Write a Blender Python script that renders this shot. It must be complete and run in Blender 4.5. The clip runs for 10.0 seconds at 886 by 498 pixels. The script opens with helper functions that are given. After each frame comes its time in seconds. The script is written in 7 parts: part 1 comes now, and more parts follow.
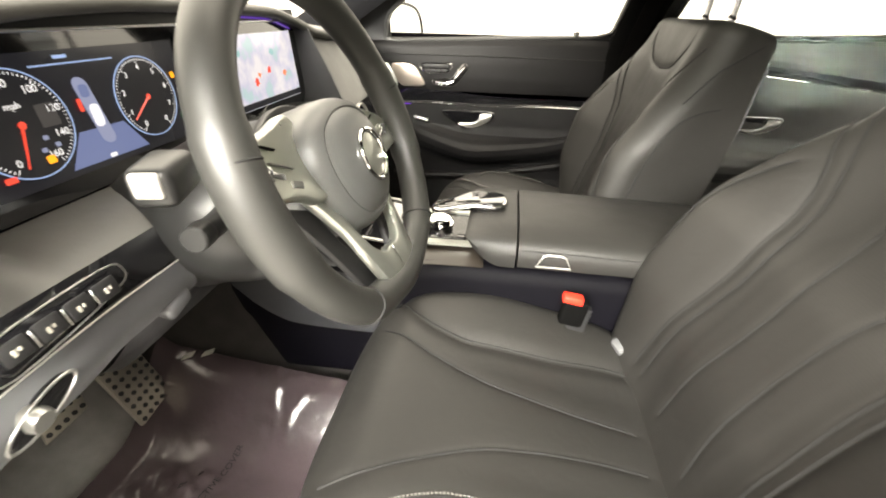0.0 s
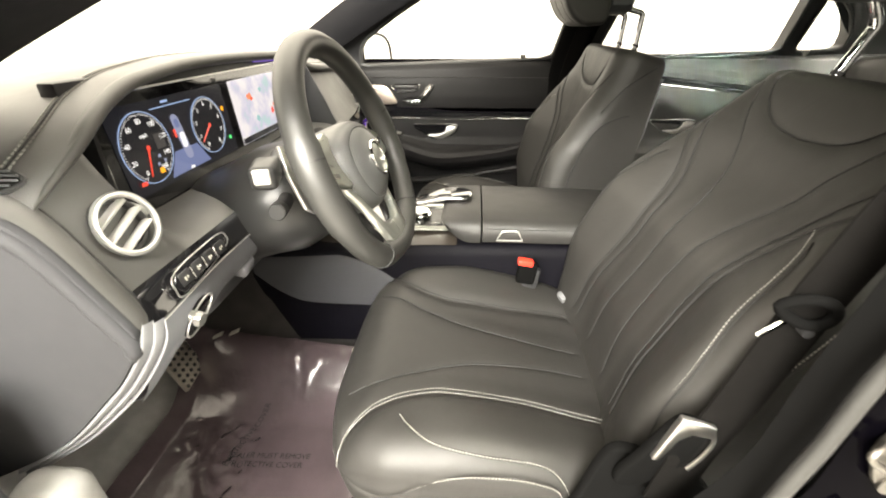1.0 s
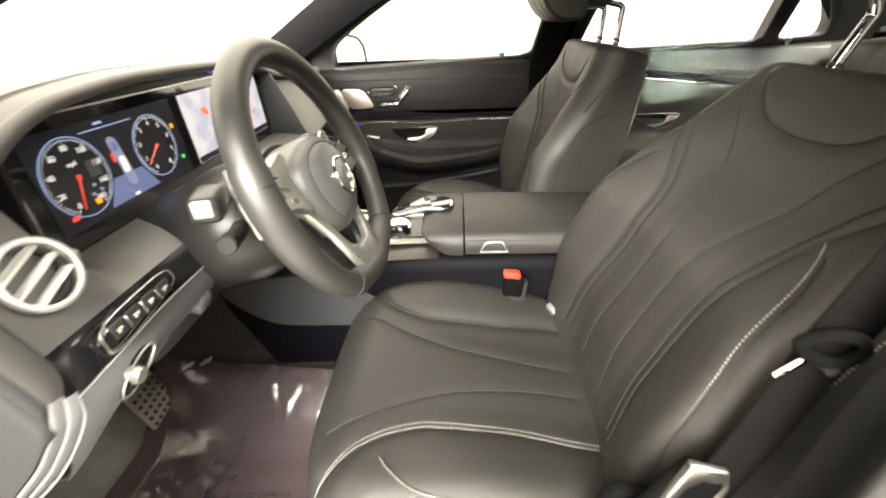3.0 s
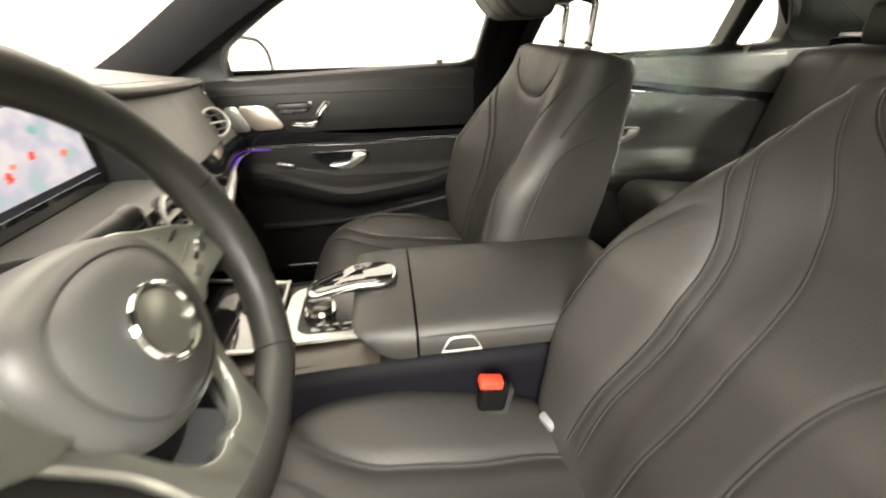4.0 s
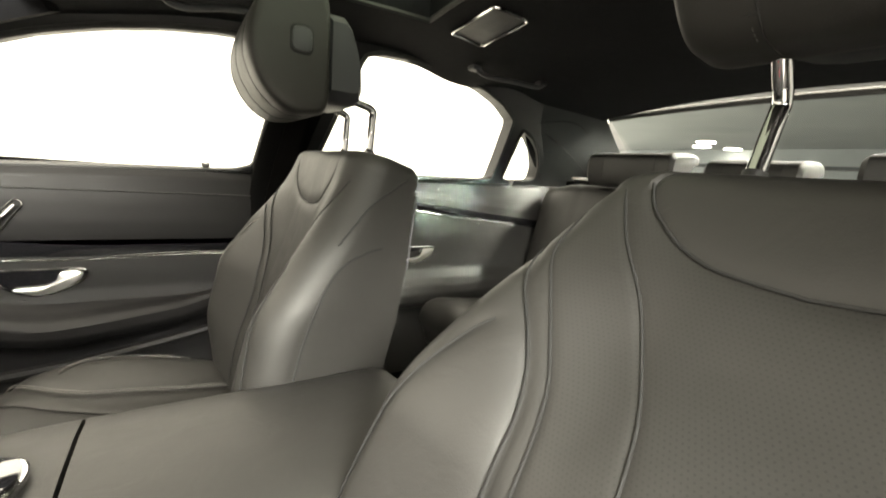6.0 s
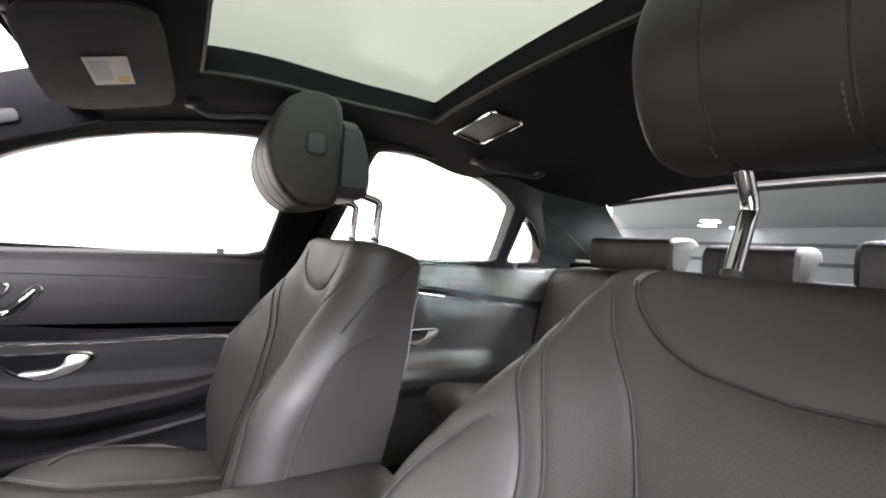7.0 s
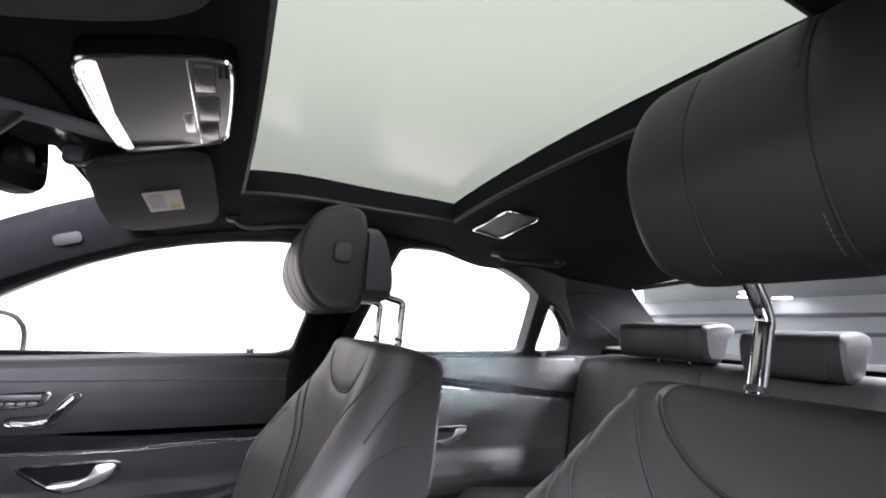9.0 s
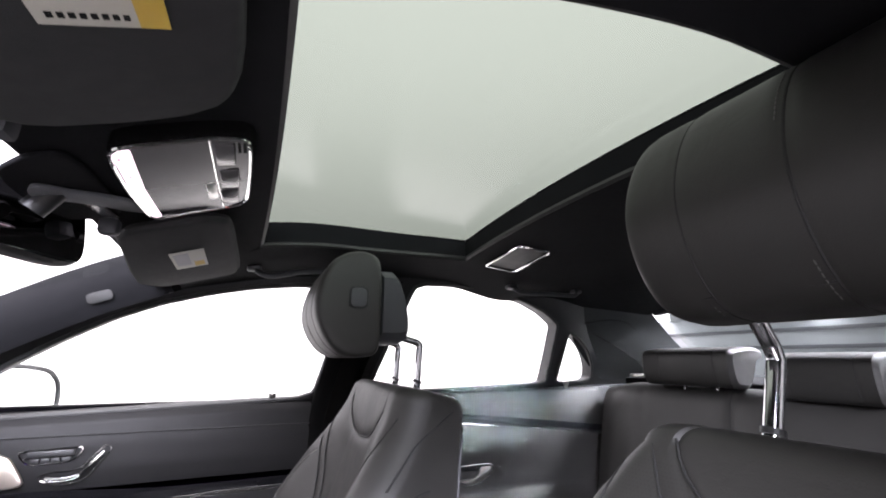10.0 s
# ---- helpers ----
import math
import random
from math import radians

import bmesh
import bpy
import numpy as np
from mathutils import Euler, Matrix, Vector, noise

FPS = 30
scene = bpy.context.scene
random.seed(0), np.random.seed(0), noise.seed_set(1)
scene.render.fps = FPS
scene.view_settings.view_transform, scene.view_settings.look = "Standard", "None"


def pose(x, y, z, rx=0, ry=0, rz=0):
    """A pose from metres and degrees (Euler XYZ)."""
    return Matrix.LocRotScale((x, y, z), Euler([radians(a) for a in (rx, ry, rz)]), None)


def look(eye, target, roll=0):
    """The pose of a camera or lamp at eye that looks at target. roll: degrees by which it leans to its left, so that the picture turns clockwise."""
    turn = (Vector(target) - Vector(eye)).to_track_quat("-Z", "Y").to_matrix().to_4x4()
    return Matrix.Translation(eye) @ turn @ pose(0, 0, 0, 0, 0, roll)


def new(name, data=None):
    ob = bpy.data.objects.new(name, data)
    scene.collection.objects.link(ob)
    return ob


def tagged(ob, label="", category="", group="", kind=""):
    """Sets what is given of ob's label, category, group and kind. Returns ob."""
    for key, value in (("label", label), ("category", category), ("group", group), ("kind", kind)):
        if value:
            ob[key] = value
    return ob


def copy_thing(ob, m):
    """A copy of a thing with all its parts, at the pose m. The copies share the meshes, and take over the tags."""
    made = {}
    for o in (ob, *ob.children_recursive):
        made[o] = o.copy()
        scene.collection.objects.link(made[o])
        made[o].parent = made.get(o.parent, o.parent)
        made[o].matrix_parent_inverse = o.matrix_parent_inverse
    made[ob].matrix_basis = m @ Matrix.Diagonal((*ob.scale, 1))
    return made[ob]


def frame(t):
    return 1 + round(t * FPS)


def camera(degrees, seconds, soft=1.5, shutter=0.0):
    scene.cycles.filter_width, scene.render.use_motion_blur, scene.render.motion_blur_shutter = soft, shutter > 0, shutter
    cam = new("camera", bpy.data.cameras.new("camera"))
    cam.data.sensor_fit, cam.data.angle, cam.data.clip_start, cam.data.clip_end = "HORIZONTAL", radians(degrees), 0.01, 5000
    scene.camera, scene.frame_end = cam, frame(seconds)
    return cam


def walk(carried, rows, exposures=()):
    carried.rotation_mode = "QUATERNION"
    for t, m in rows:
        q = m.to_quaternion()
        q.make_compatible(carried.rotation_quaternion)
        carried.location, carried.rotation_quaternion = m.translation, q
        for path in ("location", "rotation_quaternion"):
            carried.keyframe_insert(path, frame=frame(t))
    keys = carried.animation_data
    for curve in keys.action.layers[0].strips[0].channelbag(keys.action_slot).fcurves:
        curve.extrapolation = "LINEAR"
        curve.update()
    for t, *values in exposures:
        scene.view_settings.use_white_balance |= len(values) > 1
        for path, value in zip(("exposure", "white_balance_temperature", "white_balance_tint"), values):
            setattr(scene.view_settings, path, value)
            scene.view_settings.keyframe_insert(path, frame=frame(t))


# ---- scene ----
cam = camera(93.2, 10.0, 1.9, 0.4)
PATH = [
    (0, (0.696, -0.756, 1.079), (0.457, 0.965, 0.088), 1.3),
    (0.5, (0.701, -0.874, 1.106), (0.566, 0.872, 0.14), 0.7),
    (1, (0.706, -0.97, 1.127), (0.588, 0.79, 0.183), -0.2),
    (1.5, (0.716, -1.018, 1.137), (0.606, 0.746, 0.201), -0.9),
    (2, (0.719, -1.031, 1.139), (0.611, 0.731, 0.199), -1.4),
    (2.2, (0.717, -1.027, 1.138), (0.612, 0.734, 0.196), -1.5),
    (3.3, (0.727, -0.818, 1.128), (0.689, 0.94, 0.174), -2.2),
    (3.5, (0.73, -0.75, 1.126), (0.731, 1.009, 0.174), -2.1),
    (4, (0.715, -0.594, 1.113), (0.94, 1.159, 0.176), -1.3),
    (4.5, (0.727, -0.483, 1.102), (1.258, 1.217, 0.194), -0.3),
    (5, (0.782, -0.461, 1.082), (1.63, 1.151, 0.257), 1.8),
    (5.5, (0.808, -0.459, 1.054), (1.834, 1.151, 0.458), 3.8),
    (6, (0.828, -0.456, 1.047), (1.897, 1.197, 0.694), 4.6),
    (7.3, (0.83, -0.482, 1.073), (1.831, 1.247, 1.16), 4.5),
    (7.5, (0.828, -0.483, 1.076), (1.81, 1.254, 1.207), 4.5),
    (8, (0.826, -0.488, 1.083), (1.777, 1.257, 1.309), 4.1),
    (8.5, (0.829, -0.493, 1.093), (1.745, 1.259, 1.397), 3.5),
    (9, (0.826, -0.501, 1.101), (1.702, 1.257, 1.481), 2.8),
    (9.5, (0.824, -0.513, 1.113), (1.659, 1.249, 1.557), 1.6),
    (10, (0.823, -0.525, 1.121), (1.612, 1.242, 1.629), 0.3),
]
EXPOSURES = [(0.0, 0.24, 7900, 11), (2.4, 0.24, 8000, 11), (4.0, 0.13, 8100, 11), (5.2, 0.36, 8300, 10), (6.2, 0.50, 7700, 8), (7.4, 0.36, 6400, 23), (10.0, 0.16, 6300, 24)]
walk(cam, [(t, look(eye, target, roll)) for t, eye, target, roll in PATH], EXPOSURES)

# ---- light: a white photo bay around the car, a dim hall behind it ----
world = bpy.data.worlds.new("bay_light")
scene.world = world
world.use_nodes = True
wn = world.node_tree.nodes["Background"]
wn.inputs[0].default_value = (1.0, 0.985, 0.955, 1)
# the bay light is set brighter above than at eye level
wt, wl = world.node_tree.nodes, world.node_tree.links
tcw = wt.new("ShaderNodeTexCoord")
sepw = wt.new("ShaderNodeSeparateXYZ")
wl.new(tcw.outputs["Generated"], sepw.inputs[0])
mrw = wt.new("ShaderNodeMapRange")
mrw.interpolation_type = "SMOOTHSTEP"
for key, val in (("From Min", 0.0), ("From Max", 0.75), ("To Min", 2.8), ("To Max", 7.2)):
    mrw.inputs[key].default_value = val
wl.new(sepw.outputs["Z"], mrw.inputs["Value"])
wl.new(mrw.outputs["Result"], wn.inputs[1])


# area lamps added outside the car to brighten it; none is seen
def added_lamp(width, height, watts, color, eye, target, spread=180):
    lamp = bpy.data.lights.new("added_lamp", "AREA")
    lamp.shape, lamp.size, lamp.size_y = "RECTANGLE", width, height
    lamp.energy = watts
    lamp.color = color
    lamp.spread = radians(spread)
    new("added_lamp", lamp).matrix_world = look(eye, target)


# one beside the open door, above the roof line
added_lamp(2.4, 1.6, 1050.0, (0.92, 0.97, 1.0), (-1.2, -5.2, 2.90), (0.6, 0.0, 0.7))
# one with a narrow spread beside the rear window: through it the light reaches the far rear door
added_lamp(0.35, 0.25, 7.5, (0.80, 1.0, 0.97), (1.75, -4.75, 1.50), (1.56, 0.74, 1.0), 8)
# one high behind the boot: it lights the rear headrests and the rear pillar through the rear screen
added_lamp(0.8, 0.8, 150.0, (0.92, 1.0, 1.0), (3.7, -0.7, 3.0), (2.0, 0.2, 1.1), 70)
# and a smaller one above the open doorway
added_lamp(1.0, 1.0, 120.0, (0.86, 0.94, 1.0), (0.50, -2.3, 2.2), (0.25, -0.5, 0.5), 120)


# ---- small geometry kit ----
def V(*a):
    return Vector(a)


def keyed(*keys):
    """A smooth function through (at, value) pairs."""
    xs = [k[0] for k in keys]
    ys = [k[1] for k in keys]
    n = len(xs)
    m = []
    for i in range(n):
        if 0 < i < n - 1:
            a = (ys[i] - ys[i - 1]) / (xs[i] - xs[i - 1])
            b = (ys[i + 1] - ys[i]) / (xs[i + 1] - xs[i])
            m.append(0.0 if a * b <= 0 else 2 * a * b / (a + b))
        elif i == 0:
            m.append((ys[1] - ys[0]) / (xs[1] - xs[0]))
        else:
            m.append((ys[-1] - ys[-2]) / (xs[-1] - xs[-2]))

    def f(x):
        if x <= xs[0]:
            return ys[0]
        if x >= xs[-1]:
            return ys[-1]
        i = 0
        while x > xs[i + 1]:
            i += 1
        d = xs[i + 1] - xs[i]
        t = (x - xs[i]) / d
        return (ys[i] * (1 + 2 * t) * (1 - t) ** 2 + d * m[i] * t * (1 - t) ** 2
                + ys[i + 1] * t * t * (3 - 2 * t) + d * m[i + 1] * t * t * (t - 1))
    return f


def sstep(a, b, x):
    t = min(1.0, max(0.0, (x - a) / (b - a)))
    return t * t * (3 - 2 * t)


def smooth_path(pts, n=8, closed=False):
    """Catmull-Rom through points."""
    P = [Vector(p) for p in pts]
    out = []
    k = len(P)
    last = k if closed else k - 1
    for i in range(last):
        p0 = P[(i - 1) % k] if closed or i > 0 else P[0] * 2 - P[1]
        p1, p2 = P[i], P[(i + 1) % k]
        p3 = P[(i + 2) % k] if closed or i + 2 < k else P[-1] * 2 - P[-2]
        for j in range(n):
            t = j / n
            out.append(0.5 * ((2 * p1) + (p2 - p0) * t + (2 * p0 - 5 * p1 + 4 * p2 - p3) * t * t
                              + (3 * p1 - p0 - 3 * p2 + p3) * t ** 3))
    if not closed:
        out.append(P[-1].copy())
    return out


def sheet(fn, nu, nv, wrap=False):
    """Grid of fn(u, v), u and v in 0..1; wrap closes it in u."""
    verts, faces = [], []
    cols = nu if wrap else nu + 1
    for j in range(nv + 1):
        for i in range(cols):
            verts.append(tuple(fn(i / nu, j / nv)))
    for j in range(nv):
        for i in range(nu):
            a, b = j * cols + i, j * cols + (i + 1) % cols
            faces.append((a, b, b + cols, a + cols))
    return verts, faces


def loft(rings, caps=True, wrap=True):
    verts = [tuple(p) for r in rings for p in r]
    n = len(rings[0])
    faces = []
    for j in range(len(rings) - 1):
        for i in range(n if wrap else n - 1):
            a, b = j * n + i, j * n + (i + 1) % n
            faces.append((a, b, b + n, a + n))
    if caps:
        faces.append(tuple(range(n))[::-1])
        faces.append(tuple(range((len(rings) - 1) * n, len(rings) * n)))
    return verts, faces


def tube(path, r, n=8, closed=False, flat=1.0):
    """A tube along path; r a number or a function of 0..1; flat squeezes it along its own normal."""
    P = [Vector(p) for p in path]
    k = len(P)
    rings = []
    nrm = None
    for i in range(k):
        t = (P[(i + 1) % k] - P[i - 1]) if closed else (P[min(i + 1, k - 1)] - P[max(i - 1, 0)])
        t.normalize()
        if nrm is None:
            nrm = t.orthogonal().normalized()
        else:
            nrm = (nrm - t * nrm.dot(t)).normalized()
        bi = t.cross(nrm)
        rr = r(i / max(1, k - 1)) if callable(r) else r
        rings.append([P[i] + (nrm * math.cos(a) * flat + bi * math.sin(a)) * rr
                      for a in (2 * math.pi * j / n for j in range(n))])
    if closed:
        rings.append(rings[0])
    return loft(rings, caps=not closed)


def rbox(c, size, bev=0.004, seg=2, turn=(0, 0, 0)):
    bm = bmesh.new()
    bmesh.ops.create_cube(bm, size=1.0)
    bmesh.ops.scale(bm, vec=size, verts=bm.verts)
    bmesh.ops.bevel(bm, geom=bm.edges[:], offset=min(bev, min(size) * 0.49), segments=seg, profile=0.5, affect="EDGES")
    bmesh.ops.transform(bm, matrix=pose(*c, *turn), verts=bm.verts)
    return bm


def prism(outline, to3, thick, bev=0.0, seg=2):
    """A plate: outline of 2D points laid by to3, thick a vector."""
    bm = bmesh.new()
    vs = [bm.verts.new(to3(*p)) for p in outline]
    f = bm.faces.new(vs)
    ex = bmesh.ops.extrude_face_region(bm, geom=[f])
    top = [g for g in ex["geom"] if isinstance(g, bmesh.types.BMVert)]
    bmesh.ops.translate(bm, vec=Vector(thick), verts=top)
    bmesh.ops.recalc_face_normals(bm, faces=bm.faces)
    if bev > 0:
        bmesh.ops.bevel(bm, geom=bm.edges[:], offset=bev, segments=seg, profile=0.5, affect="EDGES")
    return bm


def holed(outer, holes, to3, thick=None):
    """A plate with openings through it."""
    bm = bmesh.new()
    edges = []
    for loop in [outer] + holes:
        vs = [bm.verts.new(to3(*p)) for p in loop]
        for i in range(len(vs)):
            edges.append(bm.edges.new((vs[i], vs[(i + 1) % len(vs)])))
    bmesh.ops.triangle_fill(bm, use_beauty=True, edges=edges)
    if thick is not None:
        ex = bmesh.ops.extrude_face_region(bm, geom=bm.faces[:])
        bmesh.ops.translate(bm, vec=Vector(thick), verts=[g for g in ex["geom"] if isinstance(g, bmesh.types.BMVert)])
    bmesh.ops.recalc_face_normals(bm, faces=bm.faces)
    return bm


def rrect(cx, cy, w, h, r, n=5):
    """Rounded rectangle outline."""
    out = []
    r = min(r, w / 2 - 1e-4, h / 2 - 1e-4)
    for sx, sy, a0 in ((1, 1, 0), (-1, 1, 90), (-1, -1, 180), (1, -1, 270)):
        for k in range(n + 1):
            a = radians(a0 + 90 * k / n)
            out.append((cx + sx * (w / 2 - r) + r * math.cos(a), cy + sy * (h / 2 - r) + r * math.sin(a)))
    return out


def moved(geo, m):
    if isinstance(geo, bmesh.types.BMesh):
        bmesh.ops.transform(geo, matrix=m, verts=geo.verts)
        return geo
    return [tuple(m @ Vector(v)) for v in geo[0]], geo[1]


def joined(*geos):
    """Several pieces of one part in one mesh."""
    verts, faces = [], []
    for g in geos:
        k = len(verts)
        if isinstance(g, bmesh.types.BMesh):
            g.verts.index_update()
            verts += [tuple(v.co) for v in g.verts]
            faces += [tuple(v.index + k for v in f.verts) for f in g.faces]
            g.free()
        else:
            verts += list(g[0])
            faces += [tuple(i + k for i in f) for f in g[1]]
    return verts, faces


def part(name, geo, material, parent=None, label="", angle=40):
    """One mesh object from a bmesh or (verts, faces), smooth but for sharp edges."""
    me = bpy.data.meshes.new(name)
    if isinstance(geo, bmesh.types.BMesh):
        bm = geo
    else:
        me.from_pydata(geo[0], [], geo[1])
        bm = bmesh.new()
        bm.from_mesh(me)
    bmesh.ops.recalc_face_normals(bm, faces=bm.faces)
    lim = radians(angle)
    for f in bm.faces:
        f.smooth = True
    for e in bm.edges:
        if len(e.link_faces) == 2:
            e.smooth = e.calc_face_angle(0.0) < lim
    bm.to_mesh(me)
    bm.free()
    me.materials.append(material)
    ob = new(name, me)
    if parent is not None:
        ob.parent = parent
    if label:
        ob["label"] = label
    return ob


def thing(name, label, category, group="", kind=""):
    ob = new(name)
    ob.empty_display_size = 0.05
    return tagged(ob, label, category, group, kind)


def base_of(ob, at):
    """Move a thing's origin to its base without moving its parts."""
    at = Vector(at)
    ob.location = at
    for c in ob.children:
        c.matrix_parent_inverse = Matrix.Translation(-at)
    return ob


# ---- materials ----
def mat(name, color, rough=0.5, metal=0.0, spec=0.5, bump=0.0, scale=200.0, kind="noise", vary=0.15, vscale=6.0,
        rvary=0.1, coat=0.0, detail=3.0, bdist=0.002, sheen=0.0, crease=0.0):
    m = bpy.data.materials.new(name)
    m.use_nodes = True
    nt = m.node_tree
    nd, ln = nt.nodes, nt.links
    b = nd["Principled BSDF"]
    b.inputs["Base Color"].default_value = (*color, 1)
    b.inputs["Roughness"].default_value = rough
    b.inputs["Metallic"].default_value = metal
    b.inputs["Specular IOR Level"].default_value = spec
    b.inputs["Coat Weight"].default_value = coat
    b.inputs["Sheen Weight"].default_value = sheen
    tc = nd.new("ShaderNodeTexCoord")
    if vary > 0:
        n1 = nd.new("ShaderNodeTexNoise")
        n1.inputs["Scale"].default_value = vscale
        n1.inputs["Detail"].default_value = 5
        ln.new(tc.outputs["Object"], n1.inputs["Vector"])
        mix = nd.new("ShaderNodeMix")
        mix.data_type = "RGBA"
        ln.new(n1.outputs["Fac"], mix.inputs["Factor"])
        mix.inputs["A"].default_value = (*[c * (1 - vary) for c in color], 1)
        mix.inputs["B"].default_value = (*[min(1, c * (1 + vary)) for c in color], 1)
        ln.new(mix.outputs["Result"], b.inputs["Base Color"])
        rr = nd.new("ShaderNodeMapRange")
        rr.inputs["To Min"].default_value = max(0.02, rough - rvary)
        rr.inputs["To Max"].default_value = min(1, rough + rvary)
        n2 = nd.new("ShaderNodeTexNoise")
        n2.inputs["Scale"].default_value = vscale * 5
        ln.new(tc.outputs["Object"], n2.inputs["Vector"])
        ln.new(n2.outputs["Fac"], rr.inputs["Value"])
        ln.new(rr.outputs["Result"], b.inputs["Roughness"])
    if bump > 0:
        bp = nd.new("ShaderNodeBump")
        bp.inputs["Strength"].default_value = bump
        bp.inputs["Distance"].default_value = bdist
        if kind == "voronoi":
            t = nd.new("ShaderNodeTexVoronoi")
            t.feature = "DISTANCE_TO_EDGE"
            t.inputs["Scale"].default_value = scale
            ln.new(tc.outputs["Object"], t.inputs["Vector"])
            ln.new(t.outputs["Distance"], bp.inputs["Height"])
        else:
            t = nd.new("ShaderNodeTexNoise")
            t.inputs["Scale"].default_value = scale
            t.inputs["Detail"].default_value = detail
            ln.new(tc.outputs["Object"], t.inputs["Vector"])
            ln.new(t.outputs["Fac"], bp.inputs["Height"])
        ln.new(bp.outputs["Normal"], b.inputs["Normal"])
        if crease > 0:
            # soft unevenness of stretched hide, under the grain
            cb = nd.new("ShaderNodeBump")
            cb.inputs["Strength"].default_value = crease
            cb.inputs["Distance"].default_value = 0.004
            cn = nd.new("ShaderNodeTexNoise")
            cn.inputs["Scale"].default_value = 26
            cn.inputs["Detail"].default_value = 3
            cn.inputs["Distortion"].default_value = 0.6
            ln.new(tc.outputs["Object"], cn.inputs["Vector"])
            ln.new(cn.outputs["Fac"], cb.inputs["Height"])
            ln.new(cb.outputs["Normal"], bp.inputs["Normal"])
    return m


def glow(name, color, strength):
    m = bpy.data.materials.new(name)
    m.use_nodes = True
    b = m.node_tree.nodes["Principled BSDF"]
    b.inputs["Base Color"].default_value = (0.02, 0.02, 0.02, 1)
    b.inputs["Emission Color"].default_value = (*color, 1)
    b.inputs["Emission Strength"].default_value = strength
    b.inputs["Roughness"].default_value = 0.15
    return m


def pane(name, tint, gloss=0.02):
    """A thin sheet of tinted glass: clear through, mirror-like at a slant."""
    m = bpy.data.materials.new(name)
    m.use_nodes = True
    nd, ln = m.node_tree.nodes, m.node_tree.links
    nd.remove(nd["Principled BSDF"])
    tr = nd.new("ShaderNodeBsdfTransparent")
    tr.inputs[0].default_value = (*tint, 1)
    gl = nd.new("ShaderNodeBsdfGlossy")
    gl.inputs["Roughness"].default_value = gloss
    lw = nd.new("ShaderNodeLayerWeight")
    pw = nd.new("ShaderNodeMath")
    pw.operation = "POWER"
    pw.inputs[1].default_value = 4.0
    ad = nd.new("ShaderNodeMath")
    ad.operation = "MULTIPLY_ADD"
    ad.inputs[1].default_value = 0.55
    ad.inputs[2].default_value = 0.03
    ln.new(lw.outputs["Facing"], pw.inputs[0])
    ln.new(pw.outputs[0], ad.inputs[0])
    mx = nd.new("ShaderNodeMixShader")
    ln.new(ad.outputs[0], mx.inputs[0])
    ln.new(tr.outputs[0], mx.inputs[1])
    ln.new(gl.outputs[0], mx.inputs[2])
    ln.new(mx.outputs[0], nd["Material Output"].inputs["Surface"])
    return m


LEATHER = mat("black_leather", (0.0150, 0.0143, 0.0134), 0.53, spec=0.40, bump=0.22, scale=420, kind="voronoi", vary=0.18, vscale=5, rvary=0.07, bdist=0.0006, crease=0.22)
# rear door leather, lighter than the front: its light is in the colour
LEATHER_LIT = mat("black_leather_lit", (0.018, 0.0175, 0.017), 0.5, spec=0.35, bump=0.25, scale=380, kind="voronoi", vary=0.15, vscale=4, bdist=0.0006, crease=0.12)
SEAM = mat("seam_thread_dark", (0.006, 0.006, 0.006), 0.8, vary=0)
THREAD = mat("seam_thread_grey", (0.20, 0.195, 0.18), 0.7, vary=0.2, vscale=60)
THREAD_DARK = mat("seam_thread_slate", (0.075, 0.073, 0.070), 0.7, vary=0.2, vscale=60)
# tunnel copy of the floor carpet, darkened for the footwell shade
TUNNEL_CARPET = mat("shaded_tunnel_carpet", (0.030, 0.028, 0.027), 0.95, bump=0.9, scale=900, vary=0.35, vscale=25, bdist=0.003, spec=0.1)
PLASTIC = mat("black_plastic", (0.015, 0.015, 0.016), 0.48, spec=0.35, bump=0.15, scale=700, vary=0.12, vscale=8, bdist=0.0004)
PLASTIC_GREY = mat("grey_plastic", (0.034, 0.035, 0.039), 0.5, spec=0.35, bump=0.2, scale=800, vary=0.1, vscale=7, bdist=0.0004)
END_CAP = mat("end_cap_plastic", (0.023, 0.0233, 0.0252), 0.7, spec=0.12, bump=0.15, scale=900, vary=0.08, vscale=7, bdist=0.0003)
SEAL_GREY = mat("grey_seal_rubber", (0.105, 0.107, 0.112), 0.55, bump=0.2, scale=400, vary=0.12, vscale=15, bdist=0.0005)
RUBBER = mat("rubber_seal", (0.025, 0.025, 0.025), 0.6, bump=0.2, scale=300, vary=0.2, vscale=15, bdist=0.0006)
PIANO = mat("gloss_black_trim", (0.006, 0.006, 0.007), 0.06, spec=0.6, coat=0.6, vary=0.1, vscale=3, rvary=0.03)
CHROME = mat("chrome", (0.78, 0.78, 0.77), 0.10, metal=1.0, vary=0.05, vscale=20, rvary=0.04)
ALU = mat("satin_aluminium", (0.62, 0.61, 0.59), 0.30, metal=1.0, vary=0.06, vscale=30, rvary=0.06, bump=0.05, scale=900)
STEEL = mat("zinc_steel", (0.17, 0.16, 0.145), 0.42, metal=1.0, vary=0.15, vscale=40, bump=0.1, scale=300)
# black carpet made paler: light from the doorway is in its colour
CARPET = mat("lit_carpet", (0.20, 0.197, 0.19), 0.95, bump=0.9, scale=900, vary=0.35, vscale=25, bdist=0.003, spec=0.1)
HEADLINER = mat("black_headliner", (0.007, 0.007, 0.008), 0.95, bump=0.4, scale=1200, vary=0.25, vscale=12, bdist=0.001, spec=0.1)
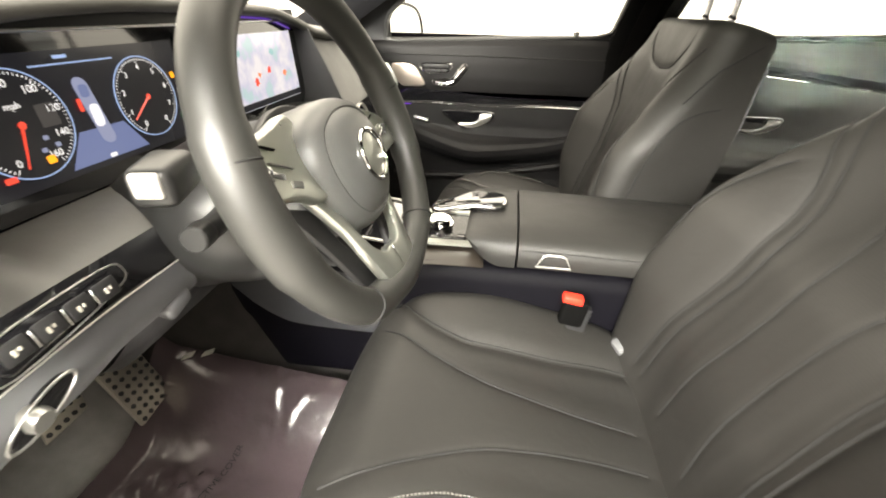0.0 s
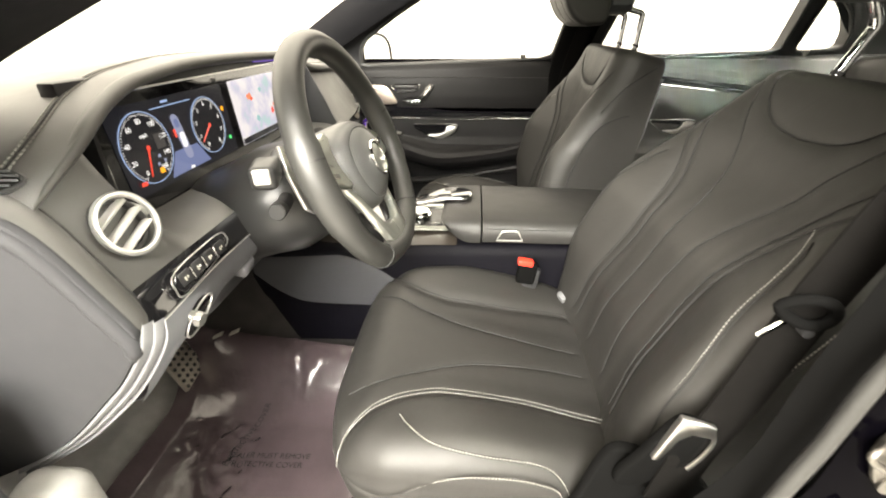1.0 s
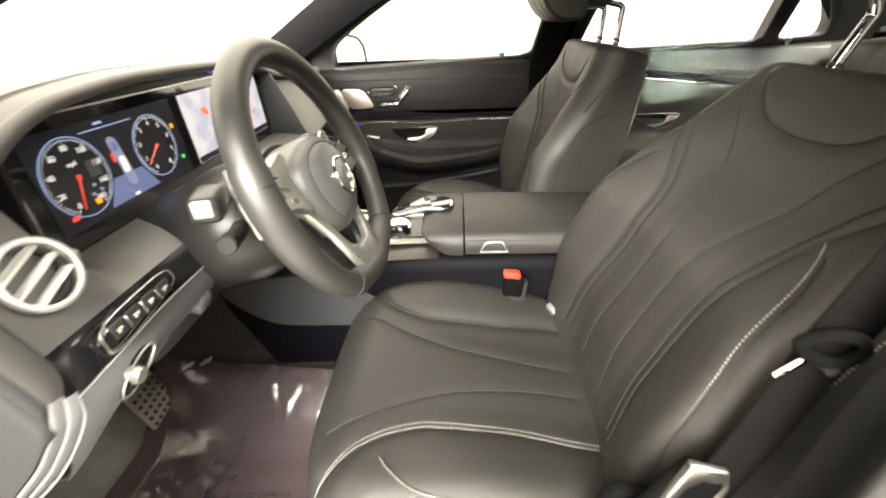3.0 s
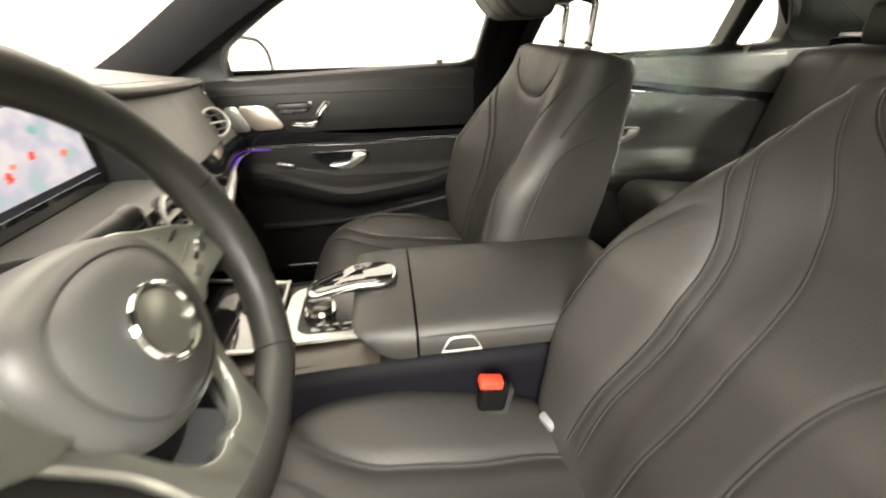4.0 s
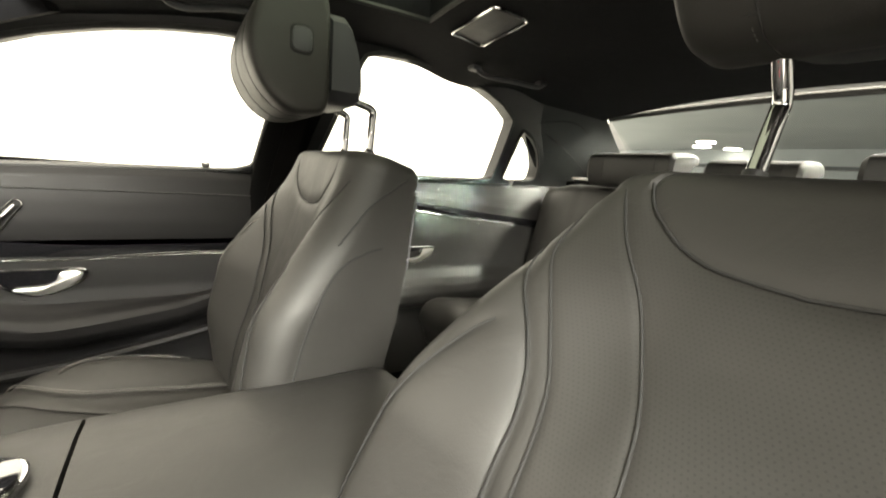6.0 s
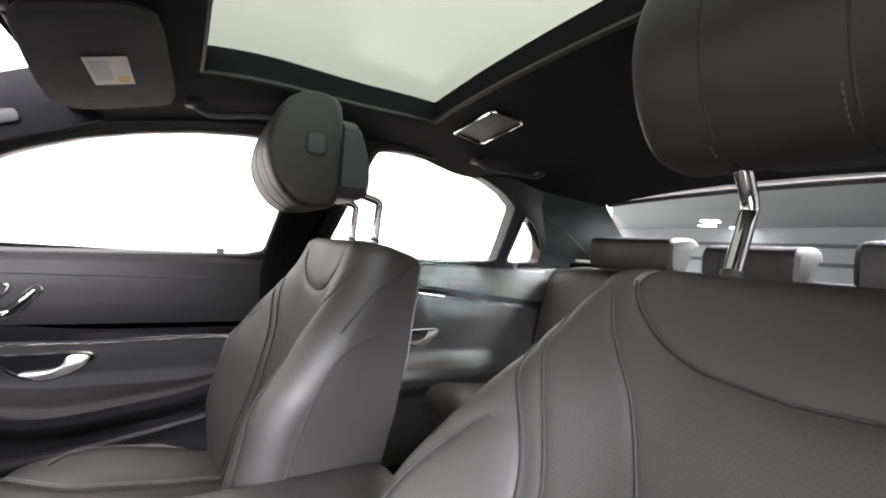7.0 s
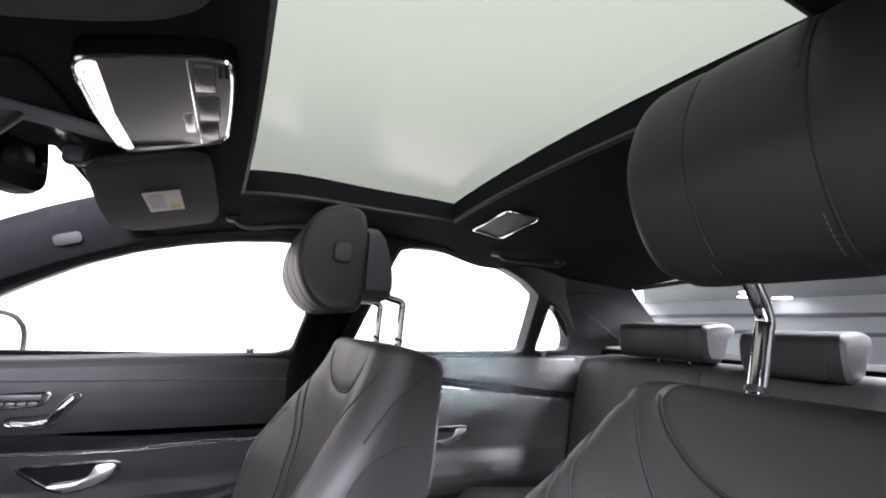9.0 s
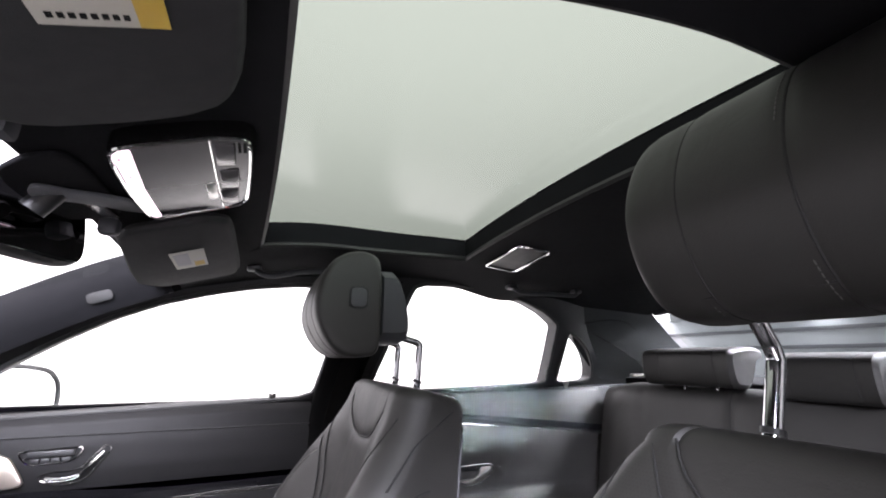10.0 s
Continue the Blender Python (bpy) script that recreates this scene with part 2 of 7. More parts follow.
PAINT = mat("black_car_paint", (0.0006, 0.0005, 0.0009), 0.16, spec=0.006, vary=0.1, vscale=5, rvary=0.05)
SATIN = mat("satin_speaker_metal", (0.50, 0.43, 0.37), 0.34, metal=0.9, vary=0.05, vscale=20, bump=0.06, scale=1500, bdist=0.0003)
RIM_LEATHER = mat("smooth_rim_leather", (0.022, 0.022, 0.0205), 0.44, spec=0.5, vary=0.08, vscale=30, rvary=0.03)
SILVER = mat("satin_silver_paint", (0.50, 0.515, 0.47), 0.32, metal=0.9, vary=0.04, vscale=20)
# console plastic with the shadow beside the driver's seat put into its colour
CONSOLE_SHADED = mat("console_plastic_shaded", (0.0022, 0.0020, 0.0034), 0.6, spec=0.06, bump=0.2, scale=500, vary=0.12, vscale=6, bdist=0.0005)
RING = mat("satin_vent_ring", (0.42, 0.415, 0.39), 0.35, metal=0.5, vary=0.05, vscale=20)
BELT = mat("belt_webbing", (0.0035, 0.0032, 0.003), 0.85, spec=0.05, bump=0.6, scale=900, vary=0.2, vscale=30, bdist=0.0008)
RED = mat("red_plastic", (0.75, 0.035, 0.02), 0.4, vary=0.08, vscale=20)
WHITE_PAPER = mat("white_label", (0.36, 0.345, 0.30), 0.6, vary=0.05, vscale=30)
GREY_PAPER = mat("grey_label", (0.24, 0.24, 0.25), 0.6, vary=0.08, vscale=30)
YELLOW_PAPER = mat("yellow_label", (0.40, 0.26, 0.03), 0.6, vary=0.05, vscale=30)
INK = mat("label_print", (0.006, 0.006, 0.006), 0.8, spec=0.1, vary=0)
GLASS = pane("clear_glass", (0.94, 0.965, 0.95))
GLASS_ROOF = pane("green_roof_glass", (0.082, 0.095, 0.079), 0.22)
GLASS_REAR = pane("tinted_rear_glass", (0.74, 0.80, 0.78))
MIRROR = mat("mirror_glass", (0.9, 0.9, 0.9), 0.01, metal=1.0, vary=0)
FILM = mat("clear_film_over_mat", (0.040, 0.030, 0.033), 0.18, spec=0.6, bump=0.5, scale=30, vary=0.3, vscale=10, rvary=0.08, detail=5, bdist=0.004, coat=0.15)
PLASTIC_GLOSS = mat("glossy_grey_plastic", (0.06, 0.058, 0.06), 0.22, spec=0.5, vary=0.06, vscale=6, rvary=0.05)
PILLAR_CLOTH = mat("grey_pillar_cloth", (0.040, 0.043, 0.044), 0.8, bump=0.3, scale=1100, vary=0.15, vscale=10, bdist=0.0008, spec=0.2)
CLOTH = mat("black_visor_cloth", (0.020, 0.020, 0.021), 0.85, bump=0.4, scale=1100, vary=0.2, vscale=14, bdist=0.0008, spec=0.2)
MIRROR_DARK = mat("dimmed_mirror_glass", (0.22, 0.22, 0.23), 0.02, metal=1.0, vary=0)
LAMP = glow("lit_lamp_lens", (1.0, 0.84, 0.89), 1.7)
LED = glow("lit_led", (1.0, 0.60, 0.66), 0.9)
TAG = mat("grey_tag", (0.022, 0.022, 0.022), 0.6, vary=0.1, vscale=30)
HALL = mat("hall_paint", (0.28, 0.30, 0.32), 0.7, vary=0.25, vscale=0.5, bump=0.1, scale=3)
UNSEEN_WALL = mat("added_wall_paint", (0.34, 0.345, 0.35), 0.7, vary=0.12, vscale=0.5, bump=0.1, scale=3)
HALL_DARK = mat("hall_steel", (0.05, 0.055, 0.065), 0.5, vary=0.2)
HALL_LAMP = glow("hall_lamp_lens", (1.0, 0.98, 0.95), 28.0)
HUB_LEATHER = mat("hub_leather", (0.068, 0.069, 0.068), 0.40, spec=0.5, bump=0.15, scale=420, kind="voronoi", vary=0.12, vscale=6, bdist=0.0004)
POST = mat("dark_chrome", (0.50, 0.50, 0.51), 0.12, metal=1.0, vary=0.05, vscale=20, rvary=0.04)
SEAL_DARK = mat("door_seal_rubber", (0.014, 0.014, 0.0135), 0.45, bump=0.2, scale=300, vary=0.2, vscale=15, bdist=0.0006)
RUBBER_DARK = mat("dark_rubber", (0.012, 0.012, 0.012), 0.55, bump=0.2, scale=300, vary=0.2, vscale=15, bdist=0.0006)
KNEE = mat("knee_panel_plastic", (0.095, 0.098, 0.106), 0.5, bump=0.2, scale=800, vary=0.1, vscale=7, bdist=0.0004)
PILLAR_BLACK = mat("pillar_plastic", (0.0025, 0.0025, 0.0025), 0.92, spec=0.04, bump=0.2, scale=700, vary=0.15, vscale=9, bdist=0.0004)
# front door leather, darkened: the shade there is put into the colour
LEATHER_SHADED = mat("door_leather_shaded", (0.0065, 0.0062, 0.0066), 0.55, spec=0.17, bump=0.25, scale=380, kind="voronoi", vary=0.15, vscale=4, bdist=0.0006)
PEDAL = mat("pedal_steel", (0.45, 0.42, 0.36), 0.4, metal=0.8, vary=0.08, vscale=40, bump=0.1, scale=500)
SWEEP = mat("satin_grey_metal", (0.30, 0.30, 0.29), 0.35, metal=0.8, vary=0.06, vscale=15)
COLUMN = mat("column_plastic", (0.014, 0.014, 0.014), 0.36, spec=0.30, bump=0.15, scale=700, vary=0.12, vscale=8, bdist=0.0004)
CONSOLE_GLOSS = mat("console_gloss", (0.008, 0.008, 0.008), 0.22, spec=0.3, vary=0.1, vscale=6, rvary=0.05)
WOOD_GREY = mat("grey_brown_veneer", (0.020, 0.016, 0.013), 0.35, spec=0.35, vary=0.25, vscale=18, rvary=0.08)
DASH = mat("dash_leather", (0.048, 0.047, 0.045), 0.48, spec=0.45, bump=0.25, scale=380, kind="voronoi", vary=0.15, vscale=4, bdist=0.0006, crease=0.1)
CONCRETE = mat("pale_concrete", (0.42, 0.41, 0.39), 0.55, vary=0.15, vscale=0.8, bump=0.1, scale=40)


def perforated(name):
    """Black leather with rows of fine punched holes."""
    m = mat(name, (0.0150, 0.0143, 0.0134), 0.53, spec=0.38, bump=0.2, scale=420, kind="voronoi", vary=0.15, vscale=5, bdist=0.0005, crease=0.2)
    nd, ln = m.node_tree.nodes, m.node_tree.links
    b = nd["Principled BSDF"]
    tc = nd.new("ShaderNodeTexCoord")
    sep = nd.new("ShaderNodeSeparateXYZ")
    ln.new(tc.outputs["Object"], sep.inputs[0])

    def m2(op, x, y=None):
        n = nd.new("ShaderNodeMath")
        n.operation = op
        for k, v in enumerate((x, y)):
            if v is None:
                continue
            if isinstance(v, (int, float)):
                n.inputs[k].default_value = v
            else:
                ln.new(v, n.inputs[k])
        return n.outputs[0]
    u = m2("MULTIPLY", sep.outputs["Y"], 1 / 0.0038)
    v = m2("MULTIPLY", sep.outputs["Z"], 1 / 0.0030)
    row = m2("FLOOR", v)
    u = m2("ADD", u, m2("MULTIPLY", m2("MODULO", row, 2.0), 0.5))
    du = m2("SUBTRACT", m2("FRACT", u), 0.5)
    dv = m2("SUBTRACT", m2("FRACT", v), 0.5)
    d = m2("SQRT", m2("ADD", m2("MULTIPLY", du, du), m2("MULTIPLY", dv, dv)))
    hole = m2("MULTIPLY", m2("LESS_THAN", d, 0.19), 0.55)
    mix = nd.new("ShaderNodeMix")
    mix.data_type = "RGBA"
    ln.new(hole, mix.inputs["Factor"])
    old = b.inputs["Base Color"].links[0].from_socket
    ln.new(old, mix.inputs["A"])
    mix.inputs["B"].default_value = (0.003, 0.003, 0.003, 1)
    ln.new(mix.outputs["Result"], b.inputs["Base Color"])
    return m


LEATHER_HOLES = perforated("perforated_leather")


class Slab:
    """An upholstered cushion: h along it, s across it, f out of its face."""

    def __init__(self, H, w, B, T, r, rf, cap, keep, seams, ovals=(), h0=0.0, centre=None, gdepth=0.0018, nose=0.0, flank=None, shrink=0.05):
        self.H, self.w, self.B, self.T, self.r, self.rf, self.cap, self.keep = H, w, B, T, r, rf, cap, keep
        self.seams, self.ovals, self.h0, self.centre, self.gdepth = seams, ovals, h0, centre, gdepth
        self.nose, self.flank, self.shrink = nose, flank, shrink

    def face(self, s, h, grooves=True):
        w, a = self.w(h), abs(s)
        r = min(self.r, 0.5 * w)
        f = self.B(h) * sstep(0.28 * w, 0.88 * w, a)
        if self.centre:
            f += self.centre(a / w, h)
        if a > w - r:
            q = min(1.0, (a - (w - r)) / r)
            f -= self.rf * r / self.r * (1 - math.sqrt(max(0.0, 1 - q * q)))
        if self.nose and h > self.H - self.cap:
            q = min(1.0, (h - (self.H - self.cap)) / self.cap)
            f -= self.nose * (1 - math.sqrt(max(0.0, 1 - q * q)))
        if grooves:
            # each seam pulls a narrow groove and a wider, softer dip
            for fn, lo, hi, sides, dip in self.seams:
                if lo - 0.02 < h < hi + 0.02:
                    fade = sstep(lo - 0.02, lo + 0.02, h) * sstep(hi + 0.02, hi - 0.02, h)
                    slope = (fn(h + 0.004) - fn(h - 0.004)) / 0.008
                    for sd in sides:
                        d = (s - sd * fn(h)) / math.sqrt(1 + slope * slope)
                        f -= fade * (self.gdepth * math.exp(-(d / 0.0042) ** 2) + dip * math.exp(-(d / 0.014) ** 2))
            for fn, lim in self.ovals:
                if a < lim:
                    d = h - fn(a)
                    f -= self.gdepth * math.exp(-(d / 0.0042) ** 2) + 0.002 * math.exp(-(d / 0.012) ** 2)
        return f

    def ring(self, h, nF):
        w = self.w(h)
        r = min(self.r, 0.5 * w)
        pts = []
        for i in range(nF + 1):
            q = -1 + 2 * i / nF
            a = abs(q)
            s = (w - r) * a / 0.82 if a < 0.82 else w - r + r * math.sin((a - 0.82) / 0.18 * math.pi / 2)
            s = math.copysign(s, q)
            pts.append((s, self.face(s, h)))
        fe = pts[-1][1]
        back = min(-self.T, fe - 0.01)
        nS = 22 if self.flank else 4
        right = []
        for k in range(1, nS):
            f = fe + (back - fe) * k / nS
            right.append((w * (1 - 0.08 * k / nS) + (self.flank(h, f) * min(1.0, 6 * k / nS, 6 * (nS - k) / nS) if self.flank else 0.0), f))
        rear = [(w * 0.93 * (1 - k / 4), back - 0.012 * math.sin(k / 8 * math.pi)) for k in range(0, 9)]
        left = [(-s, f) for s, f in right[::-1]]
        return pts + right + rear + left

    def build(self, place, nF=168, nH=120):
        rings = []
        h1 = self.H - self.cap
        for j in range(nH + 1):
            h = self.h0 + (h1 - self.h0) * j / nH
            rings.append([place(s, h, f) for s, f in self.ring(h, nF)])
        if self.nose:
            for j in range(1, 25):
                h = h1 + self.cap * math.sin(j / 24 * math.pi / 2)
                rings.append([place(s, h, f) for s, f in self.ring(h, nF)])
            return loft(rings)
        mid = -self.T * 0.55
        for j in range(1, 11):
            a = j / 10 * math.pi / 2
            h = h1 + self.cap * math.sin(a)
            k = 1 - (1 - self.keep) * (1 - math.cos(a))
            rings.append([place(s * (1 - self.shrink * (1 - math.cos(a))), h, mid + (f - mid) * k) for s, f in self.ring(min(h, h1), nF)])
        return loft(rings)

    def line(self, fn, lo, hi, sd, place, n=40, lift=-0.0014):
        out = []
        for k in range(n + 1):
            h = lo + (hi - lo) * k / n
            s = sd * fn(h)
            out.append(place(s, h, self.face(s, h, False) + lift))
        return out

    def arc(self, fn, lim, place, n=40, lift=-0.0014):
        out = []
        for k in range(n + 1):
            s = -lim + 2 * lim * k / n
            h = fn(abs(s))
            out.append(place(s, h, self.face(s, h, False) + lift))
        return out


def stitches(path, off, gap=0.0045, size=0.0007):
    """Short threads along a path, a little beside it."""
    geo = []
    P = [Vector(p) for p in path]
    run = 0.0
    for i in range(len(P) - 1):
        d = P[i + 1] - P[i]
        L = d.length
        if L < 1e-6:
            continue
        u = d / L
        while run < L:
            a = P[i] + u * run + off
            geo.append(tube([a, a + u * gap * 0.62], size, 4))
            run += gap
        run -= L
    return joined(*geo) if geo else ([], [])


# ---- front seats ----
def front_seat(y, back_o, recline, cush_o, tilt, inboard, head_o, head_turn, post_base, post_bend, label, lumbar=0.036, deep=1.0, oval_drop=0.0):
    seat = thing("front_seat", label, "car seat", "front seats")
    ra, ta = radians(recline), radians(tilt)

    def on_back(s, h, f):
        return V(back_o[0] + math.sin(ra) * h - math.cos(ra) * f, y + s, back_o[1] + math.cos(ra) * h + math.sin(ra) * f)

    def on_cushion(s, h, f):
        return V(cush_o[0] - math.cos(ta) * h - math.sin(ta) * f * 0.2, y + s, cush_o[1] + math.sin(ta) * h + math.cos(ta) * f)

    # backrest
    inner = keyed((-0.05, 0.048), (0.05, 0.040), (0.16, 0.034), (0.225, 0.037), (0.287, 0.051), (0.345, 0.078), (0.38, 0.094), (0.43, 0.128), (0.475, 0.150))
    band = keyed((-0.05, 0.118), (0.08, 0.110), (0.178, 0.101), (0.22, 0.104), (0.277, 0.117), (0.33, 0.143), (0.36, 0.160), (0.405, 0.183), (0.45, 0.186))
    edge = keyed((-0.05, 0.140), (0.08, 0.128), (0.175, 0.120), (0.246, 0.126), (0.29, 0.140), (0.325, 0.160), (0.36, 0.186), (0.40, 0.206))
    crest = keyed((-0.02, 0.234), (0.05, 0.240), (0.12, 0.239), (0.18, 0.233), (0.246, 0.219), (0.30, 0.199), (0.325, 0.180), (0.334, 0.168))
    oval = keyed(*[(a, b - oval_drop) for a, b in ((0.0, 0.412), (0.05, 0.417), (0.08, 0.428), (0.10, 0.443), (0.118, 0.462), (0.128, 0.485))])
    back = Slab(
        0.504, keyed((-0.08, 0.235), (0.0, 0.252), (0.12, 0.265), (0.24, 0.262), (0.34, 0.243), *(((0.39, 0.227), (0.43, 0.214), (0.46, 0.200), (0.48, 0.186), (0.504, 0.17)) if y < 0 else ((0.40, 0.222), (0.45, 0.207), (0.504, 0.196)))),
        keyed(*[(a, b * deep) for a, b in ((-0.08, 0.03), (0.0, 0.055), (0.1, 0.082), (0.2, 0.084), (0.3, 0.056), (0.38, 0.026), (0.45, 0.006), (0.5, 0.0))]),
        0.122, 0.05, 0.06, 0.026, 0.60,
        [(inner, -0.03, 0.474, (1, -1), 0.0004), (band, -0.03, 0.45, (1, -1), 0.0006), (edge, -0.03, 0.40, (1, -1), 0.0035), (crest, 0.0, 0.318, (1, -1), 0.002)] if y < 0 else
        [(band, -0.03, 0.45, (1, -1), 0.0012), (edge, -0.03, 0.36, (-inboard,), 0.002), (crest, 0.0, 0.318, (1, -1), 0.002)],
        [(oval, 0.128)], h0=-0.08, centre=lambda a, h: lumbar * sstep(0.85, 0.25, a) * sstep(0.36, 0.20, h) * sstep(-0.10, 0.08, h), shrink=0.16 if y < 0 else 0.08)
    bo = part("backrest", back.build(on_back), LEATHER, seat)
    bo.data.materials.append(LEATHER_HOLES)
    lines = [back.line(f, lo, hi, sd, on_back) for f, lo, hi, sides, dip in back.seams for sd in sides] + [back.arc(oval, 0.127, on_back)]
    for ln_ in lines:
        part("seam", tube(ln_, 0.0013, 6), SEAM, bo, "dark recessed seam")
    # welts that divide the flanks
    for sd in (1, -1):
        for keys in (((0.480, -0.100), (0.450, -0.068), (0.420, -0.038), (0.385, -0.016), (0.352, 0.004)),
                     ((0.360, -0.070), (0.350, -0.045), (0.325, -0.010), (0.290, 0.010), (0.240, 0.020), (0.180, 0.024), (0.100, 0.020), (0.02, 0.010))):
            pts = []
            for h, f in keys:
                w, fe = back.w(h), back.face(back.w(h), h, False)
                pts.append(on_back(sd * (w * (1 - 0.08 * max(0, (fe - f) / (fe + back.T))) + 0.0006), h, f))
            if sd == inboard and y < 0 and keys[0][0] > 0.4:
                continue
            sp = smooth_path(pts, 8)
            part("seam", tube(sp, 0.0018, 6), SEAM, bo, "dark recessed seam")
            if sd == -inboard:
                part("stitching", stitches(sp, V(0, sd * 0.0012, 0) + V(-math.cos(ra), 0, math.sin(ra)) * 0.004), THREAD, bo, "grey thread stitching")
    for sd in (-inboard,):
        path = back.line(crest, 0.0, 0.33, sd, on_back, 60, -0.0003)
        part("stitching", stitches(path, V(0, -sd * 0.005, 0)), THREAD, bo, "grey thread stitching")
    if y > 0:
        # pale edge where the hard back shell meets the leather
        part("shell_edge", tube(smooth_path([on_back(inboard * back.w(h) * 0.935, h, -back.T - 0.002) for h in (0.30, 0.34, 0.38, 0.42, 0.445)] + [on_back(inboard * 0.150, 0.462, -back.T + 0.004)], 5), lambda t: 0.0004 + 0.0022 * sstep(0.0, 0.5, t), 8), PLASTIC_GREY, seat, "pale grey piping along the back shell")
    # punched holes on the band between the inner and outer seams, and the middle
    for p in bo.data.polygons:
        c = p.center
        h = (c.x - back_o[0]) * math.sin(ra) + (c.z - back_o[1]) * math.cos(ra)
        f = -(c.x - back_o[0]) * math.cos(ra) + (c.z - back_o[1]) * math.sin(ra)
        s = abs(c.y - y)
        if f > -0.03 and 0.0 < h < 0.46 and s < band(h) and not (s < 0.128 and h > oval(s)):
            p.material_index = 1
    # hard shell behind
    shell = sheet(lambda u, v: on_back((u * 2 - 1) * 0.225 * (1 - 0.25 * v * v), 0.02 + 0.44 * v, -0.1365 - 0.014 * math.sin(math.pi * u)), 14, 14)
    part("back_shell", shell, PLASTIC, seat)
    # cushion
    c_edge = keyed((0.0, 0.132), (0.07, 0.134), (0.19, 0.124), (0.30, 0.125), (0.352, 0.139), (0.402, 0.168), (0.431, 0.198), (0.456, 0.226))
    c_in = keyed((0.05, 0.030), (0.10, 0.031), (0.25, 0.048), (0.36, 0.088), (0.41, 0.115), (0.455, 0.135))
    skirt = keyed((0.105, -0.14), (0.124, -0.075), (0.133, -0.015), (0.155, 0.018), (0.20, 0.028), (0.25, 0.022), (0.29, 0.006), (0.32, -0.018), (0.364, -0.060), (0.405, -0.082), (0.44, -0.076), (0.47, -0.062))

    def flank(h, f):
        """Padding of the flank: a roll above the stitched seam, a flatter panel below it."""
        d = f - skirt(h)
        return 0.007 * sstep(0.0, 0.022, d) + 0.004 * sstep(0.0, -0.02, d) - 0.004 * math.exp(-(d / 0.005) ** 2)

    cush = Slab(
        0.494, keyed((0.0, 0.235), (0.1, 0.256), (0.3, 0.264), (0.37, 0.262), (0.41, 0.252), (0.44, 0.238), (0.462, 0.214), (0.478, 0.176), (0.488, 0.122), (0.494, 0.06)),
        keyed((0.0, 0.016), (0.1, 0.036), (0.25, 0.042), (0.36, 0.026), (0.44, 0.0)),
        0.15, 0.055, 0.045, 0.095, 0.25,
        [(c_edge, 0.02, 0.456, (1, -1), 0.006), (c_in, 0.06, 0.455, (1, -1), 0.0015)], h0=-0.03,
        centre=lambda a, h: 0.012 * (1 - min(1, a * a)) * math.sin(max(0, min(1, h / 0.46)) * math.pi), nose=0.075, flank=flank)
    co = part("seat_cushion", cush.build(on_cushion, 168, 90), LEATHER, seat)
    for f, lo, hi, sides, dip in cush.seams:
        for sd in sides:
            part("seam", tube(cush.line(f, lo, hi, sd, on_cushion, 60), 0.0014, 6), SEAM, co, "dark recessed seam")
    path = cush.line(c_edge, 0.02, 0.456, -inboard, on_cushion, 80, -0.0005)
    for off in (0.004, -0.004):
        part("stitching", stitches(path, V(0, off, 0.0005)), THREAD, co, "pale double stitching")
    # stitched welts on the door side of the cushion
    top_welt = []
    for h, dw in ((0.362, 0.072), (0.345, 0.052), (0.31, 0.030), (0.25, 0.021), (0.17, 0.020), (0.140, 0.010), (0.120, 0.0)):
        sw = cush.w(h) - dw
        top_welt.append(on_cushion(-inboard * sw, h, cush.face(sw, h) + 0.0012 - (0.012 if dw == 0 else 0.0)))
    low_welt = []
    for h in np.linspace(0.126, 0.468, 30):
        fe = cush.face(cush.w(h), h)
        f = skirt(h)
        k = (fe - f) / (fe + cush.T)
        low_welt.append(on_cushion(-inboard * (cush.w(h) * (1 - 0.08 * k) + flank(h, f) + 0.001), h, f))
    for pts, n in ((top_welt, 10), (low_welt, 3)):
        sp = smooth_path(pts, n)
        part("welt", tube(sp, 0.0018, 6), LEATHER, co)
        part("stitching", stitches(sp, V(0, -inboard * 0.0025, 0.0035)), THREAD, co, "pale stitching")
    # plinth under the cushion
    part("seat_base", rbox((cush_o[0] - 0.22, y, cush_o[1] - 0.175), (0.42, 0.44, 0.13), 0.02, 3), PLASTIC, seat)
    for dy in (-0.17, 0.17):
        part("seat_rail", rbox((cush_o[0] - 0.2, y + dy, 0.335), (0.55, 0.035, 0.05), 0.006), PLASTIC, seat)
    # headrest
    hm = Matrix.Translation((head_o[0], y, head_o[1])) @ Euler((0, radians(head_turn), 0)).to_matrix().to_4x4()
    outline = smooth_path([(0.004, 0.012, 0), (0.035, -0.002, 0), (0.070, 0.002, 0), (0.104, 0.032, 0), (0.124, 0.080, 0), (0.118, 0.135, 0),
                           (0.094, 0.178, 0), (0.056, 0.197, 0), (0.018, 0.192, 0), (0.004, 0.165, 0), (0.002, 0.09, 0)], 5, True)
    cf, ch = 0.055, 0.095
    rings = []
    for k in range(49):
        q = -1 + 2 * k / 48
        a = abs(q)
        sc = 1.0 if a < 0.72 else 1 - 0.20 * (1 - math.sqrt(max(0, 1 - ((a - 0.72) / 0.28) ** 2)))
        sy_ = math.copysign((a / 0.72 * 0.098 if a < 0.72 else 0.098 + 0.026 * math.sin((a - 0.72) / 0.28 * math.pi / 2)), q)
        dip = 0.0012 * sum(math.exp(-((sy_ - inboard * c_) / 0.0042) ** 2) for c_ in (0.066, -0.016, -0.098))
        ring = []
        for p in outline:
            d = V(p.x - cf, p.y - ch)
            L = d.length
            d = d * (sc * (L - dip) / L)
            ring.append(hm @ V(-(cf + d.x), sy_, ch + d.y))
        rings.append(ring)
    ho = part("headrest", loft(rings), LEATHER, seat)
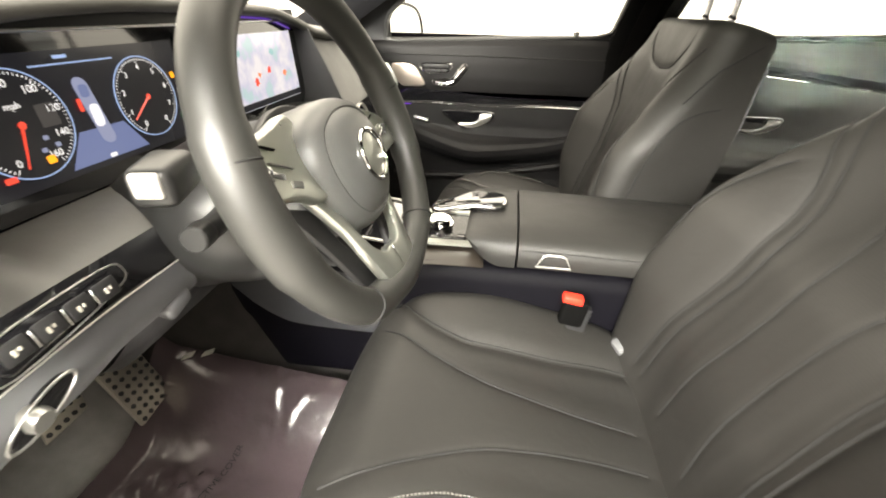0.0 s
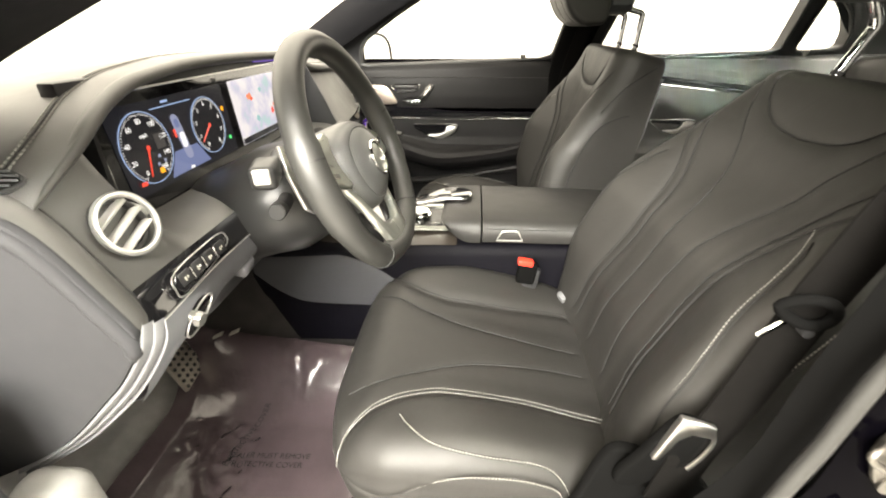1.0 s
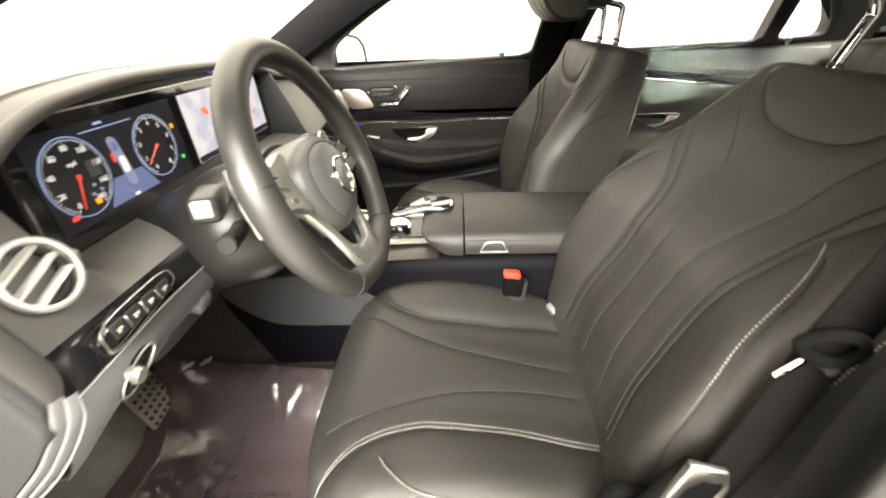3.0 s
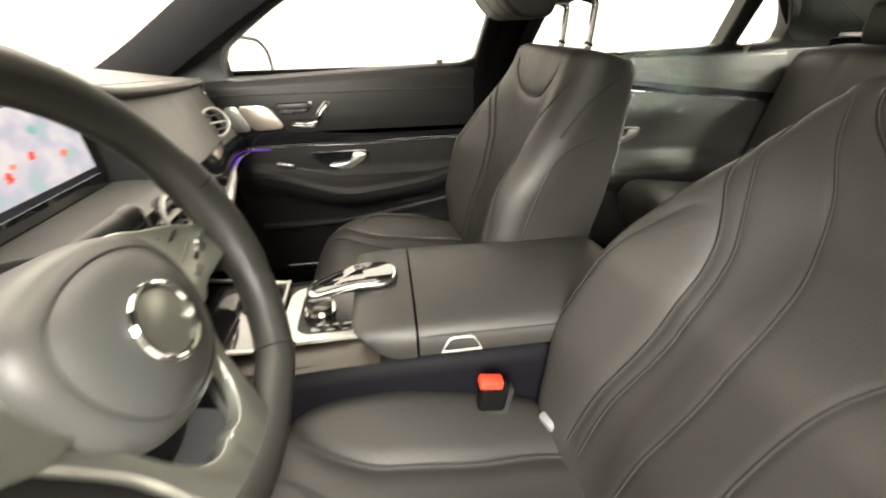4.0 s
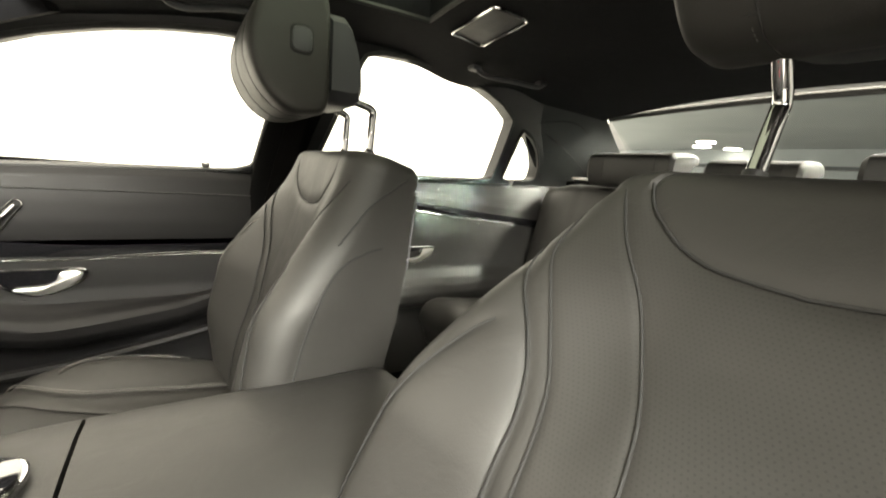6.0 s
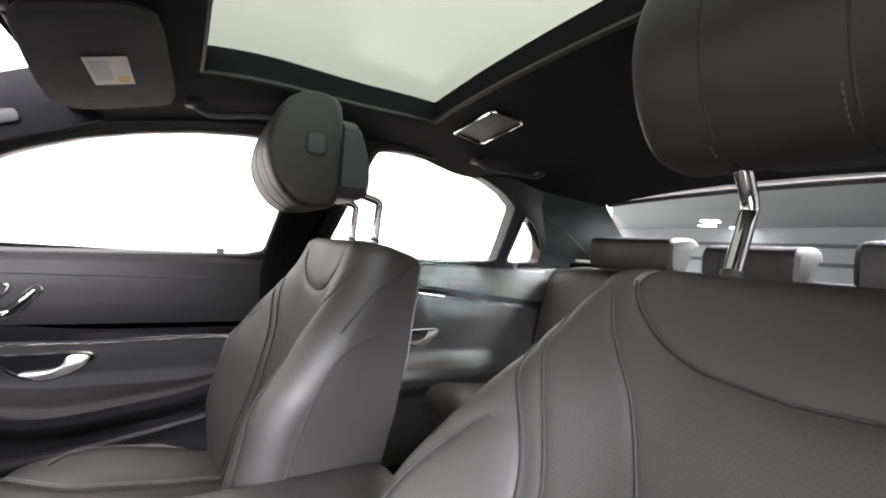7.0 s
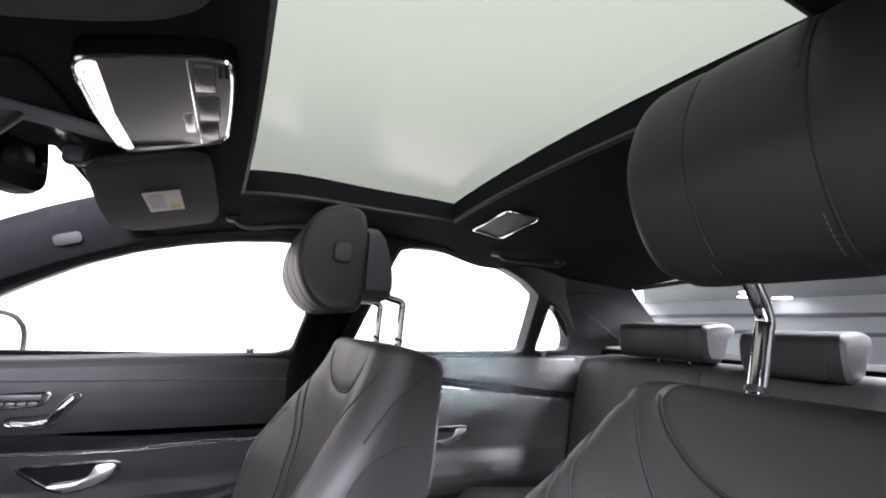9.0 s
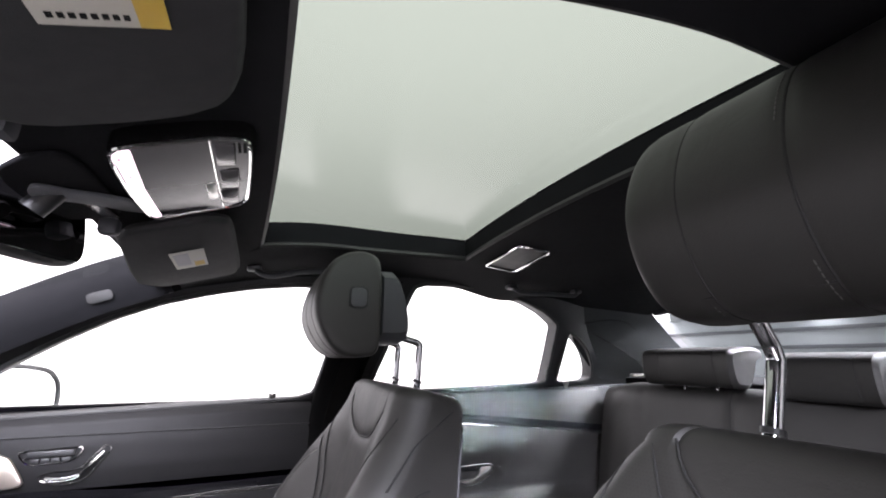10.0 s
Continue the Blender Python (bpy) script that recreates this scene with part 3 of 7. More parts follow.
    for sd in (0.066 * inboard, -0.016 * inboard, -0.098 * inboard):
        pts = [hm @ V(-(cf + (p.x - cf) * 0.978), sd, ch + (p.y - ch) * 0.985) for p in outline]
        part("seam", tube(pts, 0.0013, 6, True), SEAM, ho, "dark recessed seam")
        # the thread sinks into the leather here and there
        for lo, hi in ((9, 14), (23, 29)) if abs(sd) < 0.05 else ((8, 11),):
            pts = [hm @ V(-(cf + (p.x - cf) * 1.001), sd + inboard * 0.0050, ch + (p.y - ch) * 1.0) for p in outline[lo:hi]]
            part("stitching", stitches(pts, V(0, 0, 0), 0.0052, 0.0005), THREAD_DARK, ho, "grey thread stitching")
    for y0, y1 in ((0.066, 0.100), (-0.016, 0.066)):
        q = outline[11]
        pts = [hm @ V(-(cf + (q.x - cf) * 0.99), inboard * (y0 + (y1 - y0) * k / 8), ch + (q.y - ch) * 0.99 + 0.004 * (k / 8) ** 2) for k in range(9)]
        part("seam", tube(pts, 0.0012, 6), SEAM, ho, "dark recessed seam")
        part("stitching", stitches([p + V(-0.001, 0, 0.004) for p in pts], V(0, 0, 0)), THREAD_DARK, ho, "grey thread stitching")
    srings = []
    for k in range(15):
        q = -1 + 2 * k / 14
        a = abs(q)
        sc = 1 - 0.28 * a ** 6
        srings.append([hm @ V(0.030 + 0.036 * px * sc, q * 0.100, 0.098 + 0.074 * pz * sc)
                       for px, pz in ((-0.9, -1), (0.55, -1.0), (0.95, -0.92), (1.08, -0.7), (1.04, -0.3), (0.80, 0.25), (0.42, 0.78), (0.0, 1.0), (-0.9, 1.0))])
    part("headrest_shell", loft(srings), PLASTIC_GREY, seat)
    # release button on the inboard flank
    bx = inboard * 0.1245
    part("release_button", prism(rrect(-0.048, 0.106, 0.036, 0.042, 0.011), lambda a, b: hm @ V(a, bx - inboard * 0.004, b), hm.to_3x3() @ V(0, inboard * 0.006, 0), 0.0012), SEAM, ho)
    part("release_button", prism(rrect(-0.048, 0.106, 0.029, 0.035, 0.009), lambda a, b: hm @ V(a, bx - inboard * 0.002, b), hm.to_3x3() @ V(0, inboard * 0.0055, 0), 0.001), PLASTIC_GREY, ho)
    top_in = hm @ (V(0.022, 0, 0.045) if y > 0 else V(-0.040, 0, 0.030))
    for dy in (-0.07, 0.07):
        lean = V(post_bend[0] - post_base[0], 0, post_bend[1] - post_base[1])
        pts = [V(post_base[0], y + dy, post_base[1]) + lean * k for k in (-0.6, 0.0, 0.4, 0.78, 0.93)]
        kink = V(post_bend[0], y + dy, post_bend[1])
        end = V(top_in.x, y + dy, top_in.z)
        pts += [kink + (end - kink) * k for k in (0.12, 0.30, 1.0)]
        part("headrest_post", tube(smooth_path(pts, 6), 0.0072, 14), POST, seat, "bent chrome headrest post")
        part("post_collar", tube([(post_base[0] - 0.001, y + dy, post_base[1] - 0.004), (post_base[0] + 0.001, y + dy, post_base[1] + 0.001)], 0.0090, 16), PLASTIC, seat)
    base_of(seat, (cush_o[0] - 0.2, y, 0.31))


front_seat(
    -0.37, (0.965, 0.62), 26, (0.975, 0.556), 9.0, 1, (1.238, 1.148), 12, (1.218, 1.066), (1.242, 1.126),
    "black leather front seat with stitched bolsters and raised headrest")
front_seat(
    0.37, (0.945, 0.590), 14, (0.985, 0.526), 9.0, -1, (1.045, 1.125), 0, (1.136, 1.078), (1.140, 1.152),
    "black leather front passenger seat with raised headrest", 0.012, 1.12, 0.018)

# ---- shell of the car ----
def side_y(z):
    return 0.775 - 0.19 * (z - 1.01) / 0.32 if z > 1.01 else 0.775


roof_mid = keyed((0.50, 1.235), (0.60, 1.282), (0.70, 1.318), (0.80, 1.350), (1.0, 1.377), (1.3, 1.383), (1.6, 1.377), (1.9, 1.348), (2.15, 1.318))


roof_side = keyed((0.50, 1.210), (0.60, 1.256), (0.72, 1.290), (0.93, 1.322), (1.3, 1.340), (1.54, 1.303), (1.7, 1.318), (1.85, 1.300), (2.13, 1.274))


def roof_z(x, y):
    m = roof_mid(x)
    return m - (m - roof_side(x)) * (abs(y) / 0.6) ** 2


FRONT_WIN = [(0.275, 0.985), (0.60, 0.998), (1.0, 1.014), (1.022, 1.13), (1.055, 1.300), (0.93, 1.305), (0.82, 1.292), (0.72, 1.272), (0.62, 1.244),
             (0.53, 1.208), (0.44, 1.160), (0.36, 1.112), (0.30, 1.072), (0.28, 1.04)]
REAR_WIN = [(1.150, 1.020), (1.45, 1.028), (1.795, 1.038), (1.785, 1.14), (1.772, 1.238), (1.70, 1.276), (1.62, 1.302), (1.54, 1.318), (1.44, 1.330), (1.354, 1.334),
            (1.27, 1.331), (1.232, 1.318), (1.185, 1.15)]
QUARTER = [(1.838, 1.038), (1.985, 1.046), (1.998, 1.06), (1.985, 1.10), (1.94, 1.155), (1.885, 1.195), (1.828, 1.214), (1.832, 1.14)]


def chaikin(pts, k=2, c=0.2):
    for _ in range(k):
        out = []
        for i in range(len(pts)):
            (ax, ay), (bx, by) = pts[i], pts[(i + 1) % len(pts)]
            out += [(ax * (1 - c) + bx * c, ay * (1 - c) + by * c), (ax * c + bx * (1 - c), ay * c + by * (1 - c))]
        pts = out
    return pts


SIDE_OUTER = [(0.02, 0.955), (0.06, 0.955), (0.5, 0.968), (1.2, 0.99), (1.8, 1.01), (2.25, 1.02), (2.22, 1.10), (2.14, 1.22), (2.05, 1.285), (1.85, 1.345), (1.6, 1.385), (1.3, 1.40),
              (1.0, 1.390), (0.8, 1.358), (0.66, 1.315), (0.5, 1.245), (0.35, 1.160), (0.15, 1.035)]
for sgn, nm in ((1, "wall_passenger_side"), (-1, "wall_driver_side")):
    holes = [chaikin(FRONT_WIN, 2, 0.12), chaikin(REAR_WIN, 2, 0.10), chaikin(QUARTER, 2, 0.12)]
    outer = list(SIDE_OUTER)
    opening = []
    if sgn < 0:
        # the driver's door stands open: the frame is open right down to the sill
        outer = [(0.02, 0.40), (0.16, 0.40), (0.20, 0.98), (0.36, 1.112), (0.44, 1.160), (0.53, 1.208), (0.62, 1.244), (0.72, 1.272), (0.82, 1.292), (0.93, 1.305), (1.03, 1.300),
                 (1.06, 1.25), (1.09, 1.15), (1.12, 1.0), (1.14, 0.99)] + SIDE_OUTER[4:]
        holes = holes[1:]

    def lay(x, z, sgn=sgn):
        y = side_y(z)
        return V(x, sgn * y, z)
    bm = holed(outer, holes, lay, (0, sgn * (0.05 if sgn > 0 else 0.035), 0))
    tagged(part(nm, bm, PLASTIC if sgn > 0 else PAINT), "black trimmed window surround and pillars of the car", "car body", kind="structure")
    for k, hole in enumerate(holes):
        ring = [lay(x, z) for x, z in hole]
        win = thing("window_%d" % (k + (1 if sgn > 0 else 4)), "clear side window glass in a black rubber frame", "window", kind="structure")
        g = part("pane", ([tuple(p + V(0, sgn * 0.03, 0)) for p in ring], [tuple(range(len(ring)))]), GLASS, win)
        g.visible_shadow = False
        part("window_seal", tube([p + V(0, -sgn * 0.002, 0) for p in ring], 0.006, 6, True), RUBBER, win)

# roof lining with the sunroof opening


def sun_edge(x, y):
    """The opening narrows a little towards the front, and its front edge bows back."""
    if abs(abs(y) - 0.405) < 0.02 and 0.80 < x < 1.35:
        y *= 1 - 0.10 * sstep(1.15, 0.82, x)
        if y < 0:
            y *= 0.91
    if x < 0.83 and x > 0.80 and abs(y) < 0.41:
        x += 0.008 * (1 - (y / 0.41) ** 2)
    return x, y


def roof_grid():
    bm = bmesh.new()
    nx, ny = 62, 40
    vs = {}
    xs = [0.622 + (2.13 - 0.622) * i / nx for i in range(nx + 1)]
    # columns snapped to the sunroof's edges
    for e in (0.818, 1.303):
        k = min(range(nx + 1), key=lambda i: abs(xs[i] - e))
        xs[k] = e
    ys = [-0.61 + 1.22 * j / ny for j in range(ny + 1)]
    for e in (-0.405, 0.405):
        k = min(range(ny + 1), key=lambda i: abs(ys[i] - e))
        ys[k] = e
    for i, x in enumerate(xs):
        for j, y in enumerate(ys):
            px, py = sun_edge(x, y)
            vs[i, j] = bm.verts.new((px, py, roof_z(x, y)))
    for i in range(nx):
        for j in range(ny):
            cx, cy = (xs[i] + xs[i + 1]) / 2, (ys[j] + ys[j + 1]) / 2
            if 0.818 < cx < 1.303 and abs(cy) < 0.405:
                continue
            bm.faces.new((vs[i, j], vs[i + 1, j], vs[i + 1, j + 1], vs[i, j + 1]))
    ex = bmesh.ops.extrude_face_region(bm, geom=bm.faces[:])
    for g in ex["geom"]:
        if isinstance(g, bmesh.types.BMVert):
            g.co.z += 0.055
    return bm


tagged(part("ceiling", roof_grid(), HEADLINER), "black fabric roof lining with a sunroof opening", "headliner", kind="structure")
FRAME_LINE = [(x, -0.405) for x in np.linspace(0.818, 1.303, 16)] + [(1.303, y) for y in np.linspace(-0.39, 0.39, 12)] + [(x, 0.405) for x in np.linspace(1.303, 0.818, 16)] + [(0.818, y) for y in np.linspace(0.38, -0.38, 12)]
sun = thing("sunroof", "green tinted glass sunroof panel closed in the roof", "sunroof")
g = part("glass_panel", sheet(lambda u, v: V(0.76 + 0.64 * u, -0.48 + 0.96 * v, 1.432 + 0.006 * math.sin(math.pi * u) - 0.03 * (v * 2 - 1) ** 2), 10, 14), GLASS_ROOF, sun)
part("rubber_frame", tube([V(*sun_edge(x, y), roof_z(x, y) + 0.006) for x, y in FRAME_LINE], 0.006, 6, True), RUBBER_DARK, sun)
base_of(sun, (1.07, 0, 1.42))

# windscreen and rear screen
ws = thing("windscreen", "clear raked windscreen glass", "windscreen", kind="structure")


def screen(u, v):
    z = 1.035 + (1.30 - 1.035) * v
    x = -0.22 + (0.60 + 0.22) * v - 0.10 * (1 - (u * 2 - 1) ** 2) * (1 - 0.6 * v)
    return V(x, (u * 2 - 1) * (0.66 - 0.18 * v), z)


g = part("pane", sheet(screen, 16, 10), GLASS, ws)
g.visible_shadow = False
rs = thing("rear_screen", "tinted rear window glass", "rear window", kind="structure")


def rscreen(u, v):
    q = 1 - (u * 2 - 1) ** 2
    return V(2.66 - 0.52 * v + 0.05 * q, (u * 2 - 1) * (0.70 - 0.15 * v), 1.055 + (0.230 + 0.030 * q) * v)


g = part("pane", sheet(rscreen, 14, 8), GLASS_REAR, rs)
g.visible_shadow = False
part("screen_seal", tube([rscreen(u, 0.995) + V(-0.004, 0, 0) for u in np.linspace(0, 1, 21)], 0.010, 6), RUBBER, rs)

# pillars
for sgn in (1, -1):
    a = smooth_path([(-0.08, 0.775, 0.960), (0.10, 0.725, 1.050), (0.29, 0.665, 1.155), (0.48, 0.600, 1.250), (0.64, 0.540, 1.312)], 6)
    deep = (0.022, 0.028, -0.006) if sgn > 0 else (0.105, 0.130, 0.110)
    rings = []
    for i, p in enumerate(a):
        t = (a[min(i + 1, len(a) - 1)] - a[max(i - 1, 0)]).normalized()
        inn = V(0.25, -0.85, 0.05)
        inn = (inn - t * inn.dot(t)).normalized()
        wd = t.cross(inn).normalized()
        rings.append([V(q.x, sgn * q.y, q.z) for q in
                      (p + wd * 0.052 + inn * -0.03, p + wd * 0.056 + inn * 0.004, p + wd * 0.030 + inn * deep[0], p + inn * deep[1], p - wd * 0.030 + inn * deep[0], p - wd * 0.056 + inn * deep[2], p - wd * 0.050 - inn * 0.03)])
    pil = tagged(part("a_pillar_trim", loft(rings), HEADLINER), "black cloth-covered windscreen pillar trim", "pillar", "windscreen pillars", kind="structure")
    if sgn > 0:
        tag = prism(rrect(0, 0, 0.050, 0.022, 0.009), lambda a_, b_: V(0.5262, 0.5605, 1.2434) + V(0.908, -0.305, 0.288) * a_ + V(-0.37, -0.26, 0.89) * b_, (-0.0006, -0.0027, -0.0011), 0.0006)
        tagged(part("airbag_tag", tag, TAG), "small pale grey oval tag on the pillar trim", "label")
# centre pillars
for sgn in (1, -1):
    path = smooth_path([(1.035, 0.745, 0.30), (1.03, 0.765, 0.70), (1.055, 0.755, 1.0), (1.095, 0.675, 1.18), (1.14, 0.600, 1.33)], 6)
    rings = []
    for i, p in enumerate(path):
        w = 0.058 if sgn > 0 else 0.05
        rings.append([V(q.x, sgn * q.y, q.z) for q in (p + V(-w, 0.02, 0), p + V(-w, -0.012, 0), p + V(-w + 0.014, -0.026, 0), p + V(0, -0.032, 0), p + V(w - 0.014, -0.026, 0), p + V(w, -0.012, 0), p + V(w, 0.02, 0))])
    if sgn > 0:
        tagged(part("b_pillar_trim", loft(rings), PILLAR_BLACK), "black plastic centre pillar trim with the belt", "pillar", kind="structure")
# C pillar upper trim
for sgn in (1, -1):
    def cp(u, v, sgn=sgn):
        win = V(1.80 + 0.24 * v ** 1.4, 0.612 + 0.128 * v, 1.305 - 0.255 * v)
        scr = V(2.135 + 0.51 * v, 0.560 + 0.145 * v, 1.287 - 0.235 * v)
        p = win.lerp(scr, u)
        k = 0.030 * math.sin(math.pi * v) * math.sin(math.pi * u)
        return V(p.x - k, sgn * (p.y + 0.02 * math.sin(math.pi * v) - k), p.z)
    cpt = tagged(part("c_pillar_trim", sheet(cp, 20, 20), PILLAR_CLOTH), "dark cloth rear pillar trim with a panel joint", "pillar", "rear pillars", kind="structure")
    for keys in (((0.02, 0.30), (0.20, 0.22), (0.45, 0.16), (0.60, 0.18), (0.66, 0.26)), ((0.20, 0.35), (0.33, 0.50), (0.42, 0.70), (0.46, 0.98))):
        part("panel_joint", tube([cp(p.x, p.y) - V(0.001, sgn * 0.002, 0) for p in smooth_path([(a, b, 0) for a, b in keys], 6)], 0.0016, 5), SEAM, cpt)
# parcel shelf and rear bulkhead
tagged(part("parcel_shelf", rbox((2.40, 0, 1.045), (0.60, 1.36, 0.03), 0.008), HEADLINER), "black parcel shelf below the rear window", "parcel shelf", kind="structure")
sp = thing("shelf_speaker", "slim satin metal speaker strip on the shelf", "speaker", "shelf speakers")
part("grille", rbox((2.13, 0.60, 1.068), (0.10, 0.075, 0.012), 0.004), ALU, sp)
base_of(sp, (2.13, 0.60, 1.06))


# floor pan, tunnel and walls below the windows
def floor_z(x, y):
    z = 0.30
    if x < 0.08:
        z += (0.08 - x) * 0.55
    if x > 1.30:
        z += 0.0
    return z


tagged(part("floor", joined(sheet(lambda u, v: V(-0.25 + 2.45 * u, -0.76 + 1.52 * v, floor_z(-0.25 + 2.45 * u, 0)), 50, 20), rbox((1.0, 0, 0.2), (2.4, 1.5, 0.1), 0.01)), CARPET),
       "dark grey carpeted car floor rising to the footwell", "floor", kind="structure")
tun = []
for x in np.linspace(-0.28, 2.0, 24):
    h = 0.60 + 0.05 * sstep(0.5, 0.1, x) - 0.12 * sstep(1.1, 1.5, x)
    w = 0.135 + 0.06 * sstep(0.35, -0.1, x)
    tun.append([V(x, -w - 0.03, 0.25), V(x, -w - 0.01, h - 0.10), V(x, -w, h - 0.02), V(x, -w + 0.03, h), V(x, w - 0.03, h), V(x, w, h - 0.02), V(x, w + 0.01, h - 0.10), V(x, w + 0.03, 0.25)])
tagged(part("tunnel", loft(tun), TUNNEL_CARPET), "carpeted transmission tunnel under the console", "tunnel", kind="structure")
tagged(part("firewall", rbox((-0.28, 0, 0.66), (0.06, 1.5, 0.60), 0.01), CARPET), "dark carpeted bulkhead at the front of the footwells", "bulkhead", kind="structure")
tagged(part("rear_bulkhead", rbox((2.32, 0, 0.70), (0.05, 1.5, 0.68), 0.01), HEADLINER), "dark panel behind the rear seat", "bulkhead", kind="structure")
tagged(part("hinge_post", rbox((0.19, -0.772, 0.60), (0.188, 0.03, 0.52), 0.012, 3), END_CAP), "grey plastic covered hinge post in the open doorway", "pillar", kind="structure")
tagged(part("kick_pad", rbox((0.262, -0.722, 0.58), (0.075, 0.055, 0.24), 0.022, 4), CARPET), "grey carpeted pad beside the hinge post", "kick panel", kind="structure")
tagged(part("sill_driver", joined(rbox((0.58, -0.735, 0.33), (0.86, 0.10, 0.12), 0.02, 3), rbox((0.58, -0.72, 0.395), (0.7, 0.05, 0.012), 0.004)), PLASTIC), "black plastic covered door sill", "door sill", kind="structure")
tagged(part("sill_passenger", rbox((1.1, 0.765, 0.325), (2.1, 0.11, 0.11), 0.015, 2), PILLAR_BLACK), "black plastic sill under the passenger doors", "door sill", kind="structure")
tagged(part("wall_driver_rear_door", rbox((1.80, -0.765, 0.65), (0.94, 0.05, 0.74), 0.01), PLASTIC), "black rear door lining on the driver's side", "door panel", kind="structure")
tagged(part("quarter_wall", rbox((2.14, 0.765, 0.65), (0.32, 0.05, 0.76), 0.01), PLASTIC), "black lining of the rear quarter", "panel", kind="structure")
tagged(part("cowl_side", joined(rbox((0.0, 0.775, 0.62), (0.46, 0.05, 0.66), 0.01), rbox((-0.09, -0.775, 0.62), (0.34, 0.05, 0.66), 0.01)), CARPET), "dark kick panels beside the footwells", "kick panel", kind="structure")


# ---- passenger side doors ----
def door(name, x0, x1, label, zoff, rear=False):
    d = thing(name, label, "car door", "doors", "")
    upper = [(0.815, 1.03), (0.790, 1.028), (0.766, 1.018), (0.757, 1.004), (0.752, 0.975), (0.746, 0.93), (0.745, 0.88), (0.748, 0.850), (0.75, 0.838)]
    lower = [(0.752, 0.813), (0.748, 0.800), (0.744, 0.76), (0.742, 0.725), (0.735, 0.698), (0.712, 0.682), (0.685, 0.672), (0.672, 0.655), (0.674, 0.632), (0.690, 0.612), (0.715, 0.600),
             (0.728, 0.585), (0.730, 0.55), (0.722, 0.50), (0.715, 0.42), (0.718, 0.36), (0.74, 0.33), (0.80, 0.33)]
    nx = 40

    def bulge(x):
        t = (x - x0) / (x1 - x0)
        return sstep(0.10, 0.5, t) * (0.35 + 0.65 * sstep(1.08, 0.75, t)) if not rear else sstep(-0.1, 0.3, t) * sstep(1.05, 0.6, t)

    def strip_z(x):
        """Upper edge of the trim strip: on the rear door it sits high and falls to the back."""
        return 0.950 - 0.10 * (x - 1.475) if rear else 0.842 - 0.016 * sstep(0.40, 0.70, x)

    def strip_h(x):
        return 0.027 if rear else 0.044 - 0.019 * sstep(0.35, 0.85, x)

    def lay(prof, drop=True):
        def f(u, v):
            x = x0 + (x1 - x0) * u
            k = v * (len(prof) - 1)
            i = min(int(k), len(prof) - 2)
            t = k - i
            y = prof[i][0] * (1 - t) + prof[i + 1][0] * t
            z = prof[i][1] * (1 - t) + prof[i + 1][1] * t
            if z < 0.71 and z > 0.34:
                b = bulge(x)
                y = 0.742 - (0.742 - y) * (0.25 + 0.75 * b)
                if 0.58 < z:
                    z += 0.055 * (1 - b) * (0 if rear else 1) + (0 if rear else 0.045 * sstep(0.55, 1.0, x) * sstep(0.70, 0.66, z))
            if rear:
                if prof is upper:
                    z = 1.03 - (1.03 - z) * (1.03 - strip_z(x)) / 0.192
                else:
                    z += (strip_z(x) - 0.838) * sstep(0.64, 0.80, z)
            if z > 0.95:
                z += zoff(x) * sstep(0.95, 1.0, z) if rear else zoff(x)
            y -= 0.03 * sstep(1.75, 2.05, x)
            return V(x, y, z)
        return f
    # lit tone on the rear door, shaded tone on the front one
    part("upper_panel", sheet(lay(upper), nx, 32), LEATHER_LIT if rear else LEATHER_SHADED, d)
    part("lower_panel", sheet(lay(lower), nx, 68), LEATHER_LIT if rear else LEATHER_SHADED, d)
    part("door_skin", rbox(((x0 + x1) / 2, 0.825, 0.66), (x1 - x0, 0.03, 0.70), 0.008), PAINT, d)
    # glossy strip with a chrome line below it
    strip = sheet(lambda u, v: V(x0 + (x1 - x0) * u, 0.7435 + 0.006 * v - 0.0015 * math.sin(math.pi * v) - 0.03 * sstep(1.75, 2.05, x0 + (x1 - x0) * u), strip_z(x0 + (x1 - x0) * u) - strip_h(x0 + (x1 - x0) * u) * v), nx, 8)
    part("trim_strip", strip, PIANO, d, "glossy black trim strip")
    for k, dz, r in ((1, -0.0015, 0.0018), (0, -0.001, 0.0007)):
        part("chrome_line", tube([V(x, 0.7445 - 0.03 * sstep(1.75, 2.05, x), strip_z(x) - k * strip_h(x) + dz) for x in np.linspace(x0 + 0.002, x1 - 0.002, 30)], r, 6), CHROME, d)
    # door pull: a boat-shaped chrome-rimmed cup with its lever
    hx, hz = (0.562, 0.747) if not rear else (1.475, 0.775)
    k = 1.0 if not rear else 0.95
    rim = [(-0.086, 0.026), (-0.03, 0.029), (0.04, 0.030), (0.080, 0.029), (0.092, 0.020), (0.080, 0.000), (0.045, -0.020), (0.012, -0.028), (-0.015, -0.024), (-0.050, -0.004)]
    loop = smooth_path([(hx + a * k, 0.7385, hz + b * k) for a, b in rim], 6, True)
    part("handle_rim", tube(loop, 0.0026, 6, True), CHROME, d)
    cup = bmesh.new()
    cup.faces.new([cup.verts.new(p + V(0, 0.0035, 0)) for p in loop])
    part("handle_cup", cup, PIANO, d)
    lev = [(-0.030, -0.012), (0.018, -0.008), (0.040, 0.004), (0.048, 0.022), (0.078, 0.024), (0.086, 0.017), (0.076, 0.000), (0.044, -0.018), (0.012, -0.025), (-0.012, -0.021)]
    lp = [(p.x, p.z) for p in smooth_path([(hx + a * k, 0, hz + b * k) for a, b in lev], 4, True)]
    part("handle_lever", prism(lp, lambda a, b: V(a, 0.7375, b), (0, -0.008, 0), 0.0022), ALU, d, "satin silver door lever")
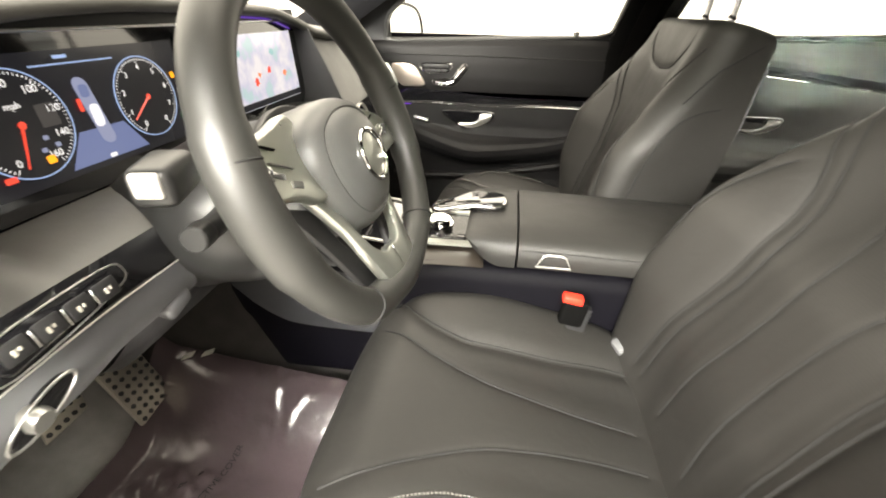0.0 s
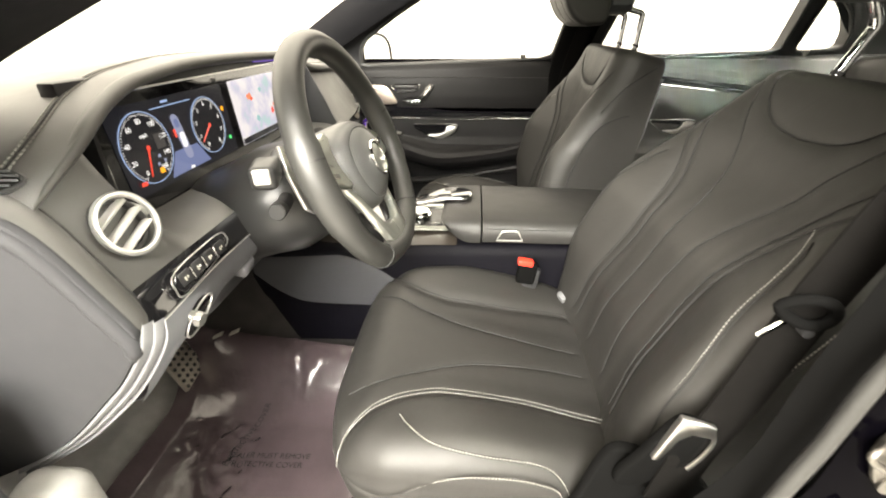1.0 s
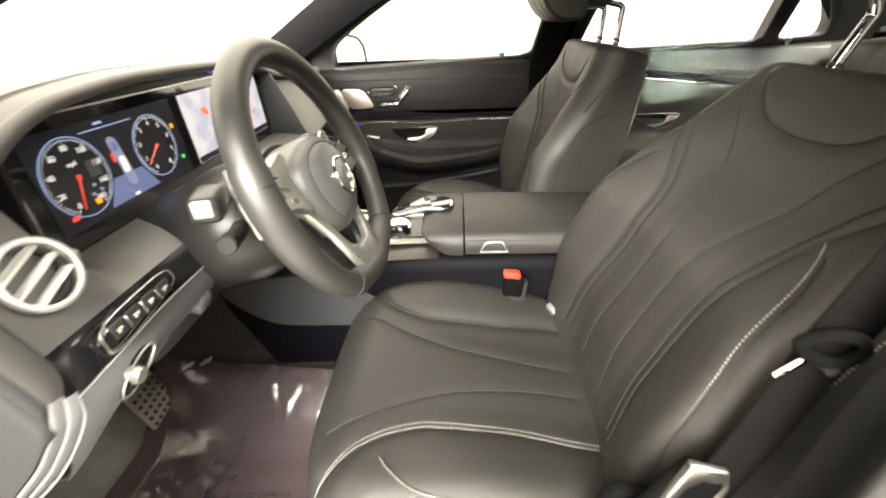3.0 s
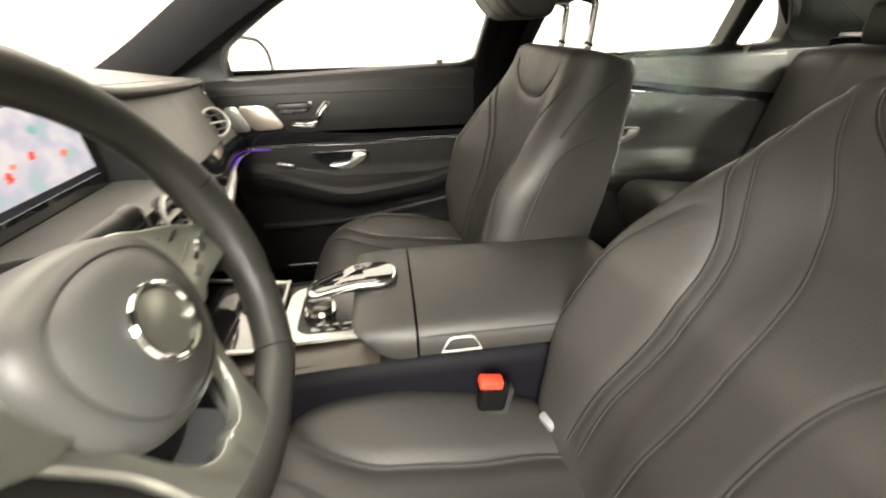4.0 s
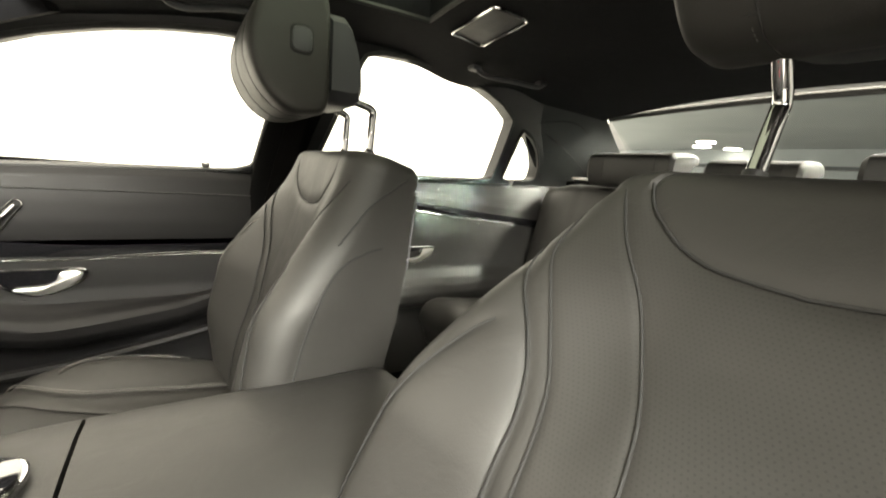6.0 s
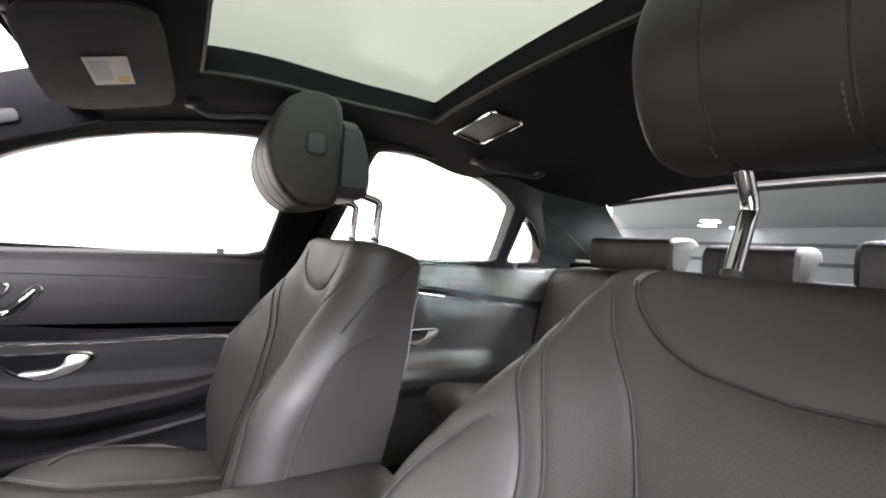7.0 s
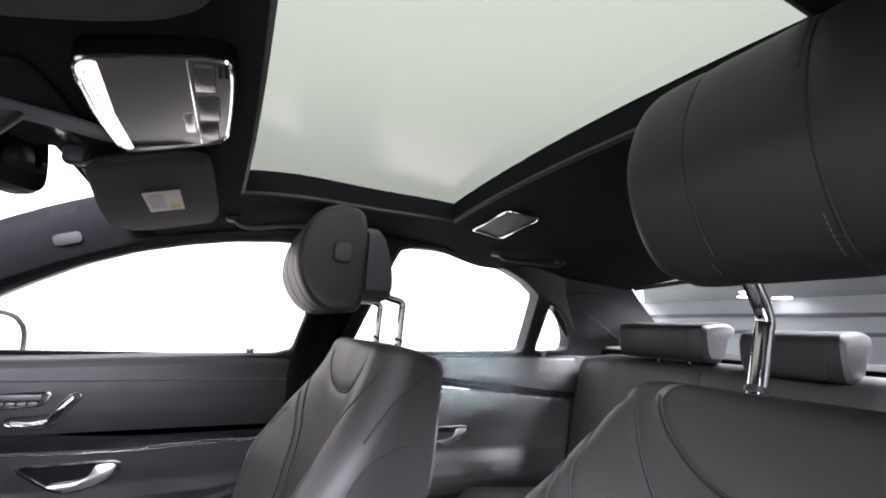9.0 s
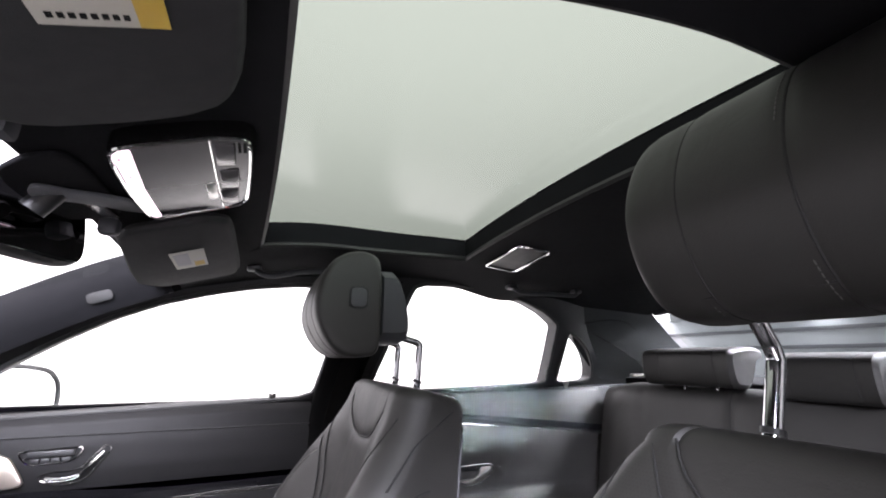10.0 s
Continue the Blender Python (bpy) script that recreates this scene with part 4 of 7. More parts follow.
    # locking pin on the sill
    px = 0.893 if not rear else 1.872
    py = 0.776 if not rear else 0.735
    pz = 1.004 + (0.0 if not rear else 0.018)
    part("lock_pin", joined(tube([(px, py, pz), (px, py, pz + 0.020)], 0.0060, 10), tube([(px, py, pz + 0.010), (px, py, pz + 0.016), (px, py, pz + 0.024), (px, py, pz + 0.027)], lambda t: 0.0105 if 0.2 < t < 0.8 else 0.007, 14)), ALU, d)
    part("window_rubber", tube([V(x, 0.785 - (0.03 * sstep(1.75, 2.05, x)), 1.022 + zoff(x)) for x in np.linspace(x0, x1, 24)], 0.006, 6), RUBBER, d)
    if not rear:
        # seat switches: memory keys and a small seat-shaped switch
        mem = [(0.391, 0.922), (0.450, 0.925), (0.506, 0.926), (0.498, 0.906), (0.487, 0.898), (0.420, 0.894), (0.405, 0.902)]
        loop = smooth_path([(a, 0.7405, b) for a, b in chaikin(mem, 1, 0.2)], 2, True)
        part("memory_rim", tube(loop, 0.0015, 6, True), CHROME, d)
        for i in range(4):
            part("memory_key", rbox((0.424 + 0.018 * i, 0.743, 0.9025), (0.016, 0.008, 0.009), 0.002), PLASTIC, d)
        part("memory_key", rbox((0.450, 0.743, 0.916), (0.082, 0.008, 0.012), 0.002), PLASTIC, d)
        part("memory_line", tube([(0.405, 0.7388, 0.9075), (0.495, 0.7388, 0.9095)], 0.0008, 6), CHROME, d)
        part("seat_switch", tube(smooth_path([(0.450, 0.738, 0.866), (0.482, 0.736, 0.863), (0.510, 0.736, 0.868)], 5), 0.0058, 8, flat=0.6), CHROME, d)
        part("seat_switch", tube(smooth_path([(0.511, 0.737, 0.873), (0.526, 0.736, 0.893), (0.545, 0.737, 0.917)], 5), 0.0055, 8, flat=0.6), CHROME, d)
        loop = smooth_path([(a, 0.7425, b) for a, b in ((0.440, 0.862), (0.480, 0.852), (0.518, 0.860), (0.540, 0.890), (0.557, 0.916), (0.546, 0.926), (0.528, 0.908), (0.502, 0.880), (0.448, 0.876))], 4, True)
        part("switch_rim", tube(loop, 0.0013, 6, True), CHROME, d)
        # angular tweeter cover at the front corner: a bright bevel and a satin plate
        for pts, m_, lift in (([(0.254, 0.910), (0.262, 0.919), (0.290, 0.922), (0.324, 0.850), (0.282, 0.847), (0.274, 0.852)], SILVER, 0.008),
                              ([(0.292, 0.922), (0.359, 0.922), (0.384, 0.911), (0.414, 0.864), (0.410, 0.855), (0.398, 0.852), (0.326, 0.850)], SATIN, 0.011)):
            part("speaker_cover", prism(chaikin(pts, 2, 0.16), lambda a, b: V(a, 0.7445, b), (0, -lift, 0), 0.003), m_, d, "satin metal speaker cover")
        part("seam", tube([V(x, 0.7475, 0.950) for x in np.linspace(x0 + 0.005, x1 - 0.005, 20)], 0.0016, 6), SEAM, d, "dark panel joint")
        # window switch on the armrest and the purple light line
        part("window_switch", rbox((0.402, 0.722, 0.748), (0.05, 0.016, 0.008), 0.003, 2, (0, 12, 0)), ALU, d)
        part("light_line", tube([V(x, 0.7462, 0.7905) for x in np.linspace(x0 + 0.01, 0.36, 16)], 0.0014, 6), AMBIENT, d, "thin violet ambient light line")
        part("pocket_lip", tube(smooth_path([(0.30, 0.720, 0.545), (0.55, 0.700, 0.560), (0.80, 0.694, 0.600), (1.0, 0.705, 0.640)], 8), 0.012, 8), LEATHER_SHADED, d)
        part("kick_strip", tube(smooth_path([(0.35, 0.716, 0.40), (0.62, 0.712, 0.40), (0.75, 0.712, 0.40)], 5), 0.0018, 6), SWEEP, d)
    base_of(d, ((x0 + x1) / 2, 0.79, 0.33))
    return d


AMBIENT = glow("violet_ambient_light", (0.22, 0.05, 1.0), 1.1)
AMBIENT_DIM = glow("dim_violet_light", (0.25, 0.10, 1.0), 0.35)
door("front_passenger_door", 0.215, 1.005, "closed black leather front passenger door with chrome handle", lambda x: -0.034 + 0.020 * sstep(0.2, 1.0, x) * 1.0)
door("rear_passenger_door", 1.150, 2.02, "closed black leather rear door with gloss trim strip", lambda x: -0.010 + 0.012 * sstep(1.1, 2.0, x), True)
tagged(part("pillar_gap_trim", rbox((1.078, 0.775, 0.66), (0.15, 0.05, 0.70), 0.012), PLASTIC), "black lower centre pillar cover between the doors", "pillar", kind="structure")

# ---- centre console ----
cons = thing("centre_console", "black leather centre console with padded armrest lid", "console")
rings = []
for x in np.linspace(0.20, 1.12, 40):
    t = sstep(0.20, 0.68, x)
    w = 0.150 - 0.012 * t
    z = 0.665 + 0.025 * t + 0.035 * sstep(0.45, 0.2, x)
    rings.append([V(x, -w - 0.008, 0.42), V(x, -w - 0.006, 0.55), V(x, -w, z - 0.03), V(x, -w + 0.006, z - 0.010), V(x, -w + 0.02, z), V(x, 0, z + 0.004),
                  V(x, w - 0.02, z), V(x, w - 0.006, z - 0.010), V(x, w, z - 0.03), V(x, w + 0.006, 0.55), V(x, w + 0.008, 0.42)])
part("console_body", loft(rings), CONSOLE_SHADED, cons)
side_low = keyed((0.17, 0.63), (0.205, 0.61), (0.243, 0.577), (0.28, 0.553), (0.315, 0.538), (0.36, 0.533), (0.41, 0.531), (0.70, 0.525))


def side_panel(u, v):
    x = 0.205 + 0.47 * u
    t = sstep(0.20, 0.68, x)
    zt = 0.654 + 0.020 * t - 0.135 * sstep(0.40, 0.675, x)
    z = side_low(x) + (zt - side_low(x)) * v
    return V(x, -(0.150 - 0.012 * t) - 0.009 + 0.0045 * sstep(0.55, 0.64, z) + 0.004 * sstep(0.635, 0.67, z) - 0.003 * math.sin(math.pi * v) ** 0.5, z)


part("side_panel", sheet(side_panel, 40, 10), PLASTIC_GREY, cons, "dark grey plastic console side panel")


def armrest(x0, x1, nose):
    rings = []
    n = 24
    for i in range(n + 1):
        t = i / n
        x = x0 + (x1 - x0) * t
        e = 1.0
        if nose:
            e = math.sqrt(max(0.02, 1 - (1 - min(1, t / 0.45)) ** 2))
        else:
            e = 1 - 0.18 * max(0, (t - 0.92) / 0.08) ** 2
        zt = 0.701 + (0.050 - 0.006 * sstep(0.7, 1.1, x)) * (0.86 + 0.14 * e if nose else e)
        en = math.sqrt(max(0.0, 1 - (1 - min(1, t / 0.85)) ** 2))
        w = 0.130 * (0.78 + 0.22 * en if nose else 0.90 + 0.10 * e)
        zb = 0.6985 + 0.042 * max(0.0, 1 - t / 0.72) ** 1.7 if nose else 0.701
        prof = [(-w, zb), (-w - 0.003, zb + (zt - zb) * 0.35), (-w + 0.001, zb + (zt - zb) * 0.62), (-w + 0.008, zb + (zt - zb) * 0.84), (-w + 0.022, zt - 0.002), (-w * 0.5, zt + 0.004 * e), (0, zt + 0.006 * e)]
        prof = prof + [(-y, z) for y, z in prof[-2::-1]]
        rings.append([V(x, y - 0.008, z) for y, z in prof])
    return loft(rings)


part("handrest_pad", armrest(0.645, 0.7335, True), LEATHER, cons)
lid = part("armrest_lid", armrest(0.7375, 1.10, False), LEATHER, cons)
part("seam", tube([V(x, -0.1375, 0.7335 - 0.003 * sstep(0.7, 1.1, x)) for x in np.linspace(0.74, 1.09, 20)], 0.0012, 6), SEAM, lid, "dark recessed seam")
part("seam", tube([V(x, 0.1215, 0.7335 - 0.003 * sstep(0.7, 1.1, x)) for x in np.linspace(0.74, 1.09, 20)], 0.0012, 6), SEAM, lid, "dark recessed seam")
loop = [V(x, -0.1460 + 0.0015 * k, z + 0.006) for x, z, k in ((0.768, 0.7045, 0), (0.825, 0.7045, 0), (0.815, 0.7235, 1), (0.808, 0.7265, 1), (0.786, 0.7265, 1), (0.779, 0.7235, 1))]
part("release_rim", tube(loop, 0.0017, 6, True), RING, lid, "chrome trapezoid rim of the lid button")
# satin veneer round the controls
def veneer(u, v):
    x, y = 0.335 + 0.345 * u, -0.128 + 0.244 * v
    t = sstep(0.20, 0.68, x)
    return V(x, y, 0.665 + 0.025 * t + 0.035 * sstep(0.45, 0.2, x) + 0.0065 - 0.010 * abs(2 * v - 1) ** 6)


part("veneer_top", sheet(veneer, 24, 20), WOOD_GREY, cons, "satin grey-brown veneer panel")
# silver bezel round the controller
bez = rrect(0.605, -0.010, 0.150, 0.150, 0.030, 5)
hole = rrect(0.612, -0.010, 0.118, 0.122, 0.024, 5)
part("controller_bezel", holed(bez, [hole], lambda a, b: V(a, b, 0.7005 + 0.02 * (a - 0.6)), (0, 0, 0.006)), SILVER, cons, "satin silver bezel")
part("controller_floor", prism(hole, lambda a, b: V(a, b, 0.699), (0, 0, 0.003)), CONSOLE_GLOSS, cons)
for i in range(4):
    part("console_key", rbox((0.585 + 0.024 * i, -0.058, 0.7045), (0.019, 0.020, 0.007), 0.002), PIANO, cons)
part("controller_dial", joined(tube([(0.585, -0.012, 0.700), (0.585, -0.012, 0.712)], 0.027, 24), tube([(0.585, -0.012, 0.712), (0.585, -0.012, 0.721)], 0.022, 24)), CHROME, cons, "chrome rotary controller dial")
# touchpad handrest reaching over the dial
arm = [(0.572, -0.026), (0.600, -0.034), (0.650, -0.040), (0.690, -0.040), (0.708, -0.030), (0.714, -0.006), (0.708, 0.018), (0.690, 0.028), (0.650, 0.028), (0.600, 0.020), (0.572, 0.010)]
ao = [(p.x, p.y) for p in smooth_path([(a, b, 0) for a, b in arm], 5, True)]
part("touchpad_arm", prism(ao, lambda a, b: V(a, b, 0.737 + 0.02 * sstep(0.57, 0.66, a)), (0, 0, 0.010), 0.004, 3), POST, cons, "polished metal touchpad arm")
inn = [((a - 0.648) * 0.90 + 0.650, (b + 0.006) * 0.86 - 0.006) for a, b in ao]
part("touchpad", prism(inn, lambda a, b: V(a, b, 0.7465 + 0.02 * sstep(0.57, 0.66, a)), (0, 0, 0.003), 0.001), PIANO, cons, "gloss black touchpad")
part("touchpad_stem", rbox((0.68, -0.006, 0.722), (0.04, 0.045, 0.04), 0.008), PIANO, cons)
# tray with roller cover ahead of it
part("tray_rim", tube(smooth_path([(0.365, -0.090, 0.712), (0.50, -0.090, 0.700), (0.515, -0.080, 0.699), (0.515, 0.085, 0.699), (0.50, 0.098, 0.700), (0.365, 0.110, 0.712)], 6), 0.004, 8), SWEEP, cons)
part("tray_cover", sheet(lambda u, v: V(0.36 + 0.152 * u, -0.088 + 0.184 * v, 0.7095 - 0.012 * u), 6, 6), PIANO, cons, "gloss black tray cover")
base_of(cons, (0.66, 0, 0.42))

# ---- dashboard ----
dash = thing("dashboard", "black leather dashboard with stitched top and wide display", "dashboard")
lip_x = keyed((-0.70, 0.350), (-0.66, 0.345), (-0.58, 0.330), (-0.50, 0.312), (-0.30, 0.295), (0.0, 0.290), (0.10, 0.296), (0.20, 0.305), (0.40, 0.298), (0.55, 0.278), (0.72, 0.225))
lip_z = keyed((-0.70, 0.985), (-0.66, 1.004), (-0.60, 1.030), (-0.53, 1.060), (-0.45, 1.078), (-0.30, 1.086), (0.0, 1.078), (0.08, 1.062), (0.16, 1.040), (0.30, 1.028), (0.70, 1.005))


def dash_top(u, v):
    y = -0.70 + 1.42 * u
    lx, lz = lip_x(y), lip_z(y)
    x = -0.24 + (lx + 0.24) * v
    z0 = 1.035
    z = z0 + (lz - z0) * sstep(0.35, 1.0, v) + 0.02 * math.sin(math.pi * v) * (1 - (2 * u - 1) ** 4)
    edge = max(0, abs(2 * u - 1) - 0.93) / 0.07
    z -= 0.045 * edge ** 2 * (1 - 0.5 * v)
    return V(x, y, z)


top = part("dash_top", sheet(dash_top, 90, 40), DASH, dash)
part("dash_lip", tube([V(lip_x(y) - 0.004, y, lip_z(y) - 0.007) for y in np.linspace(-0.695, 0.715, 90)], lambda t: 0.0085 - 0.006 * sstep(0.10, 0.0, t), 10), DASH, dash)
for off in (0.040, 0.048):
    pts = [dash_top(u, 1 - off / (lip_x(-0.70 + 1.42 * u) + 0.24)) + V(0, 0, 0.0004) for u in np.linspace(0.005, 0.995, 130)]
    part("stitching", stitches(pts, V(0, 0, 0.0003), 0.006, 0.0008), THREAD, top, "grey double stitching")
part("seam", tube([dash_top(u, 1 - 0.044 / (lip_x(-0.70 + 1.42 * u) + 0.24)) for u in np.linspace(0.005, 0.995, 90)], 0.0012, 6), SEAM, top, "dark recessed seam")


band_top = keyed((-0.70, 0.897), (-0.10, 0.897), (0.0, 0.890), (0.10, 0.892), (0.20, 0.900), (0.33, 0.893), (0.50, 0.879), (0.62, 0.862), (0.72, 0.842))


def fascia(y0, y1, low_x, n, swell=-0.003):
    def f(u, v):
        y = y0 + (y1 - y0) * u
        a = V(lip_x(y) - 0.012, y, lip_z(y) - 0.010)
        b = V(low_x - 0.085 * sstep(0.15, 0.72, y), y, band_top(y))
        p = a.lerp(b, v)
        p.x += swell * math.sin(math.pi * v)
        return p
    return sheet(f, n, 14)


def fascia_driver(u, v):
    """From the band up to the display, and beside it up to the hood's lip."""
    y = -0.690 + 0.806 * u
    k = sstep(-0.528, -0.592, y)
    top = V(0.281, y, 0.907).lerp(V(lip_x(y) - 0.010, y, lip_z(y) - 0.010), k)
    low = V(0.378, y, band_top(y))
    p = top.lerp(low, v)
    swell = math.sin(math.pi * v)
    return V(p.x + 0.004 * swell * (1 - k), y, p.z + 0.006 * swell * (1 - k))


part("fascia", sheet(fascia_driver, 120, 20), DASH, dash)
part("fascia", fascia(0.112, 0.715, 0.374, 30), DASH, dash)
# recess walls round the display
part("display_recess", joined(rbox((0.262, -0.209, 0.985), (0.02, 0.652, 0.18), 0.003),
                              sheet(lambda u, v: V(0.268 + (lip_x(-0.533 + 0.645 * u) - 0.012 - 0.268) * v, -0.533 + 0.645 * u, lip_z(-0.533 + 0.645 * u) - 0.014), 40, 2)), PLASTIC, dash)
part("recess_cheek", prism([(0.262, 0.905), (0.372, 0.880), (0.340, 0.96), (0.300, 1.045), (0.262, 1.05)], lambda a, b: V(a, 0.108, b), (0, 0.006, 0)), PLASTIC, dash)
part("recess_cheek", prism([(0.262, 0.905), (0.288, 0.900), (0.290, 0.95), (0.292, 1.02), (0.294, 1.050), (0.262, 1.06)], lambda a, b: V(a, -0.533, b), (0, 0.006, 0)), PLASTIC, dash)
# dark gloss band and lower panel
band_prof = [(0.374, 0.897), (0.381, 0.885), (0.388, 0.868), (0.393, 0.850), (0.396, 0.838)]


band_low = keyed((-0.70, 0.866), (-0.30, 0.862), (-0.10, 0.842), (0.0, 0.790), (0.06, 0.756), (0.12, 0.752), (0.19, 0.780), (0.24, 0.802), (0.305, 0.829), (0.38, 0.838), (0.50, 0.826), (0.72, 0.794))


def band_fn(u, v):
    y = -0.695 + 1.41 * u
    k = v * 4
    i = min(3, int(k))
    t = k - i
    x = band_prof[i][0] * (1 - t) + band_prof[i + 1][0] * t
    z = band_prof[i][1] * (1 - t) + band_prof[i + 1][1] * t
    zt = band_top(y)
    zb = band_low(y)
    x = 0.378 + (x - 0.374) * min(1.0, (zt - zb) / 0.059)
    return V(x + 0.012 * sstep(-0.5, -0.7, y) * v - 0.085 * sstep(0.15, 0.72, y) - 0.02 * max(0, 0.838 - zb) / 0.08 * v, y, zt + (z - 0.897) / 0.059 * (zt - zb))


part("trim_band", sheet(band_fn, 60, 10), PIANO, dash, "gloss black trim band")
part("chrome_line", tube([band_fn(u, 1.0) + V(0.002, 0, -0.002) for u in np.linspace(0.0, 0.50, 40)], 0.0008, 6), RING, dash)
part("silver_sweep", tube([band_fn(u, 1.0) + V(0.003, 0, -0.004) for u in np.linspace(0.54, 1.0, 50)], lambda t: 0.0095 - 0.0075 * sstep(0.25, 0.62, t), 8), SWEEP, dash, "satin silver trim sweeping down to the console")
part("light_line", tube([band_fn(u, 1.0) + V(-0.004, 0, -0.008) for u in np.linspace(0.76, 0.97, 30)], lambda t: 0.0012 + 0.0045 * sstep(0.2, 0.5, t) * sstep(1.0, 0.7, t), 6), AMBIENT, dash, "thin violet ambient light line")


def knee_z(y):
    return 0.800 + 0.012 * sstep(-0.52, -0.60, y) - 0.016 * sstep(-0.61, -0.69, y) - 0.24 * sstep(-0.10, 0.05, y)


def lower(u, v):
    y = -0.695 + 1.41 * u
    right = sstep(-0.10, 0.05, y)
    p = band_fn(u, 1.0) + V(-0.004, 0, -0.005)
    q = V(0.362 - 0.127 * right + 0.025 * sstep(-0.50, -0.60, y), y, knee_z(y))
    r = p.lerp(q, v)
    r.x += 0.012 * math.sin(math.pi * v) - 0.05 * right * math.sin(math.pi * min(1, v * 1.4)) * 0.6
    return r


part("knee_panel", sheet(lambda u, v: lower(0.43 * u, v), 50, 20), KNEE, dash)
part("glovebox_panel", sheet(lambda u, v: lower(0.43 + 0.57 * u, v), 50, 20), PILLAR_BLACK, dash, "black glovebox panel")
part("under_cover", sheet(lambda u, v: V((0.362 - 0.127 * sstep(-0.10, 0.05, -0.695 + 1.41 * u) + 0.025 * sstep(-0.50, -0.60, -0.695 + 1.41 * u)) - 0.50 * v, -0.695 + 1.41 * u, knee_z(-0.695 + 1.41 * u) + 0.004 + 0.03 * v), 90, 6), PLASTIC, dash)
part("knee_bolster", sheet(lambda u, v: V(0.362 - 0.13 * v, -0.50 + 0.36 * u, 0.802 - 0.105 * v - 0.03 * math.sin(math.pi * v) + 0.04 * (1 - sstep(0, 0.12, u)) * v), 20, 12), PLASTIC, dash, "black padded knee bolster")
part("adjust_lever", rbox((0.372, -0.452, 0.812), (0.024, 0.034, 0.020), 0.006, 3, (18, 12, 0)), KNEE, dash)
# end cap towards the open door
cap_edge = [(0.14, 1.008), (0.31, 1.003), (0.339, 1.000), (0.359, 0.992), (0.379, 0.970), (0.401, 0.932), (0.419, 0.899), (0.423, 0.887), (0.417, 0.871), (0.389, 0.834), (0.362, 0.806), (0.304, 0.750), (0.245, 0.709), (0.12, 0.640)]
cap = [(-0.10, 1.010)] + [(p.x, p.y) for p in smooth_path([(a, b, 0) for a, b in cap_edge], 4)] + [(-0.10, 0.58)]
ec = part("end_cap", prism(cap, lambda a, b: V(a, -0.697, b), (0, -0.010, 0), 0.003, 2), END_CAP, dash, "dark grey plastic dashboard end panel")
lip = smooth_path([(a - 0.006, -0.706, b - 0.008) for a, b in cap_edge[1:9]], 8)
part("end_cap_lip", tube(lip, lambda t: 0.0075 * sstep(0.0, 0.15, t) * (0.4 + 0.6 * sstep(1.0, 0.9, t)), 12), END_CAP, ec)
# leather roll between the fascia and the end panel
roll_edge = smooth_path([(a, -0.697, b) for a, b in cap_edge[1:8]], 8)


def end_roll(u, v):
    k = u * (len(roll_edge) - 1)
    i = min(int(k), len(roll_edge) - 2)
    p = roll_edge[i].lerp(roll_edge[i + 1], k - i)
    return V(p.x - 0.040 * v ** 1.6 + 0.002 * math.sin(math.pi * v), -0.699 + 0.046 * v, p.z + 0.004 * v)


part("end_roll", sheet(end_roll, 40, 10), DASH, dash)
part("seam", tube([end_roll(u, 0.86) + V(0.0006, 0, 0) for u in np.linspace(0.2, 1, 30)], 0.0012, 6), SEAM, dash, "dark recessed seam")
# ribbed grey rubber seal along the lower edge
seal_in = smooth_path([(a, -0.699, b) for a, b in ((0.432, 0.905), (0.424, 0.887), (0.417, 0.871), (0.389, 0.834), (0.362, 0.806), (0.304, 0.750), (0.245, 0.709), (0.21, 0.687))], 6)
seal_out = smooth_path([(a, -0.690, b) for a, b in ((0.447, 0.903), (0.443, 0.883), (0.430, 0.860), (0.402, 0.823), (0.373, 0.792), (0.312, 0.738), (0.250, 0.694), (0.21, 0.668))], 6)


def seal_strip(u, v):
    k = u * (len(seal_in) - 1)
    i = min(int(k), len(seal_in) - 2)
    p = seal_in[i].lerp(seal_in[i + 1], k - i).lerp(seal_out[i].lerp(seal_out[i + 1], k - i), v)
    return p + V(0, -0.006 * abs(math.sin(2.5 * math.pi * v)) - 0.004 * (1 - v), 0)


part("door_seal", sheet(seal_strip, 48, 24), SEAL_GREY, dash, "ribbed grey rubber door seal")


